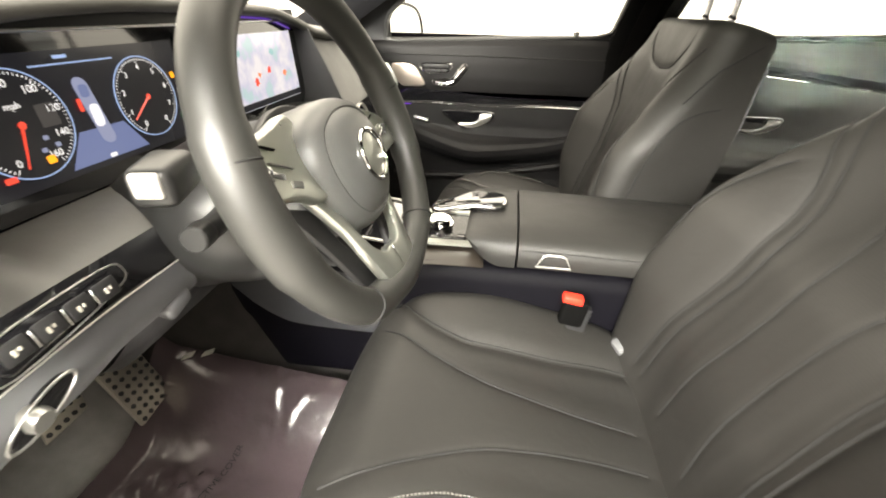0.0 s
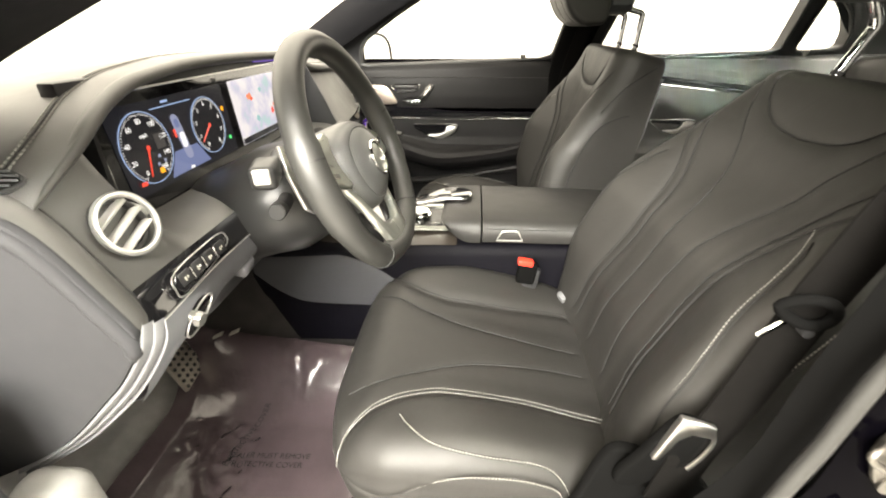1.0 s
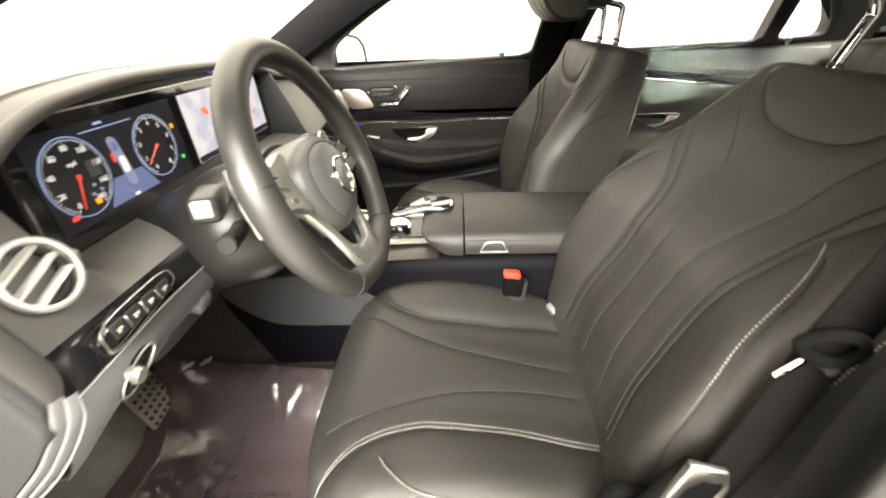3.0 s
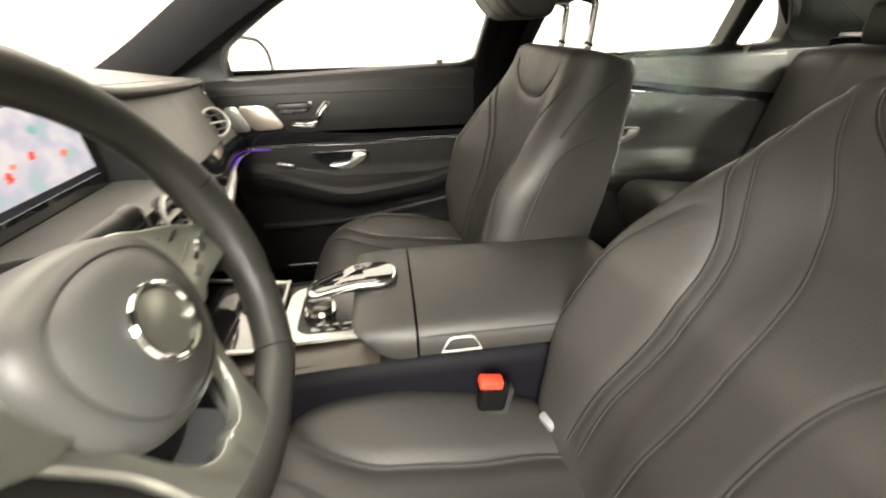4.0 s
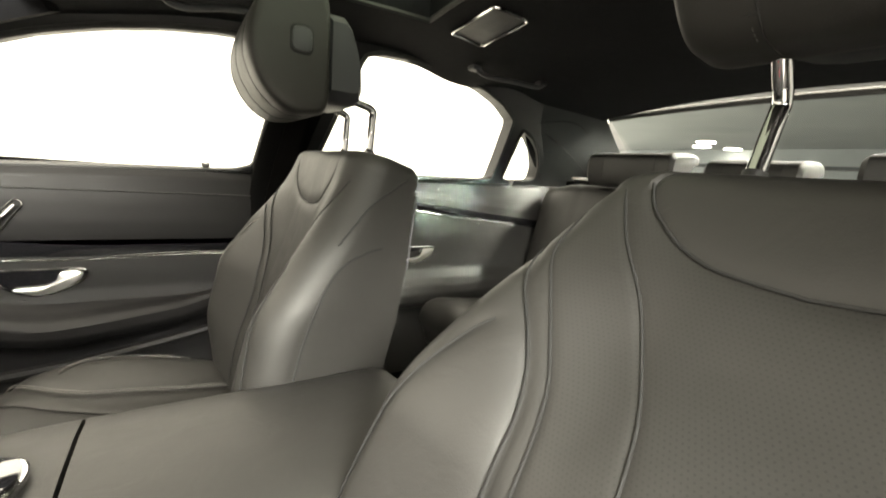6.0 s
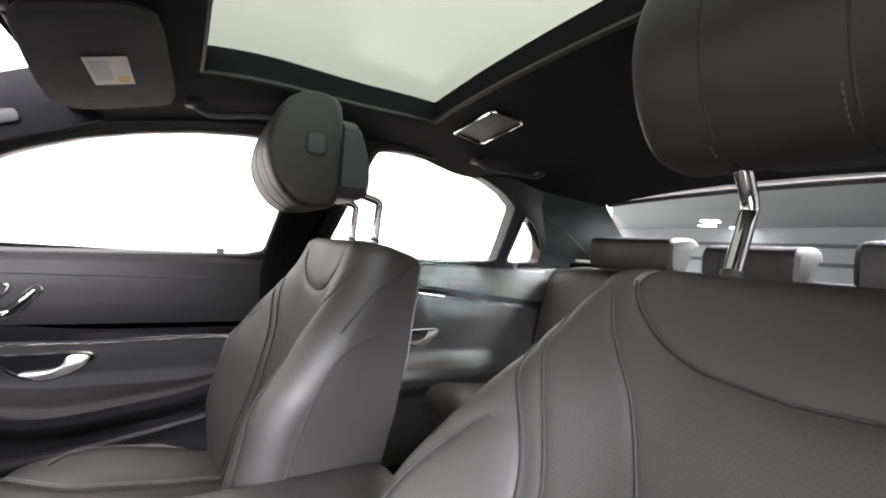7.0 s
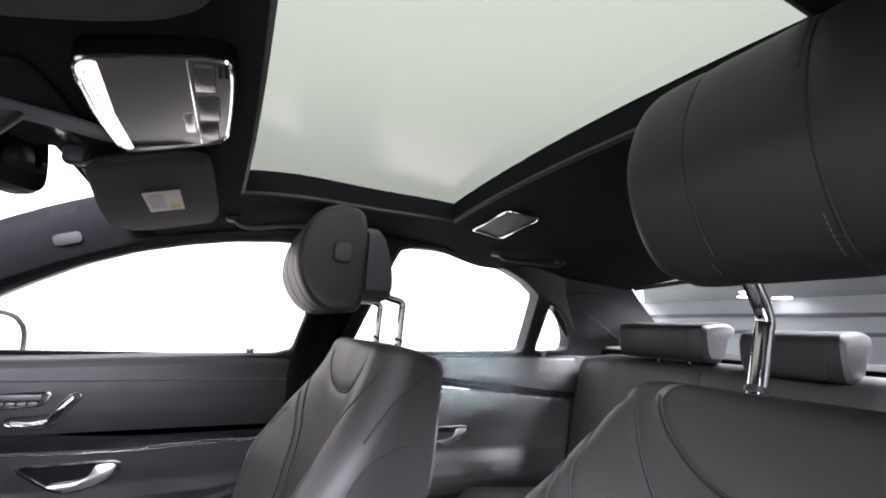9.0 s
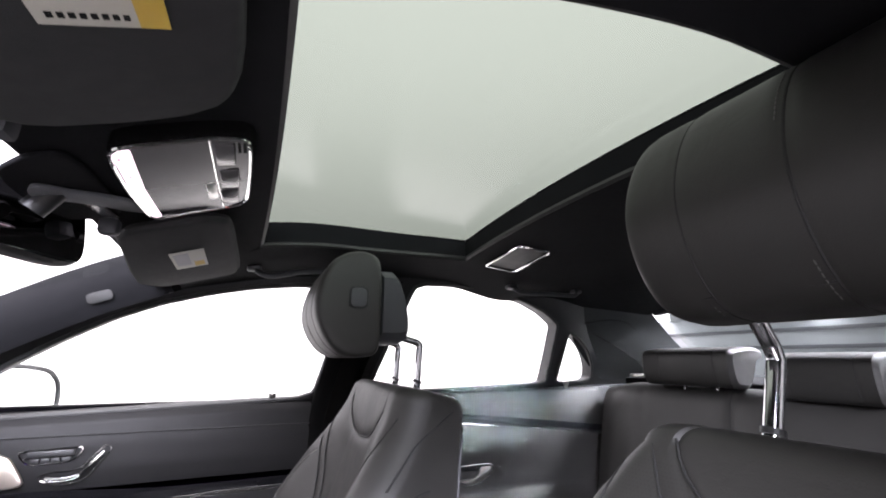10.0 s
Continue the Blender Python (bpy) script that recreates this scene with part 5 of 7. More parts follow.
def round_vent(c, r, label_parent, turn, satin=False, spin=0):
    m = Matrix.Translation(c) @ Euler([radians(a) for a in turn]).to_matrix().to_4x4()
    ringpts = [m @ V(0, r * math.cos(a), r * math.sin(a)) for a in np.linspace(0, 2 * math.pi, 41)[:-1]]
    v = part("round_vent", tube([m @ V(-0.035, 0, 0), m @ V(-0.030, 0, 0)], r * 1.0, 32), PIANO, label_parent, "round air vent")
    part("vent_ring", holed([(r * 1.09 * math.cos(a), r * 1.09 * math.sin(a)) for a in np.linspace(0, 2 * math.pi, 41)[:-1]],
                            [[(r * 0.90 * math.cos(a), r * 0.90 * math.sin(a)) for a in np.linspace(0, 2 * math.pi, 41)[:-1]]],
                            lambda a, b: m @ V(0.000, a, b), m.to_3x3() @ V(0.004, 0, 0)), PLASTIC_GREY if satin is False else SWEEP, v, "vent ring")
    part("vent_ring", tube([m @ V(0.004, r * 0.97 * math.cos(a), r * 0.97 * math.sin(a)) for a in np.linspace(0, 2 * math.pi, 41)[:-1]], 0.0019, 8, True), RING, v, "thin satin vent ring")
    part("vent_ring", tube([m @ V(-0.012, r * 0.88 * math.cos(a), r * 0.88 * math.sin(a)) for a in np.linspace(0, 2 * math.pi, 41)[:-1]], 0.004, 8, True), PLASTIC, v)
    for k in (-0.5, 0.0, 0.5):
        half = math.sqrt(max(0, 1 - k * k)) * r * 0.86
        sl = rbox((0, 0, 0), (0.012, 2 * half, 0.0034), 0.0012)
        bmesh.ops.transform(sl, matrix=m @ pose(0, 0, 0, spin, 0, 0) @ pose(-0.006, 0, k * r, 0, 14, 0), verts=sl.verts)
        part("vent_slat", sl, RING if satin == "bright" or k == 0 else PLASTIC_GREY, v)
    return v


round_vent((0.3665, -0.612, 0.953), 0.0305, dash, (0, -21, -8), "bright", 24)
round_vent((0.310, 0.506, 0.921), 0.033, dash, (0, -16, -38), True)
for y in (0.040, 0.135):
    round_vent((0.390, y, 0.870), 0.033, dash, (0, -10, 0), True)
part("centre_panel", rbox((0.392, 0.03, 0.795), (0.04, 0.18, 0.05), 0.008, 3, (0, -18, 0)), PIANO, dash, "gloss black centre control panel")
for i in range(7):
    part("centre_key", rbox((0.414, -0.045 + 0.025 * i, 0.800), (0.006, 0.020, 0.014), 0.002, 2, (0, -18, 0)), RING, dash)
# light switch panel beside the column
swp = [(-0.604, 0.893), (-0.520, 0.896), (-0.505, 0.888), (-0.518, 0.877), (-0.606, 0.867), (-0.616, 0.878)]
part("switch_panel", prism(swp, lambda a, b: V(0.399 - (b - 0.85) * 0.30, a, b), (0.006, 0, 0.002), 0.002), PIANO, dash)
part("switch_rim", tube(smooth_path([V(0.405 - (b - 0.85) * 0.30, a, b) for a, b in swp], 4, True), 0.0007, 6, True), ALU, dash)
for i in range(4):
    y = -0.596 + 0.0235 * i
    k_ = part("switch_key", rbox((0.3945, y, 0.8815), (0.006, 0.0195, 0.016), 0.002, 2, (0, -16, 0)), PLASTIC, dash)
    part("key_symbol", joined(rbox((0.3976, y - 0.002, 0.8815), (0.0012, 0.0026, 0.0050), 0.0005, 1, (0, -16, 0)), rbox((0.3976, y + 0.0018, 0.8825), (0.0012, 0.0018, 0.0030), 0.0004, 1, (0, -16, 0))), WHITE_PAPER, k_)
    if i:
        part("key_divider", rbox((0.3970, y - 0.01175, 0.8815), (0.0010, 0.0005, 0.014), 0.0002, 1, (0, -16, 0)), ALU, dash)
part("start_button", joined(tube([(0.325, -0.558, 0.946), (0.346, -0.558, 0.940), (0.349, -0.558, 0.939)], lambda t: 0.008 if t < 0.8 else 0.006, 16)), SWEEP, dash)
ko = part("light_switch", prism([(-0.606 + 0.026 * math.cos(a) + 0.004 * math.sin(a), 0.839 + 0.010 * math.sin(a) + 0.007 * math.cos(a)) for a in np.linspace(0, 2 * math.pi, 25)[:-1]], lambda a, b: V(0.3985, a, b), (0.008, 0, -0.001), 0.002), PIANO, dash, "oval light switch panel")
part("switch_rim", tube([V(0.4062, a, b) for a, b in [(-0.606 + 0.027 * math.cos(a) + 0.004 * math.sin(a), 0.839 + 0.011 * math.sin(a) + 0.007 * math.cos(a)) for a in np.linspace(0, 2 * math.pi, 33)[:-1]]], 0.0012, 6, True), SWEEP, ko)
part("light_knob", tube([(0.400, -0.612, 0.838), (0.410, -0.612, 0.837), (0.4125, -0.612, 0.8365)], lambda t: 0.0095 - 0.002 * t, 20), SWEEP, ko, "chrome rotary light knob")
# oval demister grille on the dash top corner
def on_top(x, y, d):
    return dash_top((y + 0.70) / 1.42, (x + 0.24) / (lip_x(y) + 0.24)) + V(0, 0, d)


el = [(0.228 + 0.098 * math.cos(a), -0.662 + 0.020 * math.sin(a) + 0.10 * 0.098 * math.cos(a)) for a in np.linspace(0, 2 * math.pi, 41)[:-1]]
sv = part("demister_vent", prism(el, lambda a, b: on_top(a, b, -0.001), (0, 0, 0.0022)), INK, dash)
part("vent_ring", tube([on_top(a, b, 0.001) for a, b in el], 0.0024, 6, True), PLASTIC, sv)
for i in range(7):
    k = -0.78 + 0.26 * i
    half = 0.094 * math.sqrt(1 - k * k)
    part("vent_slat", tube([on_top(0.228 + a, -0.662 + 0.020 * k + 0.10 * a, 0.0034) for a in np.linspace(-half, half, 9)], 0.0011, 5), SEAL_GREY, sv)
base_of(dash, (0.1, 0, 0.56))

# ---- display behind one sheet of glass ----
disp = thing("dashboard_display", "wide lit instrument and map display under black glass", "display")
TILT_D = -4.0
dm = Matrix.Translation((0.277, -0.222, 0.984)) @ Euler((0, radians(TILT_D), 0)).to_matrix().to_4x4()


def on_disp(y, z, x=0.0):
    return dm @ V(x, y, z)


part("black_glass", prism(rrect(0.0145, 0, 0.631, 0.150, 0.026), lambda a, b: on_disp(a, b, -0.006), dm.to_3x3() @ V(0.006, 0, 0)), PIANO, disp, "gloss black glass panel")
def map_glow():
    """Pale street map: blotches of lilac, white and sea green that give off light."""
    m = glow("screen_map_pale", (0.55, 0.60, 0.78), 1.0)
    nd, ln = m.node_tree.nodes, m.node_tree.links
    tc = nd.new("ShaderNodeTexCoord")
    n1 = nd.new("ShaderNodeTexNoise")
    n1.inputs["Scale"].default_value = 28
    n1.inputs["Detail"].default_value = 4
    ln.new(tc.outputs["Object"], n1.inputs["Vector"])
    rp = nd.new("ShaderNodeValToRGB")
    rp.color_ramp.elements[0].position, rp.color_ramp.elements[0].color = 0.36, (0.40, 0.58, 0.68, 1)
    rp.color_ramp.elements[1].position, rp.color_ramp.elements[1].color = 0.62, (0.72, 0.74, 0.85, 1)
    e = rp.color_ramp.elements.new(0.44)
    e.color = (0.52, 0.55, 0.76, 1)
    ln.new(n1.outputs["Fac"], rp.inputs["Fac"])
    ln.new(rp.outputs["Color"], nd["Principled BSDF"].inputs["Emission Color"])
    return m


SCREEN_DARK = glow("screen_navy", (0.002, 0.003, 0.010), 0.8)
SCREEN_BLUE = glow("screen_blue", (0.30, 0.36, 0.60), 0.8)
SCREEN_HAZE = glow("screen_haze_blue", (0.16, 0.22, 0.48), 0.8)
SCREEN_GLOW = glow("screen_ring_blue", (0.34, 0.52, 0.95), 0.9)
SCREEN_MAP = map_glow()
SCREEN_ORANGE = glow("screen_orange", (0.95, 0.30, 0.16), 0.9)
SCREEN_GREY = glow("screen_grey", (0.05, 0.05, 0.055), 0.9)
SCREEN_WHITE = glow("screen_white", (0.85, 0.90, 1.0), 1.1)
SCREEN_RED = glow("screen_red", (1.0, 0.08, 0.05), 1.1)
SCREEN_TEAL = glow("screen_teal", (0.30, 0.58, 0.66), 0.9)
SCREEN_AMBER = glow("screen_amber", (1.0, 0.42, 0.02), 1.3)
SCREEN_GREEN = glow("screen_green", (0.05, 0.8, 0.25), 1.2)
DIAL_FACE = glow("dial_face", (0.002, 0.003, 0.008), 0.8)


def tile(name, y, z, w, h, material, x, parent, r=0.001):
    return part(name, prism(rrect(y, z, w, h, r, 2), lambda a, b: on_disp(a, b, x), dm.to_3x3() @ V(0.0004, 0, 0)), material, parent)


# instrument half: y from -0.30 to -0.02
inst = tile("instrument_screen", -0.142, 0.0, 0.262, 0.112, SCREEN_DARK, 0.0006, disp)
part("horizon_glow", prism([(-0.196, -0.050), (-0.098, -0.050), (-0.120, -0.018), (-0.174, -0.018)], lambda a, b: on_disp(a, b, 0.0012), dm.to_3x3() @ V(0.0004, 0, 0)), SCREEN_HAZE, inst)
tile("top_line", -0.148, 0.044, 0.090, 0.0014, SCREEN_GLOW, 0.0012, inst, 0.0004)
tile("top_print", -0.160, 0.050, 0.014, 0.003, SCREEN_GLOW, 0.0012, inst, 0.0006)


def disc(c, r, x, n=40):
    return prism([(c[0] + r * math.cos(a), c[1] + r * math.sin(a)) for a in np.linspace(0, 2 * math.pi, n + 1)[:-1]], lambda a, b: on_disp(a, b, x), dm.to_3x3() @ V(0.0004, 0, 0))


def text_part(name, body, size, y, z, material, parent, x):
    cu = bpy.data.curves.new(name, "FONT")
    cu.body, cu.size, cu.align_x, cu.align_y = body, size, "CENTER", "CENTER"
    cu.extrude = 0.0002
    tmp = bpy.data.objects.new(name, cu)
    scene.collection.objects.link(tmp)
    me = bpy.data.meshes.new_from_object(tmp.evaluated_get(bpy.context.evaluated_depsgraph_get()))
    bpy.data.objects.remove(tmp)
    me.materials.clear()
    me.materials.append(material)
    me.transform(dm @ Matrix(((0, 0, 1, x), (1, 0, 0, y), (0, 1, 0, z), (0, 0, 0, 1))))
    ob = new(name, me)
    ob.parent = parent
    return ob


def dial(c, r, marks, lo, hi, needle):
    d = part("dial", disc(c, r, 0.0018), DIAL_FACE, inst)
    part("dial_ring", tube([on_disp(c[0] + r * math.cos(a), c[1] + r * math.sin(a), 0.0022) for a in np.linspace(0, 2 * math.pi, 49)[:-1]], 0.0007, 5, True), SCREEN_GLOW, d)
    ticks = []
    n = 8 * (len(marks) - 1)
    for i in range(n + 1):
        a = radians(lo + (hi - lo) * i / n)
        L = 0.10 if i % 8 == 0 else 0.05
        p, q = r * 0.95, r * (0.95 - L)
        ticks.append(tube([on_disp(c[0] + p * math.cos(a), c[1] + p * math.sin(a), 0.0024), on_disp(c[0] + q * math.cos(a), c[1] + q * math.sin(a), 0.0024)], 0.0004, 4))
    part("tick_marks", joined(*ticks), SCREEN_WHITE, d)
    for i, t in enumerate(marks):
        a = radians(lo + (hi - lo) * i / (len(marks) - 1))
        text_part("numeral", t, r * 0.20, c[0] + r * 0.74 * math.cos(a), c[1] + r * 0.74 * math.sin(a), SCREEN_WHITE, d, 0.0024)
    a = radians(needle)
    part("needle", tube([on_disp(c[0], c[1], 0.003), on_disp(c[0] + r * 0.82 * math.cos(a), c[1] + r * 0.82 * math.sin(a), 0.003)], lambda t: 0.0012 - 0.0006 * t, 5), SCREEN_RED, d)
    part("hub", disc(c, r * 0.07, 0.003, 20), SCREEN_RED, d)
    return d


d1 = dial((-0.222, 0.0), 0.046, ["0", "20", "40", "60", "80", "100", "120", "140", "160"], 240, -60, 252)
text_part("unit", "mph", 0.008, -0.222, 0.016, SCREEN_WHITE, d1, 0.0024)
dial((-0.076, 0.0), 0.043, ["0", "1", "2", "3", "4", "5", "6", "7", "8"], 240, -60, 216)
tile("warning_lamp", -0.212, -0.033, 0.008, 0.007, SCREEN_AMBER, 0.003, inst)
tile("warning_lamp", -0.252, -0.040, 0.010, 0.005, SCREEN_RED, 0.003, inst)
tile("warning_lamp", -0.149, -0.047, 0.008, 0.004, SCREEN_WHITE, 0.003, inst)
for wy, wz in ((-0.208, -0.014), (-0.200, -0.022), (-0.214, -0.024)):
    tile("warning_lamp", wy, wz, 0.005, 0.004, SCREEN_BLUE, 0.003, inst)
tile("dial_window", -0.196, 0.004, 0.018, 0.020, SCREEN_GREY, 0.0022, inst)
tile("warning_lamp", -0.028, 0.018, 0.006, 0.007, SCREEN_AMBER, 0.003, inst)
tile("warning_lamp", -0.028, -0.030, 0.006, 0.006, SCREEN_GREEN, 0.003, inst)
# small car seen from above between the dials
carout = rrect(-0.149, -0.002, 0.016, 0.066, 0.009, 4)
cpic = part("car_picture", prism(carout, lambda a, b: on_disp(a + (b + 0.002) * -0.15, b, 0.0022), dm.to_3x3() @ V(0.0004, 0, 0)), SCREEN_BLUE, inst)
tile("car_picture_roof", -0.1485, -0.006, 0.011, 0.022, SCREEN_WHITE, 0.0028, cpic, 0.004)
tile("car_picture_bonnet", -0.152, 0.018, 0.010, 0.012, SCREEN_HAZE, 0.0028, cpic, 0.003)
tile("car_picture_door", -0.162, 0.006, 0.004, 0.012, SCREEN_RED, 0.0028, cpic)
# map half: y from 0.0 to 0.29
mp = tile("map_screen", 0.160, 0.0, 0.292, 0.112, SCREEN_MAP, 0.0006, disp)
random.seed(5)
for y0, z0, r0, m_ in ((0.075, 0.022, 0.009, SCREEN_ORANGE), (0.083, 0.018, 0.005, SCREEN_RED), (0.092, -0.020, 0.009, SCREEN_TEAL), (0.160, -0.016, 0.008, SCREEN_RED), (0.172, -0.006, 0.006, SCREEN_ORANGE), (0.205, -0.002, 0.007, SCREEN_RED),
                       (0.125, 0.030, 0.007, SCREEN_TEAL), (0.225, 0.026, 0.008, SCREEN_TEAL), (0.258, -0.012, 0.007, SCREEN_ORANGE)):
    patch = [(y0 + r0 * random.uniform(0.5, 1.3) * math.cos(a), z0 + r0 * random.uniform(0.35, 0.9) * math.sin(a)) for a in np.linspace(0, 2 * math.pi, 12)[:-1]]
    part("map_patch", prism(patch, lambda a, b: on_disp(a, b, 0.0016), dm.to_3x3() @ V(0.0003, 0, 0)), m_, mp)
tile("map_bar", 0.160, -0.050, 0.292, 0.010, SCREEN_DARK, 0.0018, mp)
part("hood_light", tube([V(0.276, y, lip_z(y) - 0.0175) for y in np.linspace(-0.10, 0.085, 12)], 0.0018, 5), AMBIENT_DIM, disp, "violet ambient light line under the hood")
part("trim_line", tube([on_disp(-0.285, 0.0725, 0.008), on_disp(0.315, 0.0725, 0.008)], 0.0014, 6), ALU, disp)
part("trim_line", tube([on_disp(-0.3025, 0.058, 0.009), on_disp(-0.3025, -0.050, 0.009)], 0.0022, 6), CHROME, disp)
base_of(disp, (0.277, -0.222, 0.905))

# ---- steering wheel and column ----
WC = V(0.541, -0.358, 0.957)
wax = V(math.cos(0.3775), -0.03, math.sin(0.3775)).normalized()   # towards the driver
wu = V(0.03, 1, 0)
wu = (wu - wax * wu.dot(wax)).normalized()
wv = wax.cross(wu).normalized()


def on_wheel(a, b, c=0.0):
    return WC + wu * a + wv * b + wax * c


wheel = thing("steering_wheel", "black leather three-spoke steering wheel with silver spokes", "steering wheel")
RR, TR = 0.1625, 0.0165
rimv = []
for i in range(96):
    a = 2 * math.pi * i / 96
    flatb = 0.010 * sstep(-0.80, -0.98, math.sin(a))
    ring = []
    for j in range(18):
        b = 2 * math.pi * j / 18
        rr = TR * (1.0 + 0.06 * math.cos(2 * b)) * (1.10 if abs(math.sin(a)) < 0.35 else 1.0)
        ring.append(on_wheel((RR + rr * math.cos(b)) * math.cos(a), (RR + rr * math.cos(b)) * math.sin(a) * 0.985 + flatb, rr * 1.18 * math.sin(b)))
    rimv.append(ring)
rimv.append(rimv[0])
rim = part("rim", loft(rimv, caps=False), RIM_LEATHER, wheel, "smooth black leather rim")
for deg in (12, 168, 232, 308):
    a = radians(deg)
    pts = [on_wheel((RR + (TR + 0.0002) * 1.05 * math.cos(b)) * math.cos(a), (RR + (TR + 0.0002) * 1.05 * math.cos(b)) * math.sin(a) * 0.985, (TR + 0.0002) * 1.19 * math.sin(b)) for b in np.linspace(0, 2 * math.pi, 25)[:-1]]
    part("seam", tube(pts, 0.0012, 6, True), SEAM, rim, "dark leather joint on the rim")
# airbag cover: a soft rounded shield with a raised round middle
shield = [(p.x, p.y) for p in smooth_path([(-0.066, 0.034, 0), (-0.036, 0.050, 0), (0.0, 0.055, 0), (0.036, 0.050, 0), (0.066, 0.034, 0), (0.079, 0.0, 0), (0.071, -0.042, 0),
                                           (0.043, -0.076, 0), (0.0, -0.086, 0), (-0.043, -0.076, 0), (-0.071, -0.042, 0), (-0.079, 0.0, 0)], 5, True)]
hub = []
for sc, c in ((1.0, -0.050), (1.0, -0.018), (0.985, -0.008), (0.955, -0.001), (0.91, 0.004), (0.86, 0.0075), (0.80, 0.0098), (0.775, 0.0092), (0.75, 0.0108), (0.70, 0.014), (0.60, 0.018), (0.45, 0.0212), (0.28, 0.023), (0.10, 0.0236)):
    hub.append([on_wheel(x * sc * 0.95, (z + 0.015) * sc * 0.95 - 0.015, c) for x, z in shield])
part("airbag_cover", loft(hub), HUB_LEATHER, wheel, "smooth grey-black leather hub cover")
part("emblem", tube([on_wheel(0.025 * math.cos(a), 0.025 * math.sin(a) - 0.014, 0.0245) for a in np.linspace(0, 2 * math.pi, 41)[:-1]], 0.0022, 8, True), CHROME, wheel, "plain chrome ring emblem")
part("emblem", prism([(0.022 * math.cos(a), 0.022 * math.sin(a) - 0.014) for a in np.linspace(0, 2 * math.pi, 33)[:-1]], lambda a, b: on_wheel(a, b, 0.0215), wax * 0.003, 0.001), SILVER, wheel)
wrot = Matrix(((wu.x, wv.x, wax.x), (wu.y, wv.y, wax.y), (wu.z, wv.z, wax.z))).to_4x4()


def dish(a, b):
    """Depth of the spoke faces, rising to the bottom of the rim."""
    return -0.016 - 0.19 * b


TURN6 = math.cos(radians(6)), math.sin(radians(6))


def on_spoke(a, b, c):
    """The wheel stands turned six degrees to the right."""
    return on_wheel(a * TURN6[0] + b * TURN6[1], b * TURN6[0] - a * TURN6[1], c)


def flat_round(pts, n=4):
    return [(p.x, p.y) for p in smooth_path([(a, b, 0) for a, b in pts], n, True)]


srot = wrot @ pose(0, 0, 0, 0, 0, -6)
side_plate = flat_round([(0.052, 0.044), (0.088, 0.037), (0.122, 0.029), (0.146, 0.018), (0.160, 0.004), (0.160, -0.008), (0.146, -0.017), (0.120, -0.021), (0.098, -0.025), (0.080, -0.034), (0.060, -0.030), (0.050, 0.0)])
lower_arm = flat_round([(0.060, -0.010), (0.086, -0.018), (0.078, -0.036), (0.067, -0.056), (0.057, -0.078), (0.050, -0.106), (0.041, -0.136), (0.026, -0.149), (0.0, -0.1515), (0.0, -0.112), (0.013, -0.1115), (0.025, -0.107), (0.035, -0.097), (0.042, -0.084), (0.048, -0.068), (0.054, -0.050), (0.058, -0.032)], 3)
back_arm = [(0.098, -0.026), (0.088, -0.050), (0.074, -0.080), (0.064, -0.108), (0.054, -0.140), (0.030, -0.152), (0.030, -0.120), (0.050, -0.080), (0.062, -0.040)]
for sd in (1, -1):
    sp_ = part("spoke", prism([(sd * a, b) for a, b in side_plate], lambda a, b: on_spoke(a, b, dish(a, b) - 0.005), wax * 0.014, 0.004, 3), SILVER, wheel, "satin silver side spoke")
    part("lower_arm", prism([(sd * a, b) for a, b in lower_arm], lambda a, b: on_spoke(a, b, dish(a, b) - 0.0105), wax * 0.0118, 0.0014, 2), SILVER, wheel, "satin silver lower spoke arm")
    part("spoke_backing", prism([(sd * a, b) for a, b in back_arm], lambda a, b: on_spoke(a, b, dish(a, b) - 0.026), wax * 0.008, 0.002), PLASTIC, wheel)
    for a, b, w_, h_, tn, m_ in ((0.124, 0.004, 0.040, 0.0055, 22, CHROME), (0.124, 0.004, 0.011, 0.012, 22, CHROME), (0.106, 0.022, 0.016, 0.0016, 20, INK), (0.103, 0.006, 0.028, 0.0014, 22, SWEEP), (0.098, -0.012, 0.013, 0.006, 18, SWEEP)):
        c_ = on_spoke(sd * a, b, dish(a, b) + 0.0096)
        part("spoke_key", moved(rbox((0, 0, 0), (w_, h_, 0.004 if h_ > 0.01 else 0.003), 0.0006, 2), Matrix.Translation(c_) @ srot @ pose(0, 0, 0, 0, 0, sd * tn)), m_, sp_, "small chrome steering wheel key")
part("hub_back", prism([(x * 0.9, z) for x, z in shield], lambda a, b: on_wheel(a, b * 1.25 - 0.01, -0.062), wax * 0.014, 0.004), PLASTIC, wheel)
for sd in (1, -1):
    top = 0.050 if sd < 0 else 0.022
    pad = [(0.085, top - 0.010), (0.118, top), (0.128, 0.012), (0.124, -0.035), (0.100, -0.050), (0.092, -0.010)]
    part("shift_paddle", prism([(sd * a, b) for a, b in pad], lambda a, b: on_spoke(a, b, -0.055), wax * 0.006, 0.002), ALU, wheel, "silver shift paddle")
base_of(wheel, WC)

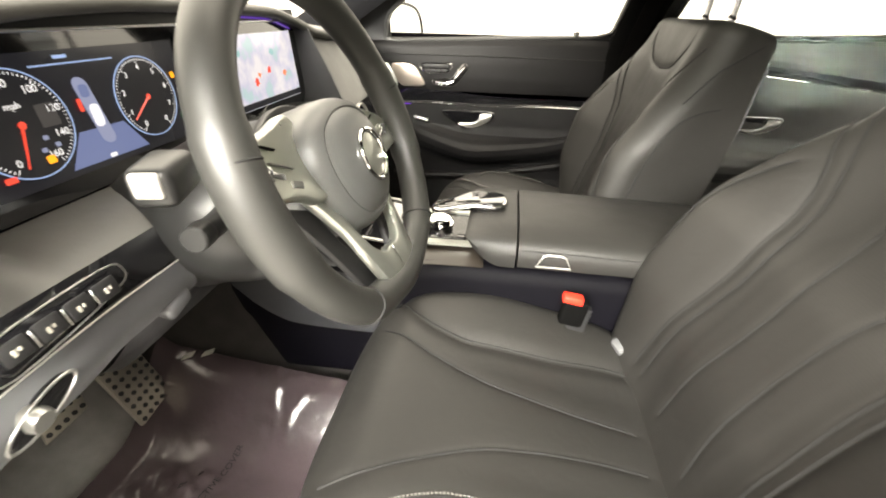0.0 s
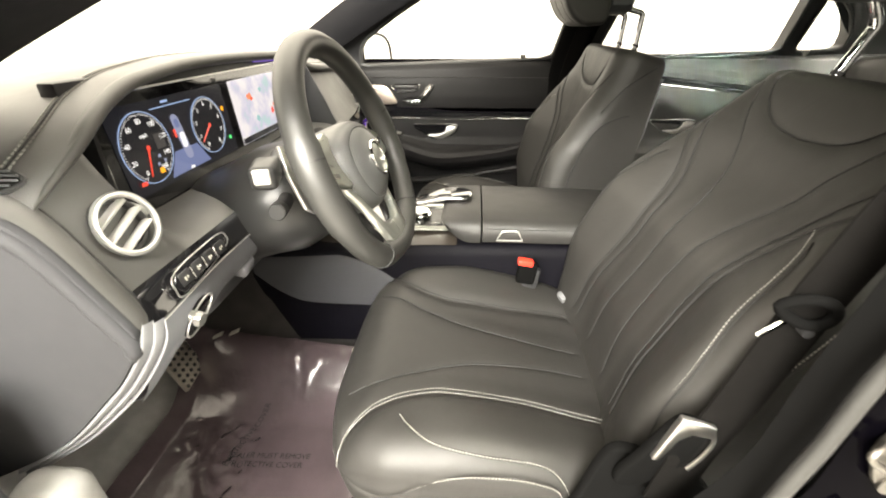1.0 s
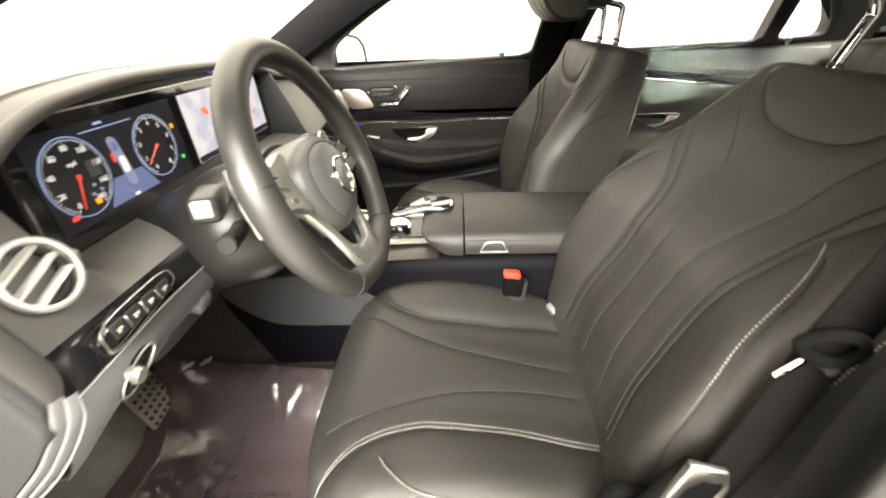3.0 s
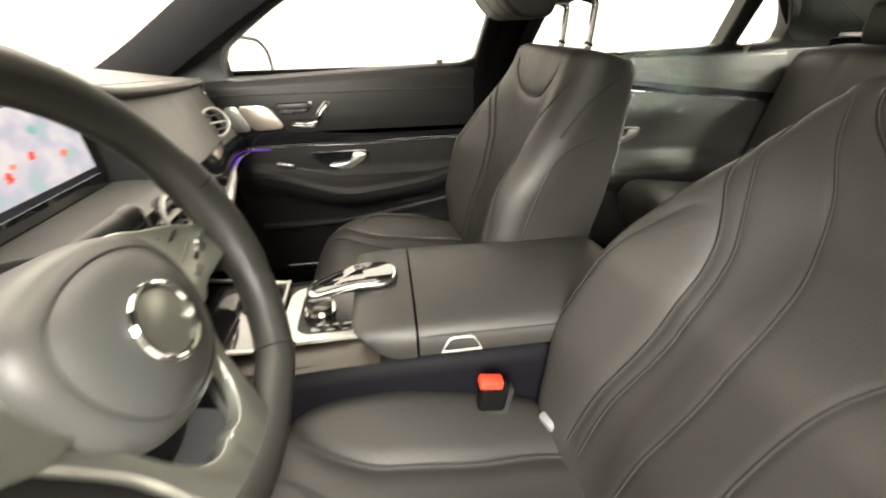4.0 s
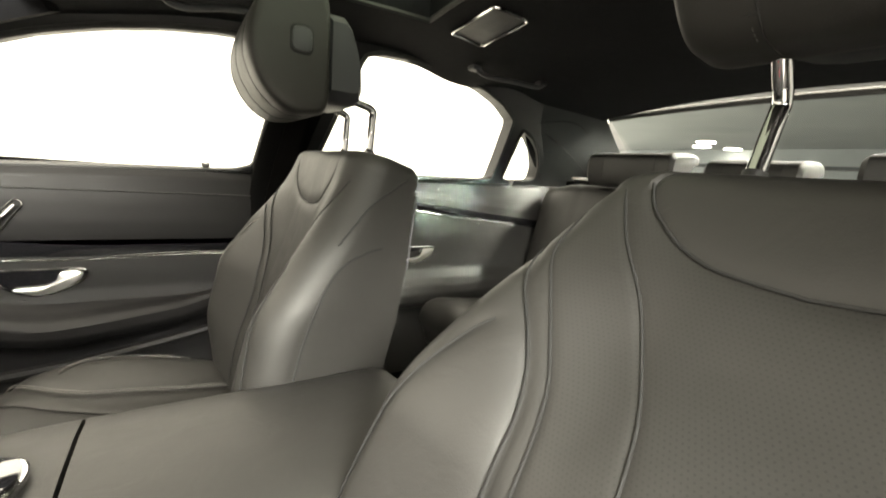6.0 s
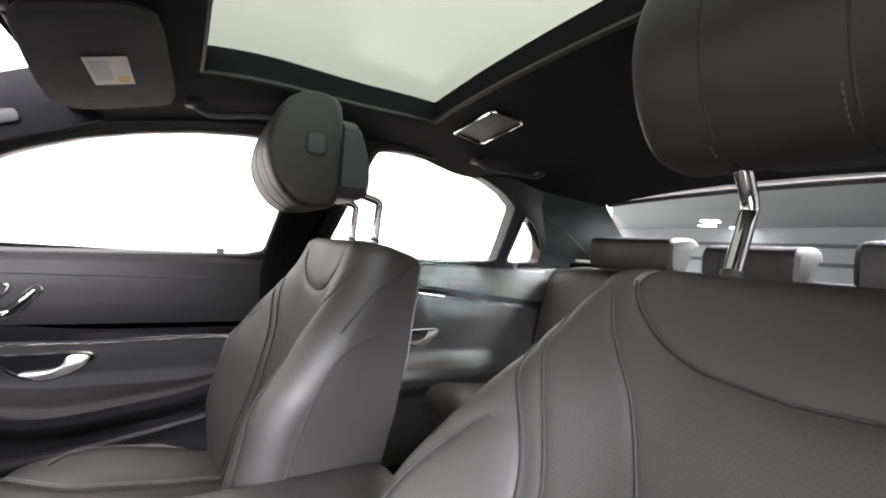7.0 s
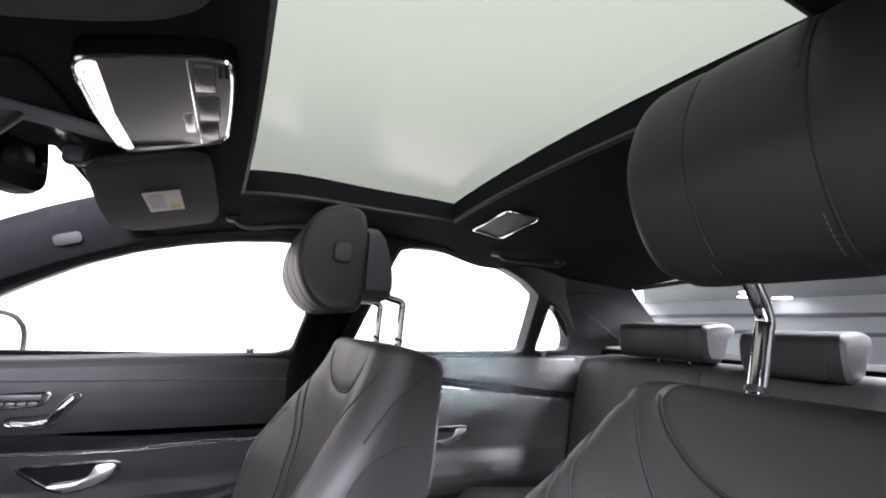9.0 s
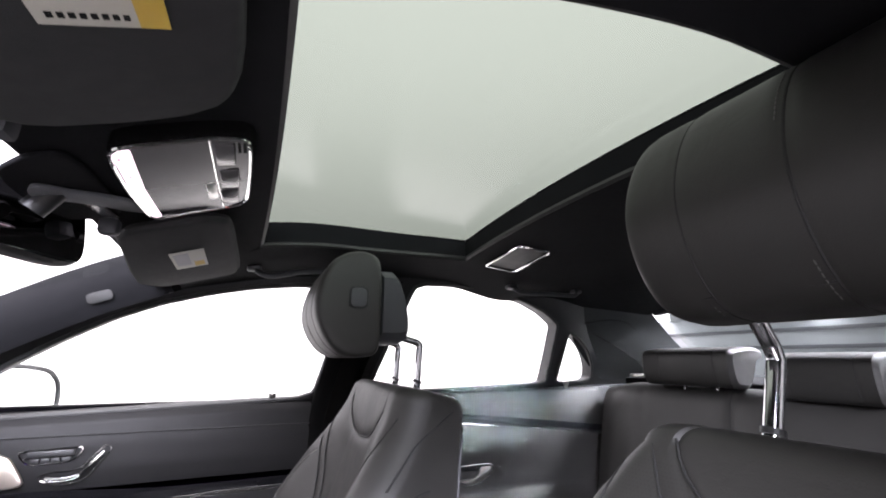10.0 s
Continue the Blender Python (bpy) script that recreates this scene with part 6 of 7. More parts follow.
col = thing("steering_column", "black plastic steering column cover with stalks", "steering column")
cr = []
for k, (c, ra_, rb_) in enumerate(((-0.055, 0.050, 0.050), (-0.070, 0.076, 0.060), (-0.095, 0.100, 0.068), (-0.14, 0.108, 0.076), (-0.19, 0.090, 0.072), (-0.26, 0.080, 0.070))):
    cr.append([on_wheel(ra_ * math.cos(a), rb_ * math.sin(a) * (1.0 if math.sin(a) > 0 else 1.25) - 0.012, c) for a in np.linspace(0, 2 * math.pi, 29)[:-1]])
part("column_cover", loft(cr), COLUMN, col)
part("column_ring", tube([on_wheel(0.05 * math.cos(a), 0.056 * math.sin(a) - 0.012, -0.068) for a in np.linspace(0, 2 * math.pi, 29)[:-1]], 0.006, 8, True), PIANO, col)


def stalk(pts, r, tip):
    s = part("stalk", tube(smooth_path(pts, 6), r, 12), PLASTIC, col, "black column stalk")
    e = Vector(pts[-1])
    u = (e - Vector(pts[-2])).normalized()
    part("stalk_tip", tube([e - u * 0.014, e - u * 0.010, e + u * tip * 0.6, e + u * tip * 0.75], lambda t: r * (1.10 if 0.1 < t < 0.8 else 0.95), 16), COLUMN, s)
    return s


st_ = stalk([(0.435, -0.400, 0.965), (0.458, -0.46, 0.970), (0.474, -0.522, 0.976)], 0.0105, 0.010)
part("stalk_housing", rbox((0.470, -0.515, 0.976), (0.030, 0.044, 0.028), 0.007, 3, (4, 0, 14)), COLUMN, st_)
part("stalk_button", rbox((0.475, -0.536, 0.978), (0.019, 0.006, 0.018), 0.0028, 3, (4, 0, 14)), RING, st_, "pale square button at the stalk's end")
stalk([(0.440, -0.410, 0.915), (0.460, -0.46, 0.918), (0.468, -0.500, 0.922)], 0.010, 0.010)
stalk([(0.435, -0.320, 0.950), (0.455, -0.26, 0.955), (0.465, -0.19, 0.958)], 0.011, 0.012)
base_of(col, (0.40, -0.358, 0.88))

# ---- driver side opening: seal, striker, labels, belt ----
seal_pts = [(0.20, -0.745, 0.42), (0.225, -0.760, 0.80), (0.24, -0.775, 0.98), (0.36, -0.735, 1.112), (0.44, -0.705, 1.160), (0.53, -0.678, 1.208), (0.62, -0.655, 1.244), (0.72, -0.640, 1.272),
            (0.82, -0.630, 1.292), (0.93, -0.622, 1.303), (1.0, -0.628, 1.296), (1.024, -0.66, 1.24), (1.020, -0.728, 1.10), (1.002, -0.742, 1.0), (0.986, -0.742, 0.91), (0.977, -0.742, 0.83), (0.954, -0.742, 0.70), (0.926, -0.742, 0.58), (0.90, -0.742, 0.42)]
tagged(part("door_opening_seal", tube(smooth_path(seal_pts, 8), lambda t: 0.013 - 0.0085 * sstep(0.58, 0.66, t) + 0.0020 * sstep(0.68, 0.76, t), 12), SEAL_DARK), "grey rubber seal round the open driver's door", "door seal", kind="structure")



def pillar_y(z):
    return -(0.735 + 0.008 * sstep(0.85, 1.0, z) - 0.13 * max(0, z - 1.04) / 0.29)


def trim_face(u, v):
    """Inner face of the pillar: from the seal in towards the seat, then back."""
    z = 0.38 + 0.95 * v
    y, x = pillar_y(z), 0.959 + 0.09 * (z - 0.607) - 0.062 * sstep(0.80, 0.58, z)
    if u < 0.5:
        return V(x + 0.022 - 0.044 * u, y + 0.002 + 0.070 * u, z)
    return V(x + 0.40 * (u - 0.5) ** 1.3, y + 0.037 + 0.05 * (u - 0.5), z)


pil = tagged(part("b_pillar_driver", sheet(lambda u, v: V(0.985 + 0.035 * v * (1 - u) + 0.33 * u - 0.06 * sstep(0.80, 0.58, 0.38 + 0.95 * v) * (1 - u), pillar_y(0.38 + 0.95 * v) - 0.006 * math.sin(math.pi * u), 0.38 + 0.95 * v), 12, 40), PAINT), "gloss black painted centre pillar in the open door", "pillar", kind="structure")
tagged(part("pillar_inner_trim", sheet(trim_face, 8, 30), PILLAR_BLACK), "black plastic inside of the centre pillar", "pillar", kind="structure")
strk = thing("door_striker", "bright zinc door striker bolted to the black pillar", "door striker")
SX, SY, SZ = 1.043, -0.739, 0.831
oct_ = chaikin([(1.0165, 0.857), (1.030, 0.872), (1.0487, 0.867), (1.073, 0.8405), (1.082, 0.813), (1.0745, 0.792), (1.058, 0.785), (1.031, 0.804), (1.016, 0.838)], 1)
part("plate", prism(oct_, lambda a, b: V(a, SY, b), (0, -0.006, 0), 0.002), STEEL, strk)
part("loop", tube(smooth_path([(1.022, SY - 0.006, 0.856), (1.008, SY - 0.012, 0.853), (1.004, SY - 0.014, 0.8475), (1.012, SY - 0.014, 0.840), (1.036, SY - 0.014, 0.825), (1.060, SY - 0.013, 0.810), (1.076, SY - 0.006, 0.803)], 6), 0.0030, 10), STEEL, strk)
part("weld_bar", tube([(1.022, SY - 0.0075, 0.8555), (1.080, SY - 0.0075, 0.806)], 0.0036, 8), STEEL, strk)
for bx_, bz_ in ((1.052, 0.848), (1.041, 0.808)):
    b = part("bolt", tube([(bx_, SY - 0.005, bz_), (bx_, SY - 0.0085, bz_)], 0.0095, 18), STEEL, strk)
    part("socket", tube([(bx_, SY - 0.008, bz_), (bx_, SY - 0.0092, bz_)], 0.0038, 6), STEEL, b)
base_of(strk, (SX, SY, SZ))


def sticker(name, label, x, z, w, h, turn, body, marks, group=""):
    """A flat label on the painted pillar; marks: (dx, dz, w, h, material)."""
    st = thing(name, label, "label", group)
    c, s_ = math.cos(radians(turn)), math.sin(radians(turn))

    def at(a, b, lift):
        return V(x + 0.78 * (a * c - b * s_), pillar_y(z + a * s_ + b * c) - 0.0072 - lift, z + a * s_ + b * c)
    sh = part("sheet", prism(rrect(0, 0, w, h, 0.002, 2), lambda a, b: at(a, b, 0), (0, -0.0005, 0)), body, st)
    for dx, dz, mw, mh, m_ in marks:
        part("print_bar", prism(rrect(dx, dz, mw, mh, 0.0004, 1), lambda a, b: at(a, b, 0.0006), (0, -0.0003, 0)), m_, sh)
    base_of(st, (x, -0.736, z))
    return st


random.seed(3)
rows = [(0, 0.030 - 0.0065 * i, 0.052 - random.random() * 0.012, 0.0016, INK) for i in range(10)]
sticker("certification_label", "silver printed certification label on the black pillar", 1.050, 1.008, 0.062, 0.090, -14, GREY_PAPER, rows)
qr = [(random.randint(-4, 4) * 0.0028, random.randint(-4, 4) * 0.0028, 0.0026, 0.0026, INK) for i in range(60)]
sticker("code_label", "small square cream label printed with dark blocks", 1.038, 0.933, 0.034, 0.034, -14, WHITE_PAPER, qr)
ic = [(-0.008, 0.012, 0.009, 0.012, WHITE_PAPER), (0.008, 0.013, 0.006, 0.008, WHITE_PAPER), (-0.009, -0.003, 0.006, 0.006, WHITE_PAPER), (0.002, 0.001, 0.005, 0.007, WHITE_PAPER), (-0.006, -0.012, 0.010, 0.006, WHITE_PAPER), (0.009, -0.009, 0.008, 0.010, WHITE_PAPER)]
ic += [(0, 0.0185, 0.032, 0.0008, GREY_PAPER), (0, -0.0185, 0.032, 0.0008, GREY_PAPER), (0.0155, 0, 0.0008, 0.036, GREY_PAPER), (-0.0155, 0, 0.0008, 0.036, GREY_PAPER)]
sticker("warning_label", "small black warning label with pale picture blocks", 1.027, 0.748, 0.034, 0.038, -38, INK, ic)
ty = [(0, 0.026, 0.062, 0.010, INK), (0, 0.0285, 0.056, 0.0016, YELLOW_PAPER), (0, 0.0235, 0.056, 0.0016, YELLOW_PAPER), (0.018, -0.004, 0.022, 0.022, YELLOW_PAPER), (0.018, 0.000, 0.018, 0.002, INK), (0.018, -0.006, 0.018, 0.002, INK), (-0.012, 0.000, 0.026, 0.0018, INK), (-0.012, -0.008, 0.026, 0.0018, INK), (-0.012, -0.016, 0.026, 0.0018, INK)]
sticker("tyre_label", "white and yellow tyre pressure label on the pillar", 1.012, 0.684, 0.064, 0.064, -38, WHITE_PAPER, ty)


def ribbon(path, width, side, thick=0.0014):
    """A flat strap along path; side: rough direction of its width."""
    P = [Vector(p) for p in path]
    rings = []
    for i, p in enumerate(P):
        t = (P[min(i + 1, len(P) - 1)] - P[max(i - 1, 0)]).normalized()
        w = (Vector(side) - t * Vector(side).dot(t)).normalized()
        n = t.cross(w)
        rings.append([p + w * width / 2 + n * thick, p - w * width / 2 + n * thick, p - w * width / 2 - n * thick, p + w * width / 2 - n * thick])
    return loft(rings)


belt = thing("seat_belt", "black seat belt hanging beside the driver's seat", "seat belt", "seat belts")
bp = smooth_path([(1.13, -0.640, 1.23), (1.075, -0.668, 1.11), (1.029, -0.664, 1.022), (1.006, -0.660, 0.940), (0.993, -0.657, 0.870), (0.976, -0.657, 0.790), (0.956, -0.657, 0.715), (0.945, -0.655, 0.63)], 8)
part("webbing", ribbon(bp, 0.047, (0.8, 0.0, -0.5)), BELT, belt)
tg = part("tongue", tube(smooth_path([(0.966, -0.668, 0.920), (0.984, -0.672, 0.930), (1.004, -0.671, 0.925), (1.014, -0.668, 0.912), (1.004, -0.668, 0.902), (0.984, -0.670, 0.906)], 5, True), 0.0050, 10, True), PILLAR_BLACK, belt)
part("tongue_blade", rbox((0.9655, -0.670, 0.8985), (0.026, 0.003, 0.0055), 0.001, 1, (0, -46, 0)), CHROME, tg, "bright steel belt tongue")
part("stop_button", tube([(0.999, -0.660, 0.893), (0.999, -0.669, 0.893)], 0.005, 12), PLASTIC, belt)
an_out = [(p.x, p.y) for p in smooth_path([(0.932, 0.770, 0), (0.957, 0.760, 0), (0.962, 0.738, 0), (0.951, 0.697, 0), (0.930, 0.656, 0), (0.905, 0.640, 0), (0.886, 0.650, 0), (0.893, 0.690, 0), (0.912, 0.738, 0)], 5, True)]
an = part("anchor_cover", prism(an_out, lambda a, b: V(a, -0.648 + 0.012 * sstep(0.72, 0.64, b), b), (0, -0.014, 0), 0.005, 3), PILLAR_BLACK, belt)
cl = [(0.908, 0.716), (0.925, 0.780), (0.962, 0.768), (0.963, 0.752), (0.940, 0.757), (0.929, 0.748), (0.916, 0.715)]
part("anchor_trim", prism(cl, lambda a, b: V(a, -0.660, b), (0, -0.008, 0), 0.002), ALU, an, "satin silver belt anchor trim")
part("anchor_trim", tube(smooth_path([(0.963, -0.664, 0.757), (0.966, -0.664, 0.742), (0.961, -0.663, 0.718), (0.952, -0.662, 0.697)], 6), 0.0022, 8), ALU, an)
base_of(belt, (0.94, -0.65, 0.63))

buck = thing("belt_buckle", "black belt buckle with a red release button", "belt buckle", "belt buckles")
part("stalk", rbox((0.842, -0.172, 0.60), (0.034, 0.018, 0.12), 0.006, 2, (0, 8, 0)), PLASTIC, buck)
part("body", rbox((0.836, -0.174, 0.648), (0.040, 0.024, 0.052), 0.007, 3, (0, 8, 0)), PILLAR_BLACK, buck)
part("release", rbox((0.831, -0.178, 0.676), (0.033, 0.019, 0.013), 0.003, 2, (0, 8, 0)), RED, buck, "bright red release button")
base_of(buck, (0.87, -0.166, 0.54))
copy_thing(buck, Matrix.Translation((0.885, 0.166, 0.52)))
flap = thing("belt_guide", "small pale grey plastic guide at the seat hinge", "plastic clip")
part("clip", rbox((0.925, -0.190, 0.600), (0.034, 0.030, 0.022), 0.006, 2, (0, -25, 20)), SEAL_GREY, flap)
base_of(flap, (0.925, -0.19, 0.59))
knob = thing("seat_hinge_cover", "black plastic hinge cover beside the driver's seat", "seat trim")
part("cover", prism([(p.x, p.y) for p in smooth_path([(0.846, 0.606, 0), (0.872, 0.664, 0), (0.892, 0.682, 0), (0.925, 0.676, 0), (0.985, 0.652, 0), (1.02, 0.60, 0), (1.02, 0.50, 0), (0.93, 0.46, 0), (0.84, 0.49, 0), (0.838, 0.56, 0)], 4, True)],
     lambda a, b: V(a, -0.636 + 0.02 * sstep(0.60, 0.69, b), b), (0, -0.016, 0), 0.005, 3), PILLAR_BLACK, knob)
part("bolt_cap", tube([(0.935, -0.650, 0.585), (0.935, -0.655, 0.585), (0.935, -0.657, 0.585)], lambda t: 0.016 - 0.003 * t, 20), PLASTIC, knob)
base_of(knob, (0.94, -0.64, 0.48))

# passenger belt on the centre pillar
pb = thing("seat_belt", "black seat belt on the passenger's centre pillar", "seat belt", "seat belts")
part("webbing", ribbon(smooth_path([(1.10, 0.640, 1.20), (1.075, 0.690, 1.08), (1.05, 0.722, 0.95), (1.035, 0.725, 0.80), (1.03, 0.720, 0.5)], 8), 0.047, (1, 0, 0)), BELT, pb)
gd = part("belt_guide", rbox((1.098, 0.632, 1.190), (0.075, 0.030, 0.045), 0.010, 3, (-25, 0, 0)), PLASTIC, pb)
part("belt_slot", rbox((1.096, 0.614, 1.175), (0.058, 0.008, 0.010), 0.003, 2, (-25, 0, 0)), INK, gd)
base_of(pb, (1.03, 0.72, 0.5))

# ---- driver's footwell ----
mat_ = thing("floor_mat", "dark floor mat under crinkled clear plastic film", "floor mat")
random.seed(11)


def crinkle(u, v):
    x = 0.045 + 0.50 * u
    y = -0.56 + 0.365 * v
    z = floor_z(x, y) + 0.040 + 0.115 * sstep(0.55, 1.0, v) * (1 - 0.45 * u) + 0.02 * sstep(0.7, 1.0, v)
    k = max(0.0, noise.noise(V(x * 6, y * 6, 9)) - 0.12)
    z += 0.003 * noise.noise(V(x * 9, y * 9, 0)) + (0.0003 + 0.020 * k) * noise.noise(V(x * 55 + 8 * y, y * 45, 3))
    return V(x, y, z)


part("film", sheet(crinkle, 90, 80), FILM, mat_, "clear crinkled protective film")


def film_print(body, size, x, y, turn):
    """Dark print lying on the film, read along the car."""
    cu = bpy.data.curves.new("film_print", "FONT")
    cu.body, cu.size = body, size
    tmp = bpy.data.objects.new("film_print", cu)
    scene.collection.objects.link(tmp)
    me = bpy.data.meshes.new_from_object(tmp.evaluated_get(bpy.context.evaluated_depsgraph_get()))
    bpy.data.objects.remove(tmp)
    me.materials.clear()
    me.materials.append(INK)
    c, s_ = math.cos(radians(turn)), math.sin(radians(turn))
    for v in me.vertices:
        px, py = x + v.co.x * c - v.co.y * s_, y + v.co.x * s_ + v.co.y * c
        v.co = crinkle((px - 0.045) / 0.50, (py + 0.56) / 0.365) + V(0, 0, 0.0022)
    ob = new("film_print", me)
    ob.parent = mat_


film_print("DEALER MUST REMOVE", 0.0165, 0.222, -0.443, 3)
film_print("PROTECTIVE COVER", 0.0165, 0.232, -0.462, 3)
film_print("PROTECTIVE COVER", 0.0165, 0.232, -0.462, 78)
for (u, v) in ((0.13, 0.95), (0.20, 0.985), (0.80, 0.975)):
    c = crinkle(u, v)
    part("tape", rbox((c.x, c.y, c.z + 0.004), (0.026, 0.016, 0.002), 0.0008, 1, (0, -20, 12)), WHITE_PAPER, mat_)
base_of(mat_, (0.3, -0.4, 0.33))


def pedal(name, label, corner, u, v, nu, nv):
    p = thing(name, label, "pedal", "pedals")
    c, u, v = Vector(corner), Vector(u), Vector(v)
    n = u.cross(v).normalized()
    if n.x < 0:
        n = -n
    part("plate", joined(prism([(0, 0), (1, 0), (1, 1), (0, 1)], lambda a, b: c + u * a + v * b, n * 0.008, 0.002)), PEDAL, p, "brushed steel pedal plate")
    for i in range(nu):
        for j in range(nv):
            q = c + u * ((i + 0.5) / nu) + v * ((j + 0.5) / nv) + n * 0.008
            part("stud", tube([q, q + n * 0.003], 0.0042, 10), RUBBER, p)
    part("arm", tube([c + u * 0.5 + v * 0.7 - n * 0.002, c + u * 0.5 + v * 0.7 - n * 0.10 + V(0, 0, 0.10)], 0.010, 8), PLASTIC, p)
    base_of(p, c)


pedal("brake_pedal", "brushed steel brake pedal with rubber studs", (0.085, -0.336, 0.405), (-0.014, 0.088, -0.004), (-0.035, -0.010, 0.135), 5, 8)
pedal("foot_rest", "steel footrest plate with rubber studs", (0.010, -0.425, 0.455), (0.0, 0.075, 0.0), (-0.075, 0.050, 0.095), 5, 7)

# ---- rear bench ----
bench = thing("rear_bench", "black leather rear bench seat with stitched panels", "bench seat")
rear_y = keyed((-0.70, 0.0), (-0.62, 0.018), (-0.37, 0.0), (-0.14, 0.020), (0.0, 0.012), (0.14, 0.020), (0.37, 0.0), (0.62, 0.018), (0.70, 0.0))
bprof = smooth_path([(1.945, 0, 0.50), (1.930, 0, 0.62), (1.955, 0, 0.78), (1.990, 0, 0.94), (2.010, 0, 1.015), (2.040, 0, 1.045), (2.09, 0, 1.045), (2.14, 0, 1.02)], 5)


def bench_back(u, v):
    k = v * (len(bprof) - 1)
    i = min(int(k), len(bprof) - 2)
    p = bprof[i].lerp(bprof[i + 1], k - i)
    y = -0.69 + 1.38 * u
    g = sum(math.exp(-((abs(y) - c) / 0.007) ** 2) for c in (0.135, 0.24, 0.52)) * 0.006
    return V(p.x - rear_y(y) + g, y, p.z - 0.02 * sstep(0.55, 0.69, abs(y)))


rb = part("backrest", sheet(bench_back, 110, 44), LEATHER, bench)
for c in (-0.52, -0.24, -0.135, 0.135, 0.24, 0.52):
    part("seam", tube([bench_back((c + 0.69) / 1.38, v) + V(-0.0005, 0, 0) for v in np.linspace(0.1, 0.75, 20)], 0.0013, 6), SEAM, rb, "dark recessed seam")
rc = Slab(0.50, keyed((0, 0.68), (0.4, 0.68), (0.5, 0.64)), keyed((0, 0.0), (0.5, 0.0)), 0.16, 0.04, 0.04, 0.07, 0.3, [], (), h0=0.0,
          centre=lambda a, h: 0.022 * math.sin(min(1, a) * math.pi * 2) ** 2)
part("seat_cushion", rc.build(lambda s, h, f: V(1.97 - h, s, 0.600 + 0.12 * h + f), 64, 24), LEATHER, bench)
base_of(bench, (1.75, 0, 0.42))


def rear_headrest(y, w, low=0.0):
    h = thing("rear_headrest", "low black leather rear headrest with wide wings", "headrest", "rear headrests")
    prof = smooth_path([(0.020, 0.0, 0), (-0.004, 0.004, 0), (-0.014, 0.03, 0), (-0.016, 0.075, 0), (-0.006, 0.098, 0), (0.03, 0.106, 0), (0.095, 0.110, 0), (0.135, 0.100, 0), (0.140, 0.085, 0), (0.110, 0.075, 0), (0.085, 0.03, 0), (0.06, 0.0, 0)], 4, True)
    rings = []
    for k in range(27):
        q = -1 + 2 * k / 26
        a = abs(q)
        sc = 1.0 if a < 0.86 else 1 - 0.22 * (1 - math.sqrt(max(0, 1 - ((a - 0.86) / 0.14) ** 2)))
        fwd = -0.016 * a ** 4
        dip = 0.0016 * math.exp(-((a - 0.60) / 0.03) ** 2)
        rings.append([V(1.985 + fwd + 0.05 + (p.x - 0.05) * (sc - dip * 12), y + q * w / 2, 1.049 - low + 0.055 + (p.y - 0.055) * (sc - dip * 12)) for p in prof])
    pad = part("pad", loft(rings), LEATHER, h)
    for sd in (-0.60, 0.60):
        part("seam", tube([V(1.985 - 0.016 * 0.13 + 0.05 + (p.x - 0.05) * 0.985, y + sd * w / 2, 1.104 - low + (p.y - 0.055) * 0.985) for p in prof], 0.0010, 6, True), SEAM, pad, "dark recessed seam")
    for dy in (-0.05, 0.05):
        part("post", tube([(2.03, y + dy, 1.02), (2.03, y + dy, 1.05)], 0.006, 10), CHROME, h)
    base_of(h, (2.02, y, 1.04))


rear_headrest(0.335, 0.285)
rear_headrest(0.012, 0.205, 0.018)
rear_headrest(-0.32, 0.285)

# ---- overhead ----
oh = thing("overhead_console", "satin grey overhead console with a lit reading lamp", "overhead console")


def under(x, y, d):
    return V(x, y, roof_z(x, y) - d)


face = chaikin([(0.688, -0.094), (0.684, 0.0), (0.688, 0.094), (0.700, 0.104), (0.782, 0.098), (0.796, 0.082), (0.801, 0.0), (0.802, -0.092), (0.792, -0.108), (0.700, -0.108)], 2)
part("housing", prism([(0.745 + (a - 0.745) * 1.05, b * 1.03) for a, b in face], lambda a, b: under(a, b, -0.004), (0, 0, -0.020), 0.004, 3), PILLAR_BLACK, oh)
part("face_rim", tube([under(a, b, 0.0185) for a, b in face], 0.0022, 6, True), CHROME, oh)
part("face_panel", prism(face, lambda a, b: under(a, b, 0.014), (0, 0, -0.004)), PLASTIC_GLOSS, oh, "glossy grey overhead panel")
part("lamp_lens", prism([(0.691, -0.095), (0.687, 0.0), (0.690, 0.088), (0.695, 0.095), (0.700, 0.094), (0.699, 0.0), (0.705, -0.098), (0.698, -0.102)], lambda a, b: under(a, b, 0.017), (0, 0, -0.003), 0.001), LAMP, oh, "lit white reading lamp lens")
for i in range(5):
    b_ = -0.085 + 0.042 * i
    part("led", prism(rrect(0.695, b_, 0.0026, 0.005, 0.0010, 2), lambda p, q: under(p, q, 0.0198), (0, 0, -0.001)), LED, oh, "small rosy lamp diode")
trim = [(p.x, p.y) for p in smooth_path([(0.620, -0.034, 0), (0.640, -0.008, 0), (0.662, 0.018, 0), (0.678, 0.044, 0), (0.685, 0.084, 0), (0.670, 0.072, 0), (0.652, 0.044, 0), (0.632, 0.018, 0), (0.612, -0.010, 0)], 4, True)]
part("side_trim", prism(trim, lambda a, b: under(a, b, 0.010), (0, 0, -0.005), 0.0015), KNEE, oh, "pale grey curved trim beside the lamp")
part("divider", tube([under(0.766, -0.106, 0.0185), under(0.768, 0.099, 0.0185)], 0.0012, 6), CHROME, oh)
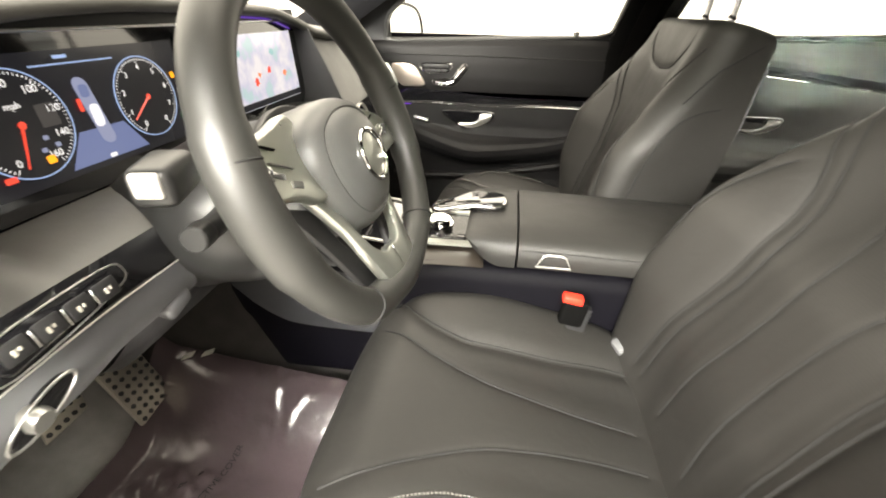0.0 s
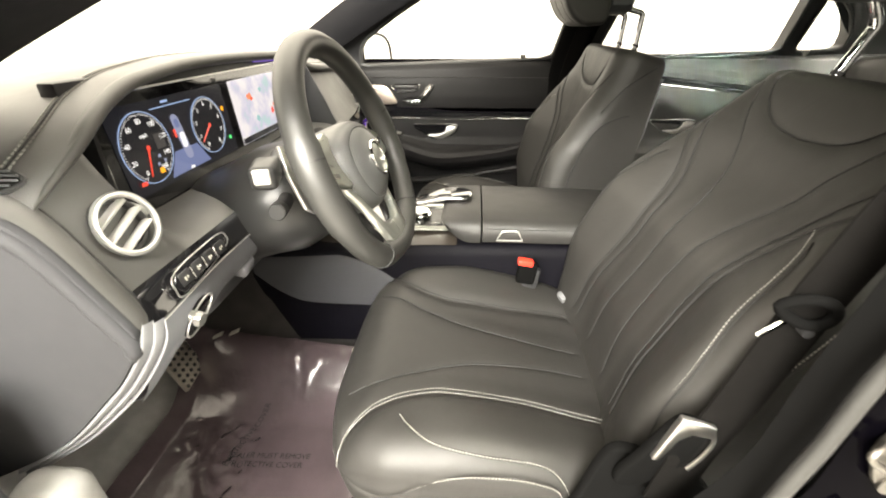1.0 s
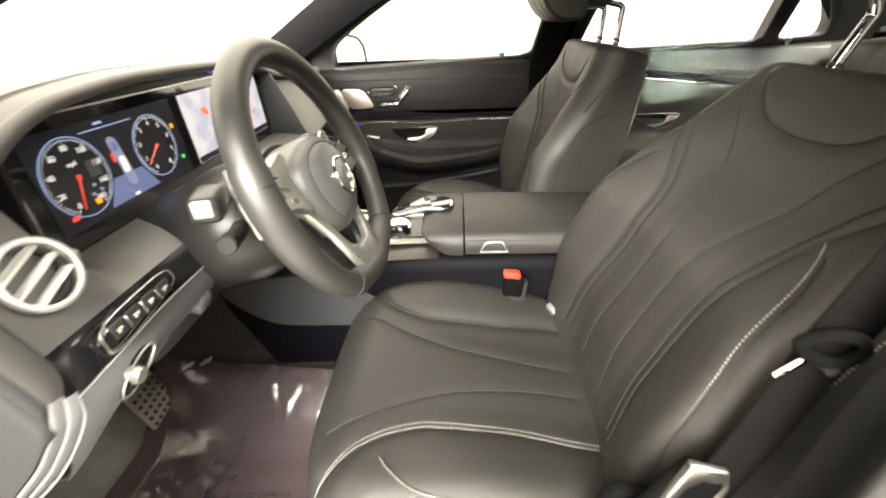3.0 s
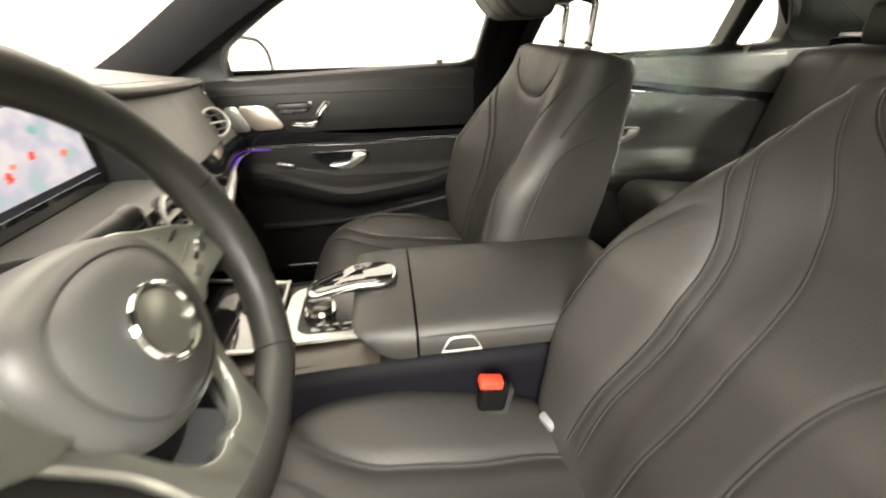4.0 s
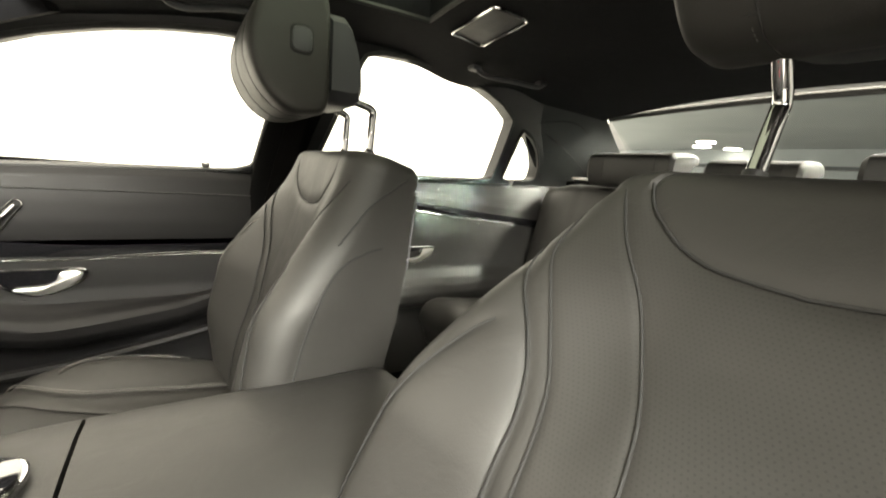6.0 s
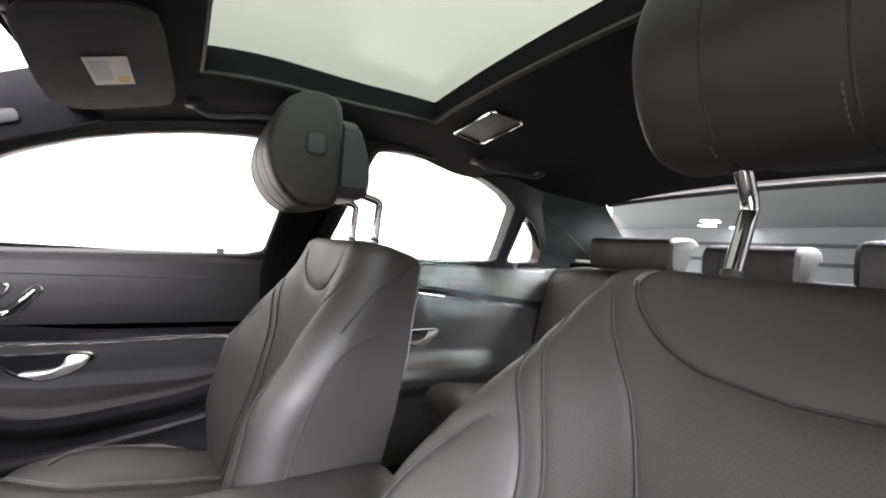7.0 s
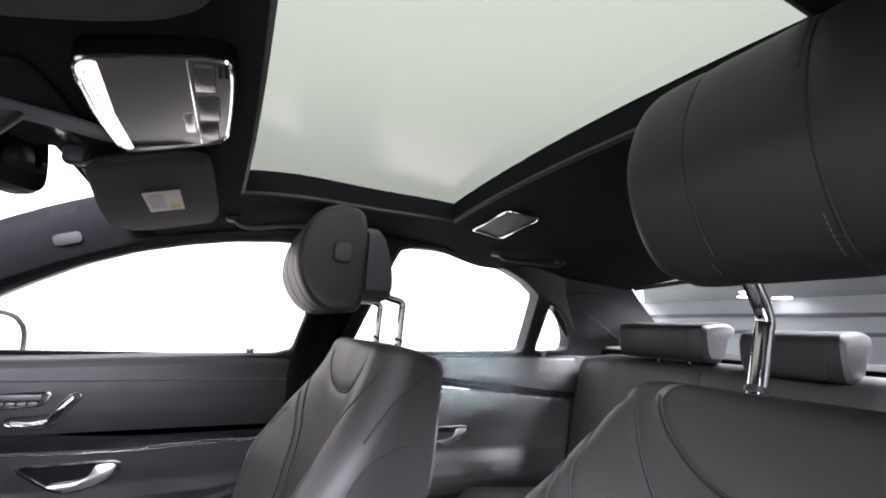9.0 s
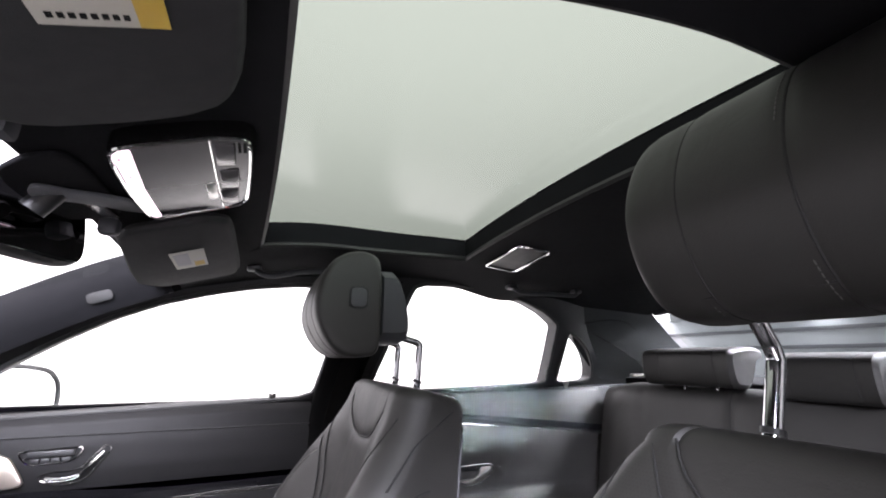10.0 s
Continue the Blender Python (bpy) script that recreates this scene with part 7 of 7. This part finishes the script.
for a, b, w, h_, m_ in ((0.778, -0.070, 0.018, 0.050, "k"), (0.780, -0.004, 0.020, 0.056, "k"), (0.760, 0.030, 0.010, 0.052, "c"), (0.778, 0.054, 0.020, 0.050, "k")):
    part("key", prism(rrect(a, b, w, h_, 0.003), lambda p, q: under(p, q, 0.0175), (0, 0, -0.003), 0.001), ALU if m_ == "c" else PLASTIC_GLOSS, oh)
mesh_dots = [tube([under(0.790 + 0.005 * (i % 3) - 0.004, -0.094 + 0.006 * (i // 3), 0.018), under(0.790 + 0.005 * (i % 3) - 0.004, -0.094 + 0.006 * (i // 3), 0.0195)], 0.0016, 6) for i in range(12)]
part("microphone", joined(*mesh_dots), INK, oh)
base_of(oh, (0.76, 0, 1.33))
# sensor housing and rear-view mirror ahead of it
mb = thing("rear_view_mirror", "black frameless rear-view mirror below its sensor housing", "mirror")
part("sensor_cover", prism(chaikin([(0.600, -0.060), (0.600, 0.075), (0.630, 0.100), (0.662, 0.100), (0.660, -0.080), (0.630, -0.085)], 2), lambda a, b: under(a, b, 0.002), (0, 0, -0.007), 0.003, 3), HEADLINER, mb)
part("sensor_eye", rbox((0.642, 0.040, roof_z(0.642, 0.04) - 0.010), (0.018, 0.09, 0.005), 0.002, 2, (0, 0, -12)), PLASTIC_GLOSS, mb)
part("arm", tube([(0.625, 0, 1.285), (0.610, 0, 1.262)], 0.012, 10), PLASTIC, mb)
mo = chaikin([(-0.118, -0.026), (-0.105, -0.036), (0.100, -0.036), (0.118, -0.020), (0.118, 0.026), (0.105, 0.036), (-0.105, 0.034), (-0.120, 0.022)], 2)
mm = Matrix.Translation((0.592, 0.000, 1.262)) @ Euler((0, radians(-8), radians(-14))).to_matrix().to_4x4()
part("housing", prism(mo, lambda a, b: mm @ V(0, a, b * 1.15), mm.to_3x3() @ V(-0.022, 0, 0), 0.006, 3), PLASTIC, mb)
part("glass", prism([(a * 0.97, b * 1.06) for a, b in mo], lambda a, b: mm @ V(0.0006, a, b), mm.to_3x3() @ V(0.002, 0, 0)), MIRROR_DARK, mb, "dimmed mirror glass")
base_of(mb, (0.62, 0, 1.29))


def visor(sgn, label, marks, b0):
    v = thing("sun_visor", label, "sun visor", "sun visors")
    out = chaikin([(0.650, b0), (0.750, b0), (0.778 if sgn > 0 else 0.796, b0 + 0.030), (0.786 if sgn > 0 else 0.802, 0.400), (0.776, 0.440), (0.690, 0.452), (0.650, 0.445), (0.624, 0.390), (0.628, 0.300)], 2, 0.12 if sgn > 0 else 0.2)
    pan = part("panel", prism([(a, sgn * b) for a, b in out], lambda a, b: under(a, b, 0.016), (0, 0, -0.016), 0.006, 3), CLOTH, v)
    part("hinge", tube([under(0.650, sgn * (b0 + 0.02), 0.022), under(0.632, sgn * 0.36, 0.022)], 0.006, 10), PLASTIC, v)
    part("clip", rbox(tuple(under(0.646, sgn * (b0 - 0.006), 0.020)), (0.022, 0.022, 0.022), 0.006, 2), PLASTIC_GREY, v)
    part("rim", tube([under(a, sgn * b, 0.0235) for a, b in out], 0.0012, 5, True), SEAM, v)
    for a0, a1, b0, b1, m_, d in marks:
        part("visor_label", prism([(a0, sgn * b0), (a1, sgn * b0), (a1, sgn * b1), (a0, sgn * b1)], lambda a, b: under(a, b, 0.0365 + d), (0, 0, -0.0005)), m_, pan)
    base_of(v, (0.62, sgn * 0.3, 1.30))


visor(1, "black cloth sun visor folded up with a pale label", [(0.692, 0.738, 0.220, 0.320, WHITE_PAPER, 0), (0.696, 0.716, 0.230, 0.300, GREY_PAPER, 0.0006), (0.720, 0.734, 0.285, 0.312, YELLOW_PAPER, 0.0006)], 0.108)
visor(-1, "black cloth sun visor folded up with a white and yellow label", [(0.712, 0.752, 0.290, 0.372, WHITE_PAPER, 0), (0.752, 0.765, 0.290, 0.372, YELLOW_PAPER, 0)]
      + [(0.717 + 0.0042 * i, 0.7195 + 0.0042 * i, 0.296, 0.300, INK, 0.0006) for i in range(8)], 0.170)


def grab(x0, x1, y):
    g_ = thing("grab_handle", "black folding grab handle above the window", "grab handle", "grab handles")
    pts = [(x0, y, roof_z(x0, y) + 0.004), (x0 + 0.012, y - 0.012, roof_z(x0, y) - 0.014), (x0 + 0.04, y - 0.016, roof_z(x0, y) - 0.020), ((x0 + x1) / 2, y - 0.016, roof_z((x0 + x1) / 2, y) - 0.020),
           (x1 - 0.04, y - 0.016, roof_z(x1, y) - 0.020), (x1 - 0.012, y - 0.012, roof_z(x1, y) - 0.014), (x1, y, roof_z(x1, y) + 0.004)]
    part("bar", tube(smooth_path(pts, 6), 0.0065, 10), PLASTIC_GREY, g_)
    for x in (x0, x1):
        part("end_cap", rbox((x, y, roof_z(x, y) - 0.002), (0.030, 0.026, 0.016), 0.005), PLASTIC_GREY, g_)
    base_of(g_, ((x0 + x1) / 2, y, roof_z((x0 + x1) / 2, y)))


grab(0.812, 1.01, 0.500)
grab(1.50, 1.74, 0.500)
cs = thing("ceiling_speaker", "flat roof speaker with a bright metal frame", "speaker")
part("grille", prism(rrect(1.402, 0.325, 0.082, 0.150, 0.006), lambda a, b: under(a, b, -0.001), (0, 0, -0.004)), PLASTIC, cs)
part("metal_rim", tube([under(a, b, 0.004) for a, b in rrect(1.402, 0.325, 0.088, 0.156, 0.008)], 0.0032, 6, True), CHROME, cs)
base_of(cs, (1.402, 0.325, 1.36))
ho_ = thing("coat_hook", "small chrome coat hook in the roof lining", "coat hook")
part("hook", tube(smooth_path([tuple(under(0.786, 0.452, 0.0)), tuple(under(0.782, 0.446, 0.014)), tuple(under(0.776, 0.440, 0.022))], 4), 0.0022, 8), CHROME, ho_)
base_of(ho_, under(0.786, 0.452, 0))

# ---- outside ----
om = thing("door_mirror", "black door mirror housing outside the passenger window", "door mirror")
oo = chaikin([(-0.138, -0.075), (0.090, -0.082), (0.144, -0.045), (0.139, 0.025), (0.090, 0.064), (-0.036, 0.078), (-0.138, 0.064)], 2)
xm = Matrix.Translation((0.300, 0.935, 1.026)) @ Euler((0, 0, radians(-13))).to_matrix().to_4x4()
part("shell", prism(oo, lambda a, b: xm @ V(0.0, a, b), xm.to_3x3() @ V(-0.085, 0, 0), 0.006, 3), PAINT, om, "gloss black mirror shell")
gm = xm @ Matrix.Translation((0.006, 0, 0)) @ Euler((0, radians(-4), 0)).to_matrix().to_4x4()
part("glass", prism([(a * 0.93, b * 0.91) for a, b in oo], lambda a, b: gm @ V(0, a, b), gm.to_3x3() @ V(0.002, 0, 0)), MIRROR, om, "mirror glass")
part("glass_rim", tube([gm @ V(0.002, a * 0.965, b * 0.955) for a, b in oo], 0.0060, 8, True), RUBBER_DARK, om)
part("foot", tube([(0.25, 0.93, 0.96), (0.25, 0.84, 0.95)], 0.022, 10), PAINT, om)
base_of(om, (0.25, 0.86, 0.95))
tagged(part("ground", sheet(lambda u, v: V(-30 + 60 * u, -30 + 60 * v, 0.0), 2, 2), CONCRETE), "pale smooth concrete floor under the car", "floor", kind="structure")
tagged(part("hall_wall", rbox((30.0, 7.0, 2.0), (0.3, 38, 4.0), 0.02), HALL), "blue grey wall of the dim hall behind the car", "wall", kind="structure")
# wall out of view, added to hold back light from the driver's side
tagged(part("added_bay_wall", rbox((2.0, -6.5, 2.0), (44, 0.3, 4.0), 0.02), UNSEEN_WALL), "unseen grey wall added to block light from the open door side", "wall", kind="structure")
tagged(part("hall_ceiling", prism([(5.6, -16.0), (30.0, -16.0), (30.0, 22.0), (5.6, 3.2)], lambda a, b: V(a, b, 3.9), (0, 0, 0.2)), HALL), "blue grey hall ceiling behind the car", "ceiling", kind="structure")
# the first four lamps are unseen, added only to brighten the hall
for x, y, r in ((22.0, -2.0, 0.40), (29.0, -2.0, 0.40), (22.0, 3.0, 0.40), (29.0, 3.0, 0.40), (25.2, 11.9, 0.46), (27.4, 13.2, 0.46), (29.0, 12.2, 0.46)):
    hl = thing("hall_lamp", "bright round hall ceiling lamp, some added out of view", "lamp", "hall lamps")
    part("lens", tube([(x, y, 3.87), (x, y, 3.82)], r, 20), HALL_LAMP, hl)
    part("rim", tube([(x, y, 3.90), (x, y, 3.85)], r + 0.06, 20), PLASTIC_GREY, hl)
    base_of(hl, (x, y, 3.9))
for z in (1.9, 2.9):
    tagged(part("hall_beam", rbox((29.7, 7.0, z), (0.2, 38, 0.2), 0.01), HALL_DARK), "dark steel rail along the hall wall", "beam", "hall beams")
